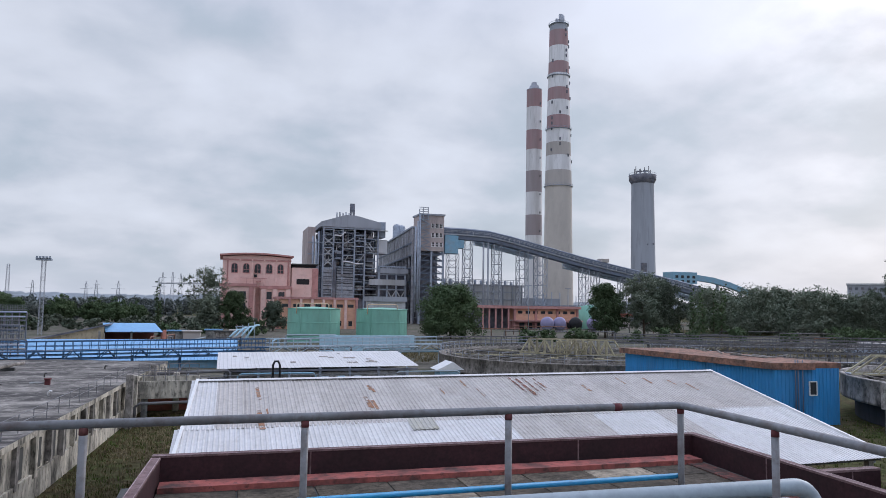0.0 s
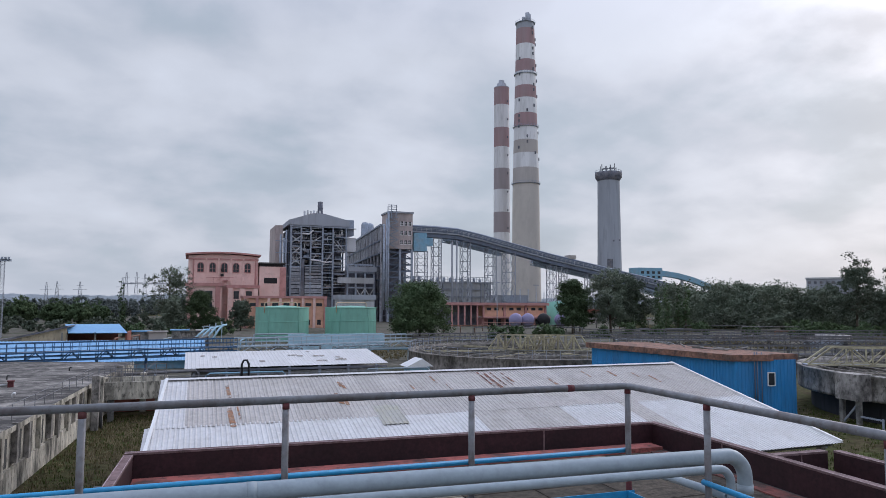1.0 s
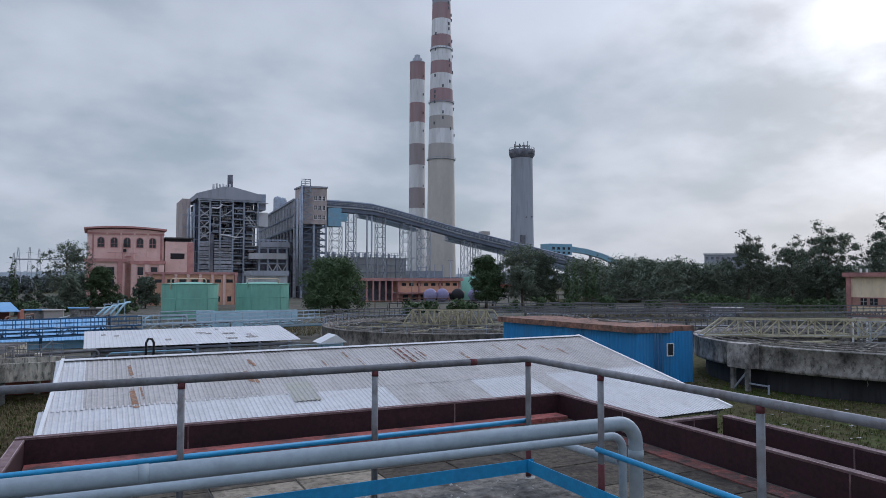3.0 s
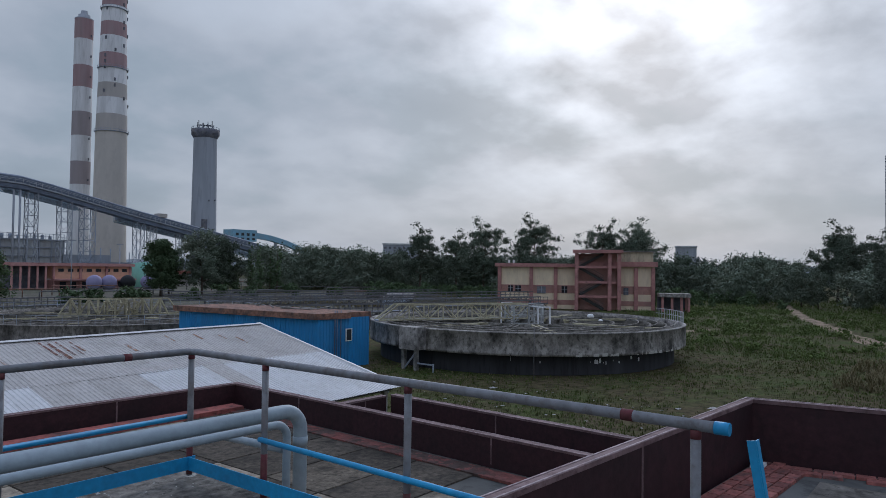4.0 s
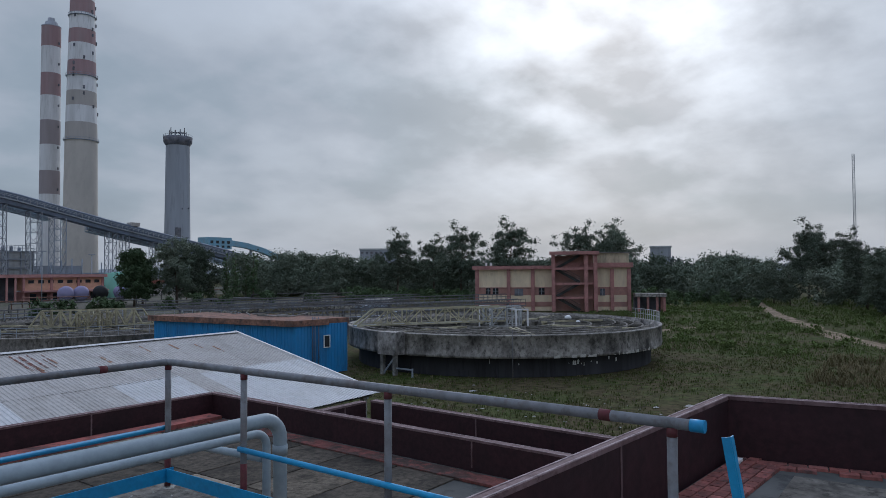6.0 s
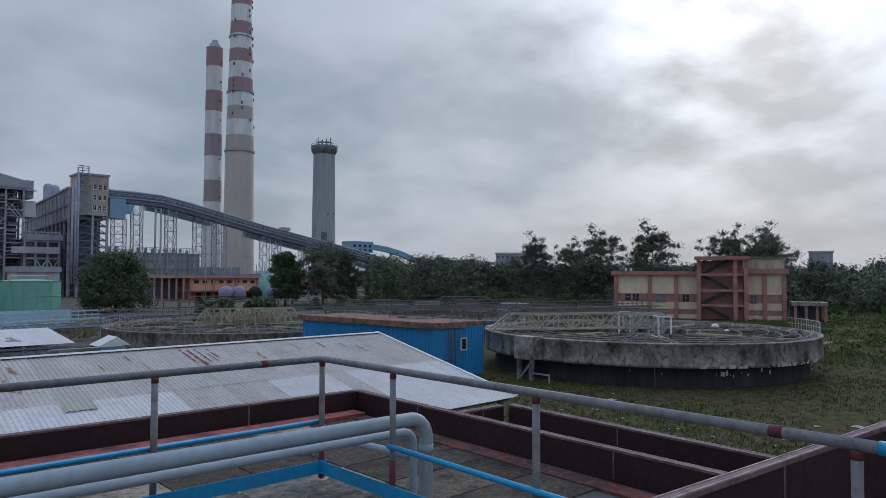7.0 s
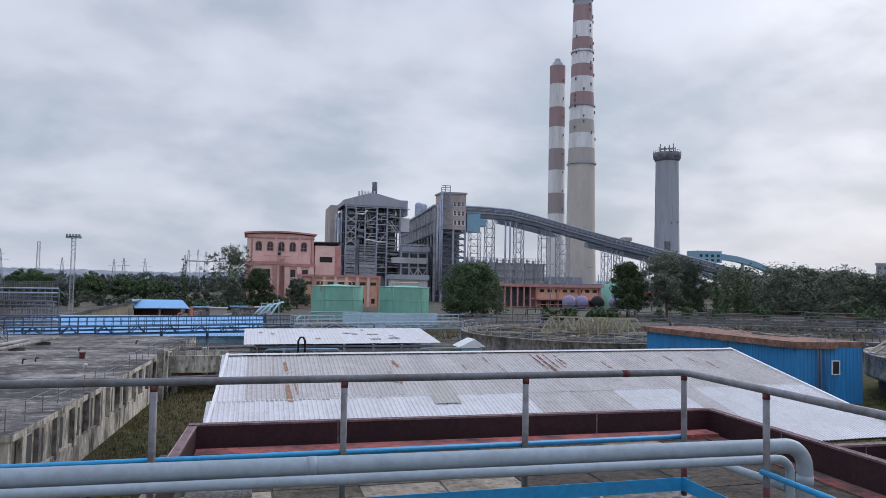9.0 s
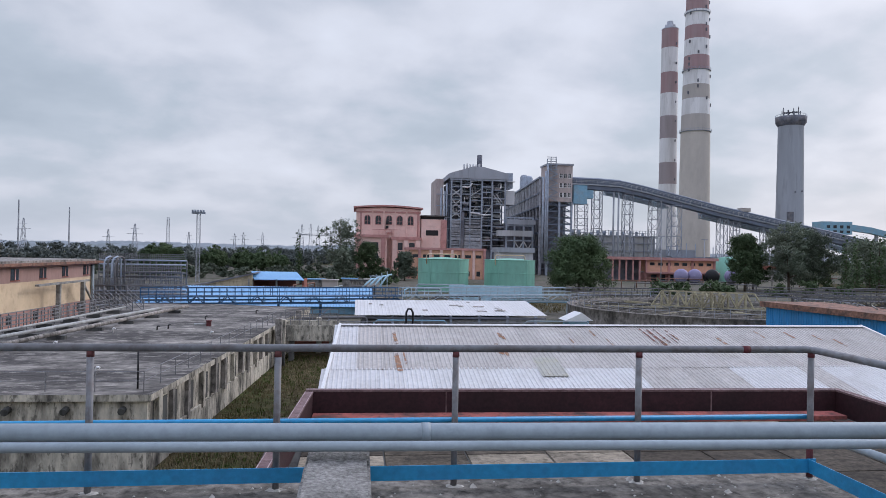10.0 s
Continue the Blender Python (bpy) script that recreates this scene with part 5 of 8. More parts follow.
    for i in range(8):
        x = 15.5 + i * 3.55
        part("pilaster", Box(x, 225.3, 0, x + 0.8, 226, 9.4), PINK_DARK if i in (0, 1, 7) else PINK, low)
    windows(low, 16.4, 40.6, 7, 226, 6.9, 7.9, 1.9)
    windows(low, 16.4, 40.6, 7, 226, 1.0, 2.6, 1.2)


make_pink()


# ---- boiler house ----
def make_boiler():
    ob = thing("boiler_house", "tall open steel boiler house with shallow grey roof and stub stack", "power station", (50, 312, 0))
    y0, y1 = 300.0, 330.0
    xs = [39.2, 43.4, 47.5, 52.6, 57.1, 62.9]
    for x in xs:
        part("column", Box(x - 0.32, y0 - 0.4, 0, x + 0.32, y0 + 0.4, 41), PLANT_STEEL, ob)
        part("column", Box(x - 0.3, y0 + 7, 0, x + 0.3, y0 + 7.6, 41), CONV, ob)
    rnd = random.Random(8)
    # each bay has floors at levels of its own
    for b, (xa, xb) in enumerate(zip(xs, xs[1:])):
        z = 23.0 if b < 3 else 11.0
        z += rnd.uniform(0, 1.2)
        while z < 40:
            w = rnd.uniform(0.16, 0.34)
            part("floor_beam", Box(xa + 0.32, y0 - 0.25, z - w, xb - 0.32, y0 + 0.25, z + w * 0.5), PLANT_STEEL, ob)
            if rnd.random() < 0.6:
                part("floor", Box(xa, y0 + 0.5, z - 0.12, xb, y0 + 4.5, z + 0.08), PLANT_STEEL, ob)
            if rnd.random() < 0.55:
                part("handrail", Rod((xa, y0 - 0.42, z + 1.1), (xb, y0 - 0.42, z + 1.1), 0.07, 5), PLANT_CLAD, ob)
            z += rnd.uniform(2.3, 4.3)
    part("eave_beam", Box(38.6, y0 - 0.6, 40.2, 63.6, y0 + 0.4, 41.0), PLANT_STEEL, ob)
    for xa, za, xb, zb in ((39.2, 36.5, 43.4, 33.2), (43.4, 36.5, 39.2, 33.2), (39.2, 32.0, 43.4, 28.0), (43.4, 32.0, 39.2, 28.0), (39.2, 24.0, 43.4, 27.6), (39.2, 27.6, 43.4, 24.0),
                           (57.4, 34.6, 61.6, 29.4), (58.8, 34.6, 62.9, 29.4), (52.6, 23.8, 57.1, 29.8), (47.5, 33.5, 52.6, 36.8), (47.5, 24.5, 50.0, 29.0)):
        part("brace", beam(bmesh.new(), (xa, y0 - 0.1, za), (xb, y0 - 0.1, zb), 0.34), PLANT_CLAD, ob)
    # solid dark block whose colour stands for the shade deep inside the frame
    part("inner_mass", Box(39.4, y0 + 7.8, 0, 62.4, y1, 40), PLANT_DARK, ob, "dark block painting the shaded depth behind the frame")
    # ducts, drums and bent pipes between the floors
    for i in range(60):
        b = rnd.randrange(5)
        xa, xb = xs[b] + 0.4, xs[b + 1] - 0.4
        x, z = rnd.uniform(xa, xb - 1.2), rnd.uniform(24 if b < 3 else 12, 38.5)
        w, h = min(rnd.uniform(0.8, 3.6), xb - x), rnd.uniform(0.35, 1.5)
        d = rnd.uniform(1, 6.4)
        part("duct", Box(x, y0 + d, z, x + w, y0 + d + 1.3, z + h), rnd.choice((PLANT_CLAD, PLANT_STEEL, LOUVRE, LOUVRE, CONV, HEAD_PINK)), ob)
    for i in range(34):
        b = rnd.randrange(5)
        xa, xb = xs[b] + 0.4, xs[b + 1] - 0.4
        x, z, y = rnd.uniform(xa, xb), rnd.uniform(24, 36), y0 + rnd.uniform(0.6, 5.5)
        r, hgt = rnd.uniform(0.1, 0.24), rnd.uniform(1.5, 5)
        pts = [(x, y, z), (x, y, z + hgt), (x + 0.25, y, z + hgt + 0.3), (x + rnd.uniform(0.8, 2.6), y, z + hgt + 0.35)]
        part("pipe", sweep(bmesh.new(), pts, r, 6), rnd.choice((PLANT_CLAD, STACK_WHITE, LOUVRE, PLANT_STEEL)), ob)
    part("white_main", sweep(bmesh.new(), [(43.8, y0 - 0.3, 37.4), (46.4, y0 - 0.3, 37.2), (47.3, y0 - 0.3, 37.6), (47.9, y0 - 0.3, 38.6), (48.6, y0 - 0.3, 38.8)], 0.34, 8), STACK_WHITE, ob, "bent white lagged main")
    part("white_main", sweep(bmesh.new(), [(47.6, y0 - 0.3, 26.2), (50.5, y0 - 0.3, 26.0), (52.4, y0 - 0.3, 25.6), (54.0, y0 - 0.3, 25.3), (56.6, y0 - 0.3, 25.5)], 0.3, 8), STACK_WHITE, ob, "bent white lagged main")
    # louvred lower storeys
    z = 10.6
    while z < 22.6:
        h = rnd.uniform(0.7, 1.7)
        for xa, xb in ((39.4, 43.2), (45.2, 52.4)):
            part("louvre", Box(xa, y0 - 0.2 - rnd.uniform(0, 0.5), z, xb, y0 + 1.5, z + h * rnd.uniform(0.6, 0.9)), LOUVRE, ob)
        z += h
    part("dark_shaft", Box(43.5, y0 - 0.6, 10, 44.9, y0 + 2, 26.5), PLANT_DARK, ob, "dark lift shaft in the frame")
    part("lower_wall", Box(37.6, y0 + 1, 0, 62.6, y0 + 1.6, 10.3), PLANT_DARK, ob)
    bm = bmesh.new()
    extrude_poly(bm, [(38.0, 41.0), (64.0, 41.0), (64.0, 43.6), (53, 46.2), (48.5, 46.3), (38.0, 43.0)], y0 - 0.9, y1)
    part("roof", bm, STACK_DIM, ob, "grey sheet roof gable")
    part("stub_stack", Rod((53.0, 310, 45), (53.0, 310, 52.8), 1.15, 14), PLANT_DARK, ob, "short dark stack")
    for i in range(6):
        x = 45.5 + i * 1.35
        part("roof_vent", Rod((x, 306, 44.5), (x, 306, 48.0 + 0.3 * (i % 2)), 0.42, 8), PLANT_CLAD, ob)
    part("side_block", Box(33.2, 306, 22, 36.4, 328, 41.2), HEAD_PINK, ob, "plain grey-brown side block")
    for sx, zt in ((35.2, 37.0), (36.6, 35.5), (37.6, 39.0)):
        part("side_pipe", Rod((sx, 303, 10), (sx, 303, zt), 0.42, 8), PLANT_STEEL, ob)
    for z in (14, 19, 24, 29, 34):
        part("side_beam", Box(33.0, 302.6, z, 39.0, 303.2, z + 0.35), PLANT_STEEL, ob)
    part("hopper", Box(63.9, 302, 37.5, 66.6, 312, 44.3), PLANT_STEEL, ob)
    part("hopper_deck", Box(63.6, 300.5, 40.2, 67.4, 302, 40.5), PLANT_CLAD, ob)
    part("hopper_low", Box(63.6, 304, 30.5, 68.0, 314, 36.6), STACK_WHITE, ob, "pale sheeted hopper")
    for vx, vt in ((90.6, 51.5), (93.4, 51.0)):
        part("vessel", lathe(bmesh.new(), [(2.2, 30), (2.2, vt), (1.6, vt + 1.2), (0.01, vt + 1.7)], 18, (vx, 382, 0)), PLANT_STEEL, ob, "upright grey dome-topped vessel")
    # lower bay to the right
    bay = thing("turbine_bay", "lower steel-framed bay with ducts and cladding", "power station", (69, 298, 0))
    for x in (62.9, 66.5, 70.5, 74.5):
        part("column", Box(x - 0.35, 296, 0, x + 0.35, 296.7, 24.5), PLANT_STEEL, bay)
    for z in (10.8, 14.5, 17.8, 21, 24.4):
        part("beam", Box(62.6, 296.1, z - 0.3, 75, 296.6, z + 0.3), PLANT_STEEL, bay)
    part("cladding", Box(58.5, 295.2, 16.3, 74.4, 296, 18.8), PLANT_CLAD, bay)
    part("cladding", Box(63, 295.4, 21.4, 75.5, 296, 23.6), STACK_DIM, bay)
    bm = bmesh.new()
    for i in range(4):
        x = 66.5 + i * 2
        beam(bm, (x, 296, 11 if i % 2 else 14.3), (x + 2, 296, 14.3 if i % 2 else 11), 0.4)
    part("bracing", bm, PLANT_CLAD, bay)
    # dark colour gives the bay its inner shade
    part("inner_mass", Box(62.5, 299, 0, 76, 325, 22), PLANT_DARK, bay, "dark block painting the bay's shaded depth")
    # long bunker bay running back
    bun = thing("bunker_bay", "long grey clad bunker bay running back from the tower", "power station", (81, 340, 0))
    ax, ay, bx, by = 76.4, 292.0, 86.5, 408.0
    bm = bmesh.new()
    wall_line(bm, (ax, ay), (bx, by), 12, 29.5, 41.2, -1)
    part("cladding", bm, LOUVRE, bun)
    bm = bmesh.new()
    wall_line(bm, (ax - 0.6, ay - 0.3), (bx - 0.6, by), 13, 41.2, 42.0, -1)
    part("roof", bm, PLANT_STEEL, bun)
    for i in range(14):
        f = i / 13
        x, y = ax + (bx - ax) * f, ay + (by - ay) * f
        part("column", Box(x - 0.25, y - 0.5, 0, x + 0.4, y + 0.5, 41), LOUVRE, bun)
    for z in (12, 18, 24, 29.5, 35):
        bm = bmesh.new()
        beam(bm, (ax - 0.1, ay, z), (bx - 0.1, by, z), 0.6)
        part("rail_beam", bm, CONV, bun)
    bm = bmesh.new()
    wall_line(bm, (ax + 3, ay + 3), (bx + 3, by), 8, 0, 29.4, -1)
    # dark filling painted as the shade between the bunker columns
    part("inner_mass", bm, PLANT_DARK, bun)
    # tower with stairs at its head
    tow = thing("transfer_tower", "concrete transfer tower on a braced steel frame above the conveyor", "tower", (83, 290, 0))
    part("head_house", Box(77.8, 285, 31.0, 88.4, 296, 46.2), HEAD_PINK, tow, "stained pinkish-grey head house")
    part("roof", Box(77.4, 284.5, 46.2, 88.8, 296.5, 46.9), STACK_DIM, tow)
    for z in (33.0, 37.0, 41.0):
        windows(tow, 82.6, 88.0, 3, 285, z, z + 1.7, 1.1, BLACK, False, STACK_WHITE)
    for k in (-1, 1):
        for x in (77.9, 83.0, 88.3):
            yy = 290.5 + k * 5
            part("leg", Box(x - 0.4, yy - 0.4, 0, x + 0.4, yy + 0.4, 31), PLANT_STEEL, tow)
    bm = bmesh.new()
    for i in range(11):
        z = 2.5 + i * 2.7
        beam(bm, (77.9, 285.4, z), (88.3, 285.4, z), 0.4)
        beam(bm, (77.9, 285.3, z), (83, 285.3, z + 2.7), 0.28)
        beam(bm, (88.3, 285.3, z), (83, 285.3, z + 2.7), 0.28)
        box(bm, 78.4, 286, z + 0.4, 88, 290, z + 0.6)
    part("bracing", bm, CONV, tow)
    for i in range(0, 11, 2):
        part("back_beam", Box(77.9, 295.4, 2.3 + i * 2.7, 88.3, 295.8, 2.7 + i * 2.7), PLANT_STEEL, tow)
    bm = bmesh.new()
    for i in range(8):
        z = 31 + i * 1.9
        beam(bm, (78.0 if i % 2 else 81.8, 284.4, z), (81.8 if i % 2 else 78.0, 284.4, z + 1.9), 0.35)
        beam(bm, (77.8, 284.4, z + 1.9), (82, 284.4, z + 1.9), 0.25)
    part("stairs", bm, PLANT_STEEL, tow)
    for x, zt in ((75.6, 41.0), (76.7, 43.5), (77.5, 46.6)):
        part("riser", Rod((x, 284, 5), (x, 284, zt), 0.42, 10), PLANT_STEEL, tow, "tall grey riser pipe")
    bm = bmesh.new()
    for x in (77.2, 78.8, 81.0):
        beam(bm, (x, 284.2, 44), (x, 284.2, 49.6 if x > 78 else 48.6), 0.3)
    for z in (47.6, 48.6, 49.4):
        beam(bm, (77.2, 284.2, z), (81.0, 284.2, z), 0.24)
    part("head_frame", bm, PLANT_STEEL, tow, "open steel frame on the tower's head")
    part("blue_box", Box(89.6, 287, 30.5, 95.6, 293, 38.3), PALE_BLUE, tow, "pale blue enclosed gallery")
    part("blue_step", Box(95.6, 288, 33.0, 98.6, 292, 36.5), PALE_BLUE, tow)
    bm = bmesh.new()
    lattice_tower(bm, 94, 290, 0, 30.5, 4.5, 10, 0.22)
    part("trestle", bm, STACK_DIM, tow)


make_boiler()


# ---- coal conveyor ----
def make_conveyor():
    ob = thing("conveyor", "long enclosed coal conveyor gallery sloping down from the tower on trestles", "conveyor", (160, 290, 0))
    top = [(88.6, 41.4), (100, 41.3), (110.5, 40.8), (122, 38.7), (134.5, 35.9), (156.8, 31.0), (187.9, 25.1), (212.4, 20.5), (242.0, 14.0), (262, 8.2)]
    def gallery(pts, y0, y1, h, material, name):
        bm = bmesh.new()
        rows = []
        for x, z in pts:
            rows.append([bm.verts.new(p) for p in ((x, y0, z - h), (x, y0, z), (x, (y0 + y1) / 2, z + 0.7), (x, y1, z), (x, y1, z - h))])
        for a, b in zip(rows, rows[1:]):
            for k in range(5):
                j = (k + 1) % 5
                bm.faces.new((a[k], a[j], b[j], b[k]))
        bm.faces.new(rows[0])
        bm.faces.new(rows[-1][::-1])
        bmesh.ops.recalc_face_normals(bm, faces=bm.faces)
        return part(name, bm, material, ob)
    gallery(top, 288, 292.5, 2.1, CONV, "upper_gallery")
    gallery([(x, z - 2.3) for x, z in top], 287.6, 293, 0.5, STACK_DIM, "pale_sill")
    gallery([(x, z - 3.0) for x, z in top], 288, 292.5, 1.5, CONV, "lower_gallery")
    def open_truss(pts, h, bay, name):
        """A pale open truss gallery hung below the main one."""
        for y in (293.4, 296.2):
            bm = bmesh.new()
            for (xa, za), (xb, zb) in zip(pts, pts[1:]):
                beam(bm, (xa, y, za), (xb, y, zb), 0.42)
                beam(bm, (xa, y, za - h), (xb, y, zb - h), 0.5)
                k = max(1, round((xb - xa) / bay))
                for i in range(k):
                    f, g = i / k, (i + 1) / k
                    p, q = (xa + (xb - xa) * f, za + (zb - za) * f), (xa + (xb - xa) * g, za + (zb - za) * g)
                    beam(bm, (p[0], y, p[1] - h), (p[0], y, p[1]), 0.22)
                    beam(bm, (p[0], y, p[1] - (h if i % 2 else 0)), (q[0], y, q[1] - (0 if i % 2 else h)), 0.22)
            part(name, bm, GALV_BLUE, ob, "pale blue-grey open truss under the gallery")
        bm = bmesh.new()
        for (xa, za), (xb, zb) in zip(pts, pts[1:]):
            extrude_poly(bm, [(xa, za - h * 0.75), (xb, zb - h * 0.75), (xb, zb - h * 0.25), (xa, za - h * 0.25)], 294, 295.6)
        part("truss_belt", bm, PLANT_STEEL, ob)
    open_truss([(150, 28.9), (172.4, 24.6), (184, 22.4), (209, 17.3), (236, 10.6)], 2.5, 2.6, "lower_truss")
    open_truss([(106, 37.2), (112, 36.3), (122, 34.3), (134, 31.8)], 1.7, 2.2, "lower_truss")
    # handrail along the gallery's flank
    bm = bmesh.new()
    for (xa, za), (xb, zb) in zip(top, top[1:]):
        for dz in (-1.4, -0.85):
            beam(bm, (xa, 287.4, za + dz), (xb, 287.4, zb + dz), 0.1)
        k = max(1, round((xb - xa) / 2.4))
        for i in range(k):
            x, z = xa + (xb - xa) * i / k, za + (zb - za) * i / k
            beam(bm, (x, 287.4, z - 2.4), (x, 287.4, z - 0.85), 0.1)
    part("flank_rail", bm, PLANT_CLAD, ob, "thin pale handrail along the gallery")
    for x, w, k in ((101, 3.6, STACK_DIM), (114.7, 3.6, STACK_DIM), (127, 4.2, STACK_DIM), (136, 4.6, PLANT_STEEL), (158, 3.5, STACK_DIM), (164, 3, STACK_DIM), (178, 3, STACK_DIM), (186, 3, STACK_DIM), (206, 3, STACK_DIM), (226, 3, STACK_DIM)):
        z = next(za + (zb - za) * (x - xa) / (xb - xa) for (xa, za), (xb, zb) in zip(top, top[1:]) if xa <= x <= xb) - 4.6
        bm = bmesh.new()
        lattice_tower(bm, x, 290.2, 0, z, w, max(3, round(z / 4.2)), 0.25)
        part("trestle", bm, k, ob, "lattice steel trestle")
    for x in (108, 110.2):
        part("pipe_riser", Rod((x, 289, 0), (x, 289, 36), 0.4, 8), STACK_DIM, ob)
    part("roof_house", Box(166, 288, 29.2, 170, 292, 30.8), STACK_TAN, ob)
    far = thing("conveyor", "distant pale blue conveyor with a blue drive house", "conveyor", (340, 430, 0))
    part("drive_house", Box(304, 428, 26, 324.5, 440, 34.4), PALE_BLUE, far)
    windows(far, 305, 324, 4, 428, 30, 32, 2.4, GLASS_DARK)
    windows(far, 305, 324, 4, 428, 27, 28.6, 2.4, GLASS_DARK)
    bm = bmesh.new()
    pts = [(324, 33.0), (340, 31.2), (355, 28), (372, 22.5), (400, 12)]
    for (xa, za), (xb, zb) in zip(pts, pts[1:]):
        extrude_poly(bm, [(xa, za - 4), (xb, zb - 4), (xb, zb), (xa, za)], 430, 434)
    part("gallery", bm, PALE_BLUE, far)
    for x, z in ((306, 26), (322, 26), (345, 26), (365, 21)):
        part("trestle", Box(x - 0.6, 431, 0, x + 0.6, 433, z), STACK_DIM, far)


make_conveyor()


# ---- precipitator block, low orange workshop, drums, oil tanks ----
def make_yard():
    ob = thing("precipitator", "wide grey precipitator block with a railed top and pipes", "power station", (112, 305, 0))
    part("casing", Box(93, 300, 0, 131.5, 318, 17.8), PLANT_CLAD, ob)
    for i in range(9):
        x = 93.3 + i * 4.7
        part("stiffener", Box(x, 299.4, 0, x + 0.5, 300, 17.8), STACK_DIM, ob)
    for z in (11, 14.5, 17.6):
        part("ledge", Box(92.6, 299.2, z - 0.25, 132, 300, z + 0.25), STACK_DIM, ob)
    bm = bmesh.new()
    for i in range(28):
        x = 92.8 + i * 1.42
        beam(bm, (x, 299.4, 17.8), (x, 299.4, 20.0), 0.16)
    for z in (18.9, 20.0):
        beam(bm, (92.8, 299.4, z), (131.3, 299.4, z), 0.16)
    part("handrail", bm, PLANT_STEEL, ob)
    rnd = random.Random(2)
    for i in range(12):
        x = 95 + i * 3
        part("hopper_top", Rod((x, 305, 17.8), (x, 305, 19.2 + rnd.random()), 0.7, 8), PLANT_STEEL, ob)
    part("pipe_rack", Box(131.5, 302, 4, 152, 306, 12.0), STACK_DIM, ob)
    part("pipe_rack", Box(140, 300, 0, 175, 303, 9.0), PLANT_STEEL, ob)
    for i in range(12):
        x = 133 + i * 4.2
        part("post", Rod((x, 298, 0), (x, 298, 12 + 3 * rnd.random()), 0.22, 6), PLANT_STEEL, ob)
    ws = thing("workshop_building", "low orange workshop with red trim and a dark open ground floor", "building", (105, 236, 0))
    part("wall", Box(98, 231, 3.4, 123.4, 244, 7.4), ORANGE, ws)
    part("roof_edge", Box(85.6, 229.6, 7.4, 124, 245, 8.4), PINK_DARK, ws)
    part("canopy", Box(97.5, 228.5, 2.9, 124, 231, 3.4), PINK_DARK, ws)
    part("ground_floor", Box(98, 232, 0, 123, 244, 2.9), PINK_DARK, ws)
    # the bay behind the columns is a solid block, its shade painted dark
    part("open_bay", Box(86, 236, 0, 98, 244, 7.4), PLANT_DARK, ws, "dark block painting the open bay's shade")
    for i in range(6):
        part("column", Box(85.8 + i * 2.4, 229.9, 0, 86.3 + i * 2.4, 230.4, 7.4), PINK_DARK, ws)
    for x in (98.2, 106.5, 115, 123):
        part("pilaster", Box(x - 0.4, 230.6, 0, x + 0.4, 231, 7.4), PINK_DARK, ws)
    windows(ws, 99, 122.6, 8, 231, 5.6, 6.6, 1.7)
    windows(ws, 100, 122, 7, 232, 0.4, 2.4, 1.9)
    for i, (x, k, lab) in enumerate(((100.4, PURPLE, "lavender painted horizontal drum tank"), (104.9, PURPLE, "lavender painted horizontal drum tank"), (110.8, BLACK, "black horizontal drum tank"), (117.4, PURPLE, "lavender painted horizontal drum tank"))):
        e = thing("drum_tank", lab + " on saddles before the workshop", "tank", (x, 212, 0), "horizontal drum tanks")
        bm = bmesh.new()
        prof = [(0.01, -0.7), (1.2, -0.5), (1.85, -0.1), (2.2, 0.4), (2.2, 4.6), (1.9, 5.2), (0.01, 5.6)]
        lathe(bm, prof, 24)
        for v in bm.verts:
            v.co = Matrix.Rotation(radians(-27), 4, "Z") @ Matrix.Rotation(radians(-90), 4, "X") @ v.co
            v.co = Vector((v.co.x + x, v.co.y + 209, v.co.z + 2.7))
        bmesh.ops.recalc_face_normals(bm, faces=bm.faces)
        part("shell", bm, k, e)
        for dd in (1.0, 3.4):
            sx, sy = x + dd * 0.454, 209 + dd * 0.891
            part("saddle", Box(sx - 1.3, sy, 0, sx + 1.3, sy + 0.5, 1.1), CONC, e)
    for x, y, r, lab in ((18.6, 154, 5.6, "sea-green painted cylindrical oil tank with a pipe over its top"), (34.3, 157.5, 5.75, "sea-green painted cylindrical oil tank beside its twin")):
        e = thing("oil_tank", lab, "tank", (x, y, 0), "green oil tanks")
        part("shell", lathe(bmesh.new(), [(r, 0), (r, 1.15)], 48, (x, y, 0)), TANK_GREEN, e)
        part("shell", lathe(bmesh.new(), [(r, 1.15), (r, 4.1), (r, 7.0)], 64, (x, y, 0)), TANK_GREEN, e)
        for zz in (1.18, 4.1):
            part("hoop", lathe(bmesh.new(), [(r, zz), (r + 0.06, zz), (r + 0.06, zz + 0.12), (r, zz + 0.12)], 64, (x, y, 0)), TANK_GREEN, e)
        for a in (-2.2, -1.05):
            px, py = x + (r + 0.08) * math.cos(a), y + (r + 0.08) * math.sin(a)
            part("downpipe", Rod((px, py, 0), (px, py, 6.9), 0.05, 6), TANK_GREEN, e)
        part("roof", lathe(bmesh.new(), [(r, 7.0), (r * 0.5, 7.35), (0.01, 7.5)], 64, (x, y, 0)), TANK_GREEN, e)
        part("over_pipe", sweep(bmesh.new(), [(x - 4.2, y - 4.4, 6.0), (x - 4.2, y - 4.4, 7.9), (x - 3.9, y - 4.4, 8.15), (x + 2.2, y - 4.4, 8.15), (x + 2.5, y - 4.4, 7.9), (x + 2.5, y - 4.4, 7.1)], 0.11, 8), CREAM, e, "thin cream pipe over the top")
        part("rim_rail", lathe(bmesh.new(), [(r + 0.02, 7.0), (r + 0.12, 7.02), (r + 0.12, 7.12), (r + 0.02, 7.14)], 48, (x, y, 0)), TANK_GREEN, e)
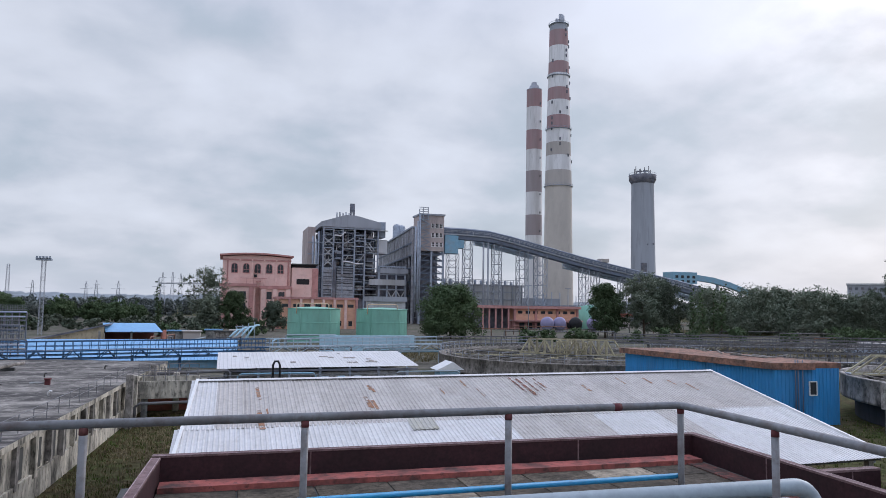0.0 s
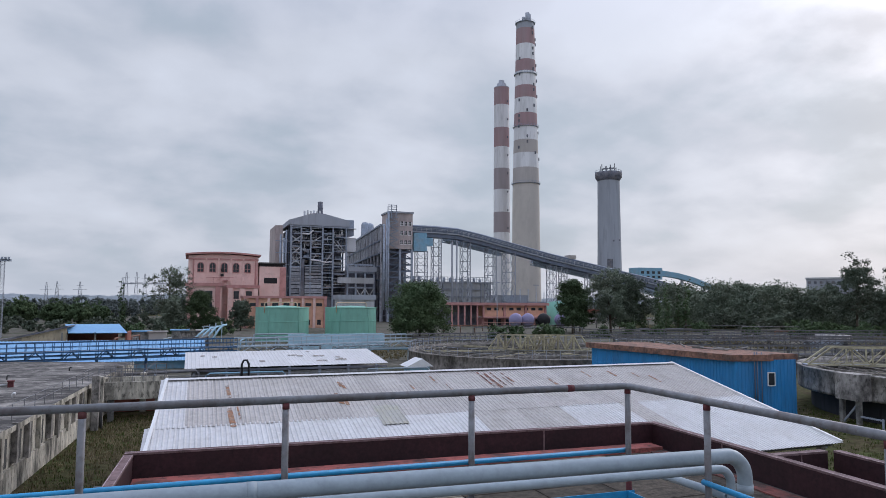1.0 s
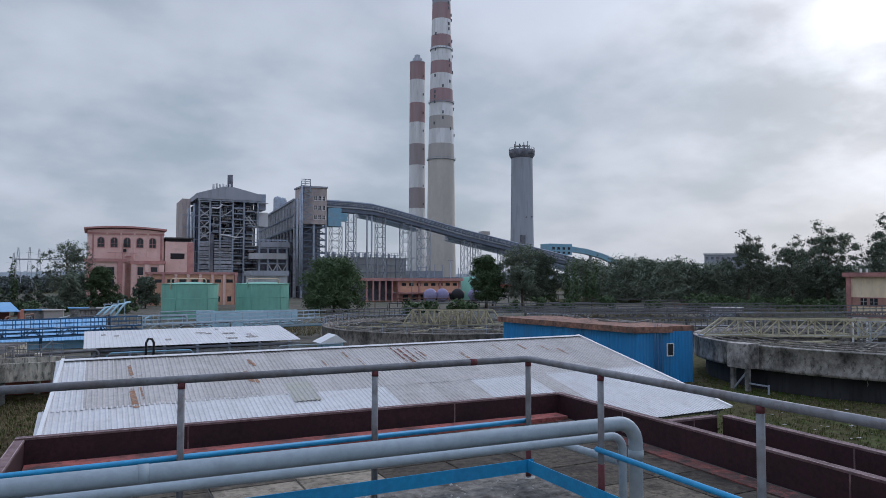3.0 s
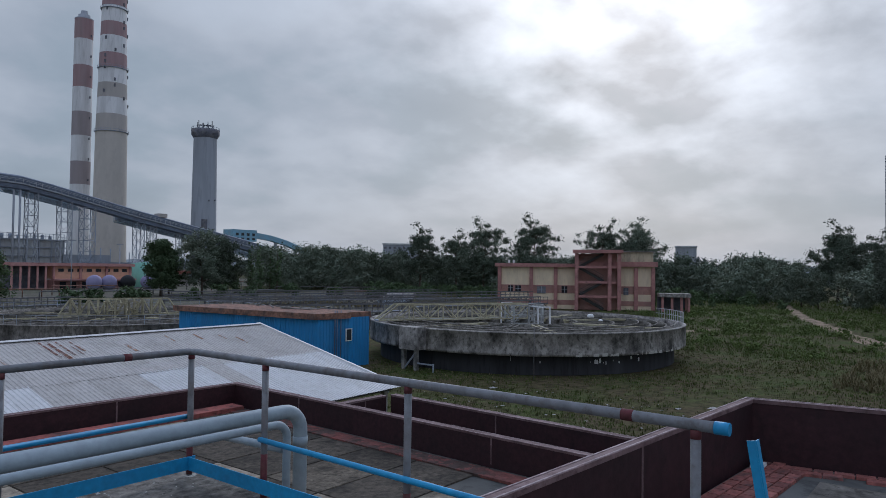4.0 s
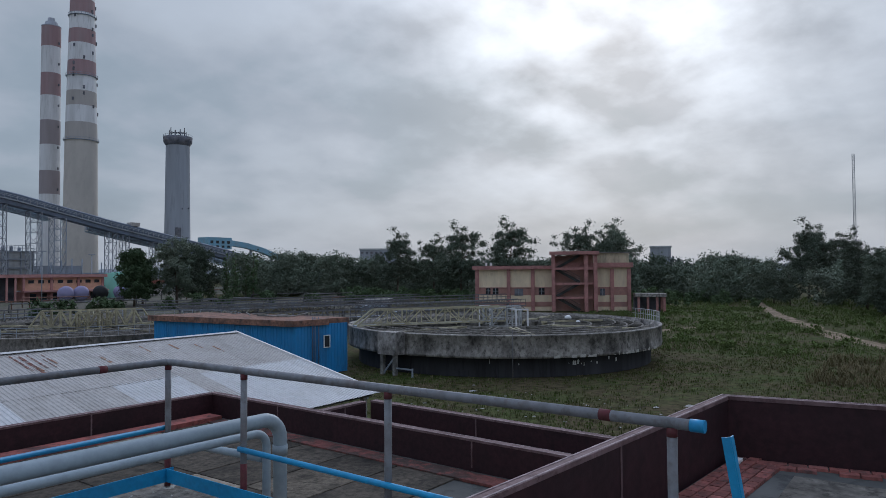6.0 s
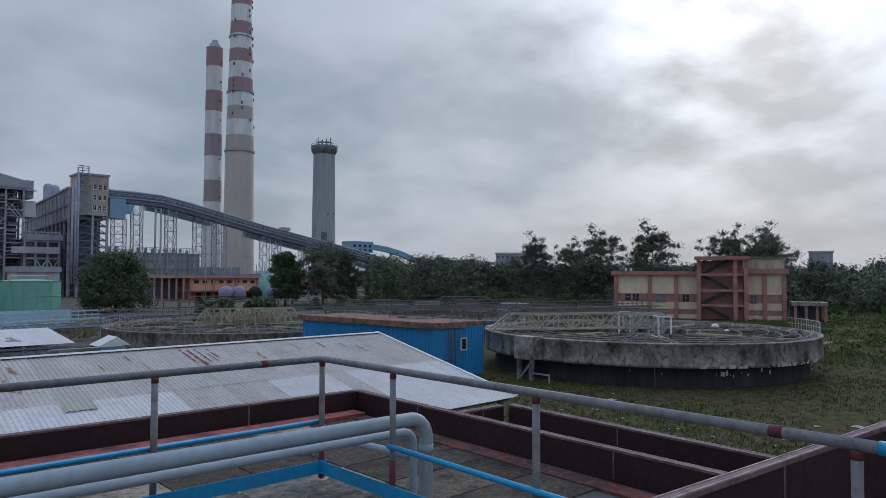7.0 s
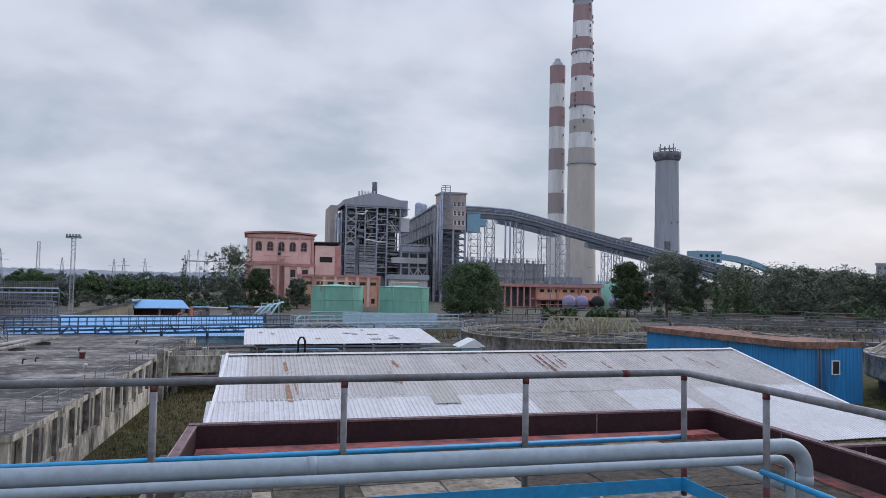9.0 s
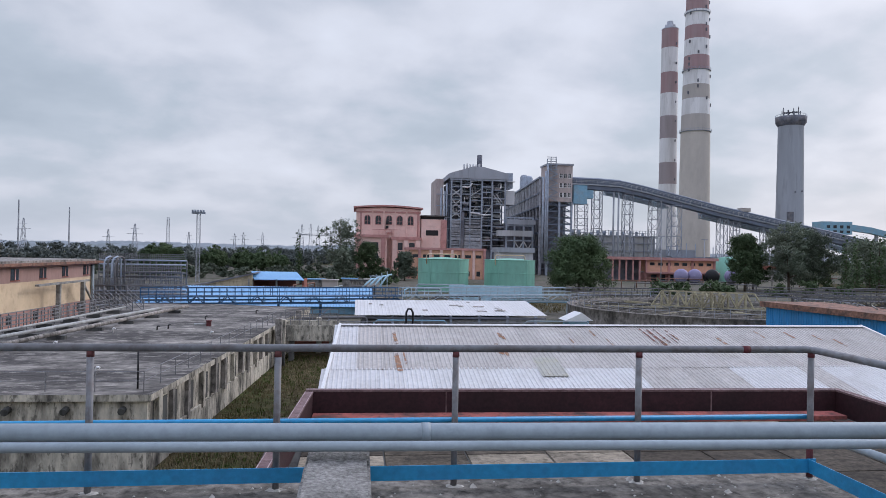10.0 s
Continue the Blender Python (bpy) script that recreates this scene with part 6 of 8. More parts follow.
    e = thing("cooler", "grey louvred cooler house behind the green tanks", "plant unit", (44, 200, 0))
    part("body", Box(40, 198, 0, 50, 206, 9.0), PLANT_CLAD, e)
    part("roof", Box(39.6, 197.5, 9.0, 50.4, 206.5, 10.4), STACK_DIM, e)
    e = thing("green_drum", "upright pale green drum tank behind the trees", "tank", (133, 240, 0))
    part("shell", lathe(bmesh.new(), [(4.2, 0), (4.2, 8.5), (0.01, 9.2)], 28, (133, 240, 0)), TANK_GREEN, e)
    e = thing("shelter", "low red-roofed shelter among the trees", "building", (146, 250, 0))
    part("wall", Box(138, 248, 0, 156, 256, 4.6), STACK_TAN, e)
    part("roof", Box(137, 247, 4.6, 157, 257, 6.0), TERRA, e)
    e = thing("pump_skid", "pale blue pump skid and pipes by the tanks", "pump", (4.5, 150, 0))
    for i in range(4):
        x = 2.2 + i * 1.15
        part("pipe_bend", sweep(bmesh.new(), [(x - 1.5, 145, 0.9), (x - 0.2, 146, 2.1 + 0.25 * i), (x + 0.5, 146.6, 2.7 + 0.3 * i), (x + 1.2, 147, 2.75 + 0.3 * i)], 0.2, 8), LIGHT_BLUE, e)
        part("post", Box(x + 0.2, 147.4, 0, x + 0.4, 147.6, 3.4 + 0.3 * i), GALV_BLUE, e)
    part("frame_beam", Box(2.2, 147.4, 3.2, 6.3, 147.6, 3.4), GALV_BLUE, e)
    for x, lab, k in ((4.2, "white parked car by the office building", WHITE), (8.6, "dark parked car by the office building", BLACK)):
        e = thing("car", lab, "car", (x, 205, 0), "parked cars")
        bm = bmesh.new()
        extrude_poly(bm, [(x - 2, 0.35), (x + 2, 0.35), (x + 2, 0.85), (x + 1.3, 0.95), (x + 0.7, 1.45), (x - 0.9, 1.45), (x - 1.6, 0.95), (x - 2, 0.85)], 204.2, 205.8)
        part("body", bm, k, e)
        for wx in (-1.25, 1.25):
            part("wheel", Rod((x + wx, 204.1, 0.32), (x + wx, 204.4, 0.32), 0.32, 12), BLACK, e)


make_yard()


# ---- low white-roofed house, pipe bridge, walkways, blue sheds ----
def truss_walk(name, label, a, b, deck, rail, low, bays, blue=False, width=1.6, steel=None):
    k = WALK_BLUE if blue else steel or WALK_DARK
    a, b = Vector(a), Vector(b)
    e = thing(name, label, "walkway", (*a, deck))
    d = (b - a).normalized()
    nrm = Vector((-d.y, d.x))
    bm = bmesh.new()
    wall_line(bm, a, b, width, deck - 0.08, deck)
    part("deck", bm, PLANT_STEEL, e)
    for side in (0, 1):
        o = nrm * width * side
        bm = bmesh.new()
        L = (b - a).length
        for z, w in ((rail, 0.09), ((rail + deck) / 2, 0.07), (deck - 0.02, 0.16), (low, 0.16)) + (((low + deck) / 2, 0.1),) * blue:
            beam(bm, (*(a + o), z), (*(b + o), z), w)
        n = bays * 2
        for i in range(n + 1):
            p = a + o + d * L * i / n
            beam(bm, (*p, deck), (*p, rail), 0.06)
        for i in range(bays):
            p, q = a + o + d * L * i / bays, a + o + d * L * (i + 1) / bays
            m = (p + q) / 2
            if not blue or i % 2:
                beam(bm, (*p, low), (*m, deck), 0.09)
                beam(bm, (*m, deck), (*q, low), 0.09)
            beam(bm, (*p, low), (*p, deck), 0.09)
        part("side_frame", bm, k, e)
    for i in range(max(2, bays // 3) + 1):
        p = a + nrm * width / 2 + d * L * i / max(2, bays // 3)
        part("leg", Box(p.x - 0.15, p.y - 0.15, 0, p.x + 0.15, p.y + 0.15, low), k, e)
    return e


truss_walk("walkway", "blue painted steel pipe bridge with handrails", (-24.5, 82.5), (5.5, 90.2), 2.75, 3.75, 1.85, 18, True)
truss_walk("walkway", "grey steel truss walkway before the green tanks", (5.6, 90.25), (30, 96.7), 2.75, 3.75, 1.85, 7, steel=GALV_BLUE)
truss_walk("walkway", "long dark steel walkway between the clarifiers", (60, 90), (84, 81), 2.9, 3.95, 2.2, 14)
truss_walk("walkway", "long dark steel walkway beyond the far clarifier", (84, 81), (118, 69.5), 2.9, 3.95, 2.2, 16)
truss_walk("walkway", "dark steel walkway over the scrub", (74, 61.5), (98, 55), 2.9, 3.9, 2.3, 12)
truss_walk("walkway", "dark steel walkway leading to the far clarifier", (30, 96.7), (45, 97.5), 2.75, 3.75, 1.85, 9)
truss_walk("walkway", "low dark steel walkway behind the cabin", (59, 68), (78, 62), 2.3, 3.3, 1.8, 12)
truss_walk("walkway", "dark steel walkway beyond the works yard", (66, 112), (118, 92), 2.6, 3.6, 2.0, 24)


def make_white_house():
    e = thing("low_building", "low building with a patched white sheet roof and grey walls", "building", (8.5, 66, 0))
    x0, x1, ye, yr = -0.6, 16.6, 60.6, 69.0
    part("wall", Box(x0 + 0.8, ye + 0.8, 0, x1 - 0.8, 76, 2.4), CONC, e)
    n = 18
    w = (x1 - x0) / n
    me = rib_sheet(w * 1.02, math.hypot(yr - ye, 0.75), 3, 0.018)
    s = math.atan2(0.75, yr - ye)
    rnd = random.Random(6)
    for i in range(n):
        lay("roof_sheet", me, SHEET_NEW, Matrix.Translation((x0 + i * w + 0.25, ye + 0.05 * i, 2.85 + 0.008 * (i % 2))) @ Matrix.Rotation(s, 4, "X"), e)
    for i in range(n):
        lay("roof_sheet", me, SHEET_OLD, Matrix.Translation((x0 + (i + 1) * w + 0.25, 2 * yr - ye + 0.05 * i, 2.85)) @ Matrix.Rotation(math.pi, 4, "Z") @ Matrix.Rotation(s, 4, "X"), e)
    rr = random.Random(41)
    for i in range(11):
        x, d = rr.uniform(x0 + 0.8, x1 - 1.2), rr.uniform(1.0, 7.2)
        wx, wy = rr.uniform(0.3, 1.3), rr.uniform(0.25, 0.7)
        m = Matrix.Translation((x, ye + 0.05 * (x - x0) + d * math.cos(s), 2.905 + d * math.sin(s))) @ Matrix.Rotation(s, 4, "X")
        part("rust_patch", Box(-wx / 2, -wy / 2, 0, wx / 2, wy / 2, 0.004, m=m), SHEET_DIRT, e, "grey dirt stain on the roof sheets")
    for i in range(7):
        x = x0 + 1 + i * 2.55
        part("post", Box(x - 0.1, ye + 0.4, 0, x + 0.1, ye + 0.6, 2.8), PLANT_STEEL, e)
    # dark strip painted for the shade below the eave
    part("fascia", Box(x0 + 0.3, ye + 0.3, 2.55, x1, ye + 0.4, 2.72), PLANT_DARK, e)
    rnd = random.Random(9)
    for i in range(10):
        x = x0 + 1 + rnd.random() * 17
        y = ye - rnd.uniform(1.0, 4)
        z = rnd.uniform(0.8, 2.6)
        L = rnd.uniform(2, 6)
        t = thing("pipe", "grey process pipe before the low building", "pipe", (x, y, 0))
        part("pipe_run", sweep(bmesh.new(), [(x, y, 0), (x, y, z), (x + 0.3, y, z + 0.2), (x + L, y, z + 0.2), (x + L + 0.2, y, z), (x + L + 0.2, y, 0)], rnd.uniform(0.06, 0.14), 7), rnd.choice((PLANT_STEEL, STEEL_GREY, PALE_BLUE)), t)
    t = thing("goose_pipe", "black gooseneck vent pipe before the low building", "pipe", (4.2, 58.5, 0))
    part("neck", sweep(bmesh.new(), [(3.95, 58.5, 0), (3.95, 58.5, 3.3), (4.1, 58.5, 3.6), (4.35, 58.5, 3.6), (4.5, 58.5, 3.3), (4.5, 58.5, 1.5)], 0.09, 8), BLACK, t)
    t = thing("kiosk", "tiny white-roofed kiosk beside the clarifier", "kiosk", (20.6, 65, 0))
    part("wall", Box(19.7, 64.2, 0, 21.7, 66, 2.2), PALE_BLUE, t)
    bm = bmesh.new()
    extrude_poly(bm, [(19.3, 2.2), (22.0, 2.2), (20.9, 2.95)], 63.9, 66.3)
    part("roof", bm, WHITE, t)


make_white_house()


def make_pipe_yard():
    """Pumps, rails, low walls and pipes before and behind the low building."""
    r = random.Random(77)
    e = thing("low_wall", "low stained concrete wall before the low building", "wall", (8, 56, 0))
    part("wall", Box(-1.0, 55.8, 0, 19.5, 56.1, 1.5), CONC_WALL, e)
    part("cap", Box(-1.1, 55.7, 1.5, 19.6, 56.2, 1.62), CONC, e)
    e = thing("pump_set", "pale blue pump set with grey pipe bends", "pump", (8.8, 57.8, 0))
    for i in range(3):
        x = 7.6 + i * 1.3
        part("casing", Rod((x, 57.4, 0.9), (x, 58.2, 0.9), 0.42, 12), PALE_BLUE, e)
        part("motor", Rod((x, 58.2, 0.9), (x, 59.2, 0.9), 0.3, 10), STEEL_GREY, e)
        part("riser", sweep(bmesh.new(), [(x, 57.6, 0.9), (x, 57.6, 2.1), (x + 0.15, 57.5, 2.35), (x + 0.6, 57.0, 2.4)], 0.13, 8), PALE_BLUE if i % 2 else STEEL_GREY, e)
        part("plinth", Box(x - 0.5, 57.2, 0, x + 0.5, 59.4, 0.5), CONC, e)
    for k in range(3):
        y = 56.8 + k * 0.9
        e = thing("railing", "thin grey yard handrail before the low building", "railing", (9, y, 0))
        x0, x1 = r.uniform(-3, 2), r.uniform(13, 20)
        n = 12
        for i in range(n + 1):
            x = x0 + (x1 - x0) * i / n
            part("post", Rod((x, y, 0), (x, y, 1.9 + 0.3 * k), 0.035, 5), WALK_DARK if k % 2 else RAIL_GREY, e)
        for h in (1.0, 1.45, 1.9):
            part("rail", Rod((x0, y, h + 0.3 * k), (x1, y, h + 0.3 * k), 0.03, 5), WALK_DARK if k % 2 else RAIL_GREY, e)
    for i in range(26):
        x, y = r.uniform(-14, 30), r.uniform(100, 145)
        if 12 < x < 33 and y > 112:
            continue
        e = thing("pipe", "grey yard pipe on short stands", "pipe", (x, y, 0))
        L, z = r.uniform(3, 10), r.uniform(0.5, 2.4)
        a = r.choice((0, 0, 0.3, 1.4))
        c, s = math.cos(a), math.sin(a)
        part("pipe_run", sweep(bmesh.new(), [(x, y, 0), (x, y, z), (x + 0.2 * c, y + 0.2 * s, z + 0.15), (x + L * c, y + L * s, z + 0.15), (x + (L + 0.2) * c, y + (L + 0.2) * s, z), (x + (L + 0.2) * c, y + (L + 0.2) * s, 0)], r.uniform(0.1, 0.22), 7), r.choice((STEEL_GREY, WALK_DARK, PALE_BLUE, RUSTY_ROOF)), e)
    for i in range(16):
        x, y = r.uniform(62, 150), r.uniform(120, 205)
        e = thing("pipe", "dark pipe run across the plant yard", "pipe", (x, y, 0))
        L, z = r.uniform(6, 20), r.uniform(0.8, 3.2)
        part("pipe_run", sweep(bmesh.new(), [(x, y, 0), (x, y, z), (x + 0.3, y, z + 0.2), (x + L, y - L * 0.3, z + 0.2), (x + L + 0.3, y - L * 0.3, z), (x + L + 0.3, y - L * 0.3, 0)], r.uniform(0.08, 0.16), 7), r.choice((RUSTY_ROOF, WALK_DARK, WALK_DARK, CONC_DARK)), e)
    # stair rails and stacked sections by the basin's far corner
    e = thing("stair", "grey steel stair with handrails by the basin's corner", "stair", (-4, 60, 0))
    for side in (0, 0.9):
        part("stringer", Rod((-5.2, 59.4 + side, 0), (-2.4, 59.4 + side, 2.6), 0.06, 5), PLANT_STEEL, e)
        part("rail", Rod((-5.2, 59.4 + side, 1.0), (-2.4, 59.4 + side, 3.6), 0.03, 5), PLANT_STEEL, e)
    for i in range(9):
        part("tread", Box(-5.2 + i * 0.31, 59.4, i * 0.29, -4.95 + i * 0.31, 60.3, i * 0.29 + 0.04), PLANT_STEEL, e)
    for x, y, rr in ((68.0, 33.0, 0.35), (64.5, 30.2, 0.22)):
        e = thing("bag", "white filled bag lying on the clarifier's channel", "bag", (x, y, 2.8))
        bm = bmesh.new()
        bmesh.ops.create_icosphere(bm, subdivisions=2, radius=rr)
        for v in bm.verts:
            v.co = Vector((v.co.x * 1.3, v.co.y, v.co.z * 0.8)) * (1 + 0.12 * noise.noise(v.co * 4)) + Vector((x, y, 3.39 - 0.35 + rr))
        part("sack", bm, WHITE, e)


make_pipe_yard()


def make_left_side():
    # blue sheet roofs behind the pipe bridge
    for x0, x1, y0, y1, za, zb in ((-29, 2, 93, 109, 1.0, 2.75),):
        e = thing("blue_shed", "low shed with a light blue sheet roof behind the pipe bridge", "shed", ((x0 + x1) / 2, y0, 0))
        n = round((x1 - x0) / 1.2)
        me = rib_sheet((x1 - x0) / n * 1.01, math.hypot(y1 - y0, zb - za), 3, 0.05)
        for i in range(n):
            lay("roof_sheet", me, BLUE_ROOF if x0 < 0 else PALE_BLUE, Matrix.Translation((x0 + (x1 - x0) * i / n, y0, za)) @ Matrix.Rotation(math.atan2(zb - za, y1 - y0), 4, "X"), e)
        part("wall", Box(x0 + 0.4, y0 + 0.4, 0, x1 - 0.4, y1 - 0.3, za - 0.02), PALE_BLUE, e)
    e = thing("bund_wall", "pale blue sheeted bund wall before the green tanks", "wall", (22, 119, 0))
    part("wall", Box(15.4, 119, 0, 31.8, 119.4, 2.9), LIGHT_BLUE, e)
    # open shed with pitched blue roof
    e = thing("workshop_shed", "open workshop shed with a light blue roof and red end wall", "shed", (-15, 134, 0))
    bm = bmesh.new()
    v = ((-19.0, 131), (-10.0, 131), (-12.2, 141), (-21, 141))
    quad(bm, (*v[0], 2.9), (*v[1], 2.9), (*v[2], 4.1), (*v[3], 4.1))
    quad(bm, (*v[3], 4.0), (*v[2], 4.0), (*v[1], 2.8), (*v[0], 2.8))
    part("roof", bm, BLUE_ROOF, e)
    part("back_wall", Box(-20.5, 140.6, 0, -12.3, 141, 3.9), TERRA, e)
    part("end_wall", Box(-10.4, 132, 0, -10.1, 140.6, 2.9), TERRA, e)
    for x in (-20, -15):
        part("post", Box(x - 0.15, 131.3, 0, x + 0.15, 131.6, 3.0), CONC, e)
    e = thing("lean_to_shed", "cream gable wall of a lean-to with a dark sloping roof", "shed", (-27, 128, 0))
    bm = bmesh.new()
    extrude_poly(bm, [(-34, 0), (-19.4, 0), (-19.4, 3.75), (-28, 1.75), (-34, 0.6)], 131.8, 132.1)
    part("wall", bm, GRIMY_CREAM, e)
    bm = bmesh.new()
    extrude_poly(bm, [(-34.4, 0.62), (-28, 1.8), (-19.2, 3.82), (-19.2, 4.1), (-28, 2.08), (-34.4, 0.9)], 131.4, 141)
    bmesh.ops.recalc_face_normals(bm, faces=bm.faces)
    part("roof", bm, PLANT_DARK, e, "dark sloping sheet roof edge")
    for i, (x, y) in enumerate(((-6, 150), (-2, 158), (0, 149), (3, 156), (-9, 152))):
        e = thing("hut", "small flat-roofed hut in the yard", "hut", (x, y, 0))
        part("wall", Box(x - 1.6, y - 1, 0, x + 1.6, y + 1, 2.2), (STACK_TAN, CONC, TANK_BROWN)[i % 3], e)
        part("roof", Box(x - 1.9, y - 1.3, 2.2, x + 1.9, y + 1.3, 2.4), (SHEET_OLD, BLUE_ROOF, CONC_DARK)[i % 3], e)
    # cream and terracotta filter house
    e = thing("filter_house", "cream and terracotta painted filter house with small square windows", "building", (-40, 80, 0))
    X = -32.6
    def fbox(name, y0, y1, z0, z1, k, o=0.0, lab=""):
        return part(name, Box(-60, y0, z0, X + o, y1, z1), k, e, lab)
    fbox("base_band", 55, 91, 0, 1.9, PUMP_BAND)
    fbox("cream_band", 55, 91, 1.9, 4.7, CREAM, 0.0)
    fbox("upper_band", 55, 91, 4.7, 6.18, FADED_TERRA)
    fbox("red_line", 55, 91.2, 6.18, 6.3, PUMP_RED, 0.6)
    fbox("roof_slab", 54.5, 91.8, 6.3, 6.58, RUSTY_ROOF, 0.9, "stained projecting concrete roof edge")
    part("parapet", Box(-60, 55, 6.58, X + 0.3, 91, 6.8), TANK_BROWN, e)
    for y in (59, 65, 71, 77, 82.5, 88.5):
        w = part("window", Box(X - 0.3, y - 0.75, 4.95, X + 0.05, y + 0.75, 6.05), GLASS_DARK, e)
        part("frame", Box(X + 0.05, y - 0.85, 4.85, X + 0.12, y + 0.85, 4.95), TERRA, w)
        part("grille", Box(X + 0.05, y - 0.05, 5.0, X + 0.1, y + 0.05, 6.0), PINK_DARK, w)
    for y in (62, 70, 75.5, 80, 86.5):
        part("opening", Box(X - 0.3, y - 0.45, 0.8, X + 0.05, y + 0.45, 1.7), BLACK, e)
    part("door", Box(X - 0.1, 67.0, 0, X + 0.06, 68.4, 2.1), STACK_DIM, e, "grey steel door")
    bm = bmesh.new()
    for y in (77.5, 84.0):
        box(bm, X + 1.2, y - 0.2, 0, X + 1.6, y + 0.2, 4.3)
    box(bm, X + 1.2, 72.5, 4.3, X + 1.6, 85.5, 4.5)
    beam(bm, (X + 1.4, 84, 4.2), (X + 1.4, 88.5, 0.6), 0.2)
    part("pipe_frame", bm, CONC, e)
    part("downpipe", Rod((X + 0.2, 90.2, 0), (X + 0.2, 90.2, 6.3), 0.18, 8), STEEL_GREY, e)
    # pipe racks beyond
    rnd = random.Random(21)
    for (xa, ya), (xb, yb), zt in (((-33, 93), (-22.5, 96), 3.4), ((-34, 100), (-24.5, 101), 5.0), ((-36.5, 104), (-25, 106), 6.5), ((-35, 98), (-29, 99), 3.0)):
        e = thing("pipe_rack", "grey steel pipe rack with rails and stacked pipes", "pipe rack", (xa, ya, 0))
        a, b = Vector((xa, ya)), Vector((xb, yb))
        n = 14
        for i in range(n + 1):
            p = a + (b - a) * i / n
            part("post", Box(p.x - 0.07, p.y - 0.07, 0, p.x + 0.07, p.y + 0.07, zt), RAIL_GREY, e)
        for z in (zt, zt - 0.6, zt - 1.1, zt - 1.8, zt - 2.4):
            part("pipe_run", Rod((xa, ya - rnd.random() * 0.8, z), (xb, yb - rnd.random() * 0.8, z), rnd.uniform(0.06, 0.14), 8), rnd.choice((RAIL_GREY, WALK_DARK, PLANT_STEEL)), e)
        bm = bmesh.new()
        for i in range(3 * n):
            p = a + (b - a) * i / (3 * n)
            beam(bm, (*p, zt), (*p, zt + 0.9), 0.06)
        for h in (0.3, 0.6, 0.9):
            beam(bm, (xa, ya, zt + h), (xb, yb, zt + h), 0.06)
        part("handrail", bm, RAIL_GREY, e)
    for i in range(4):
        e = thing("header_pipe", "bent dark header pipe standing by the filter house", "pipe", (-32.4 + i * 0.46, 96, 0))
        x = -32.4 + i * 0.46
        part("pipe_run", sweep(bmesh.new(), [(x, 94, 0), (x, 94, 6.4 - 0.1 * i), (x + 0.15, 94.4, 6.9), (x + 0.3, 95.2, 7.1), (x + 0.4, 96, 6.9), (x + 0.4, 96.3, 6.0), (x + 0.4, 96.3, 2)], 0.12, 8), WALK_DARK if i % 2 else PLANT_STEEL, e)
    e = thing("walkway", "sloping handrailed pipe walkway along the basin's edge", "walkway", (-24, 60, 2.9))
    for off in (0.0, 1.1):
        bm = bmesh.new()
        a, b = Vector((-21.9 - off, 34)), Vector((-20.4 - off, 61.5))
        for i in range(31):
            p = a + (b - a) * i / 30
            beam(bm, (*p, 2.9), (*p, 3.95), 0.055)
        for h in (3.15, 3.4, 3.65, 3.95):
            beam(bm, (*a, h), (*b, h), 0.05)
        part("handrail", bm, RAIL_GREY, e)
    for k in range(4):
        bm = bmesh.new()
        s = Vector((-20.4 + k * 0.7, 60.5 + k * 0.7))
        for dz in (0.0, 0.35, 0.7):
            beam(bm, (*s, 2.9 + dz), (s.x - 1.7, s.y + 0.9, 4.1 + dz), 0.06)
        beam(bm, (*s, 2.9), (*s, 3.9), 0.07)
        beam(bm, (s.x - 1.7, s.y + 0.9, 2.9), (s.x - 1.7, s.y + 0.9, 5.0), 0.07)
        part("stair_rail", bm, RAIL_GREY, e)


make_left_side()


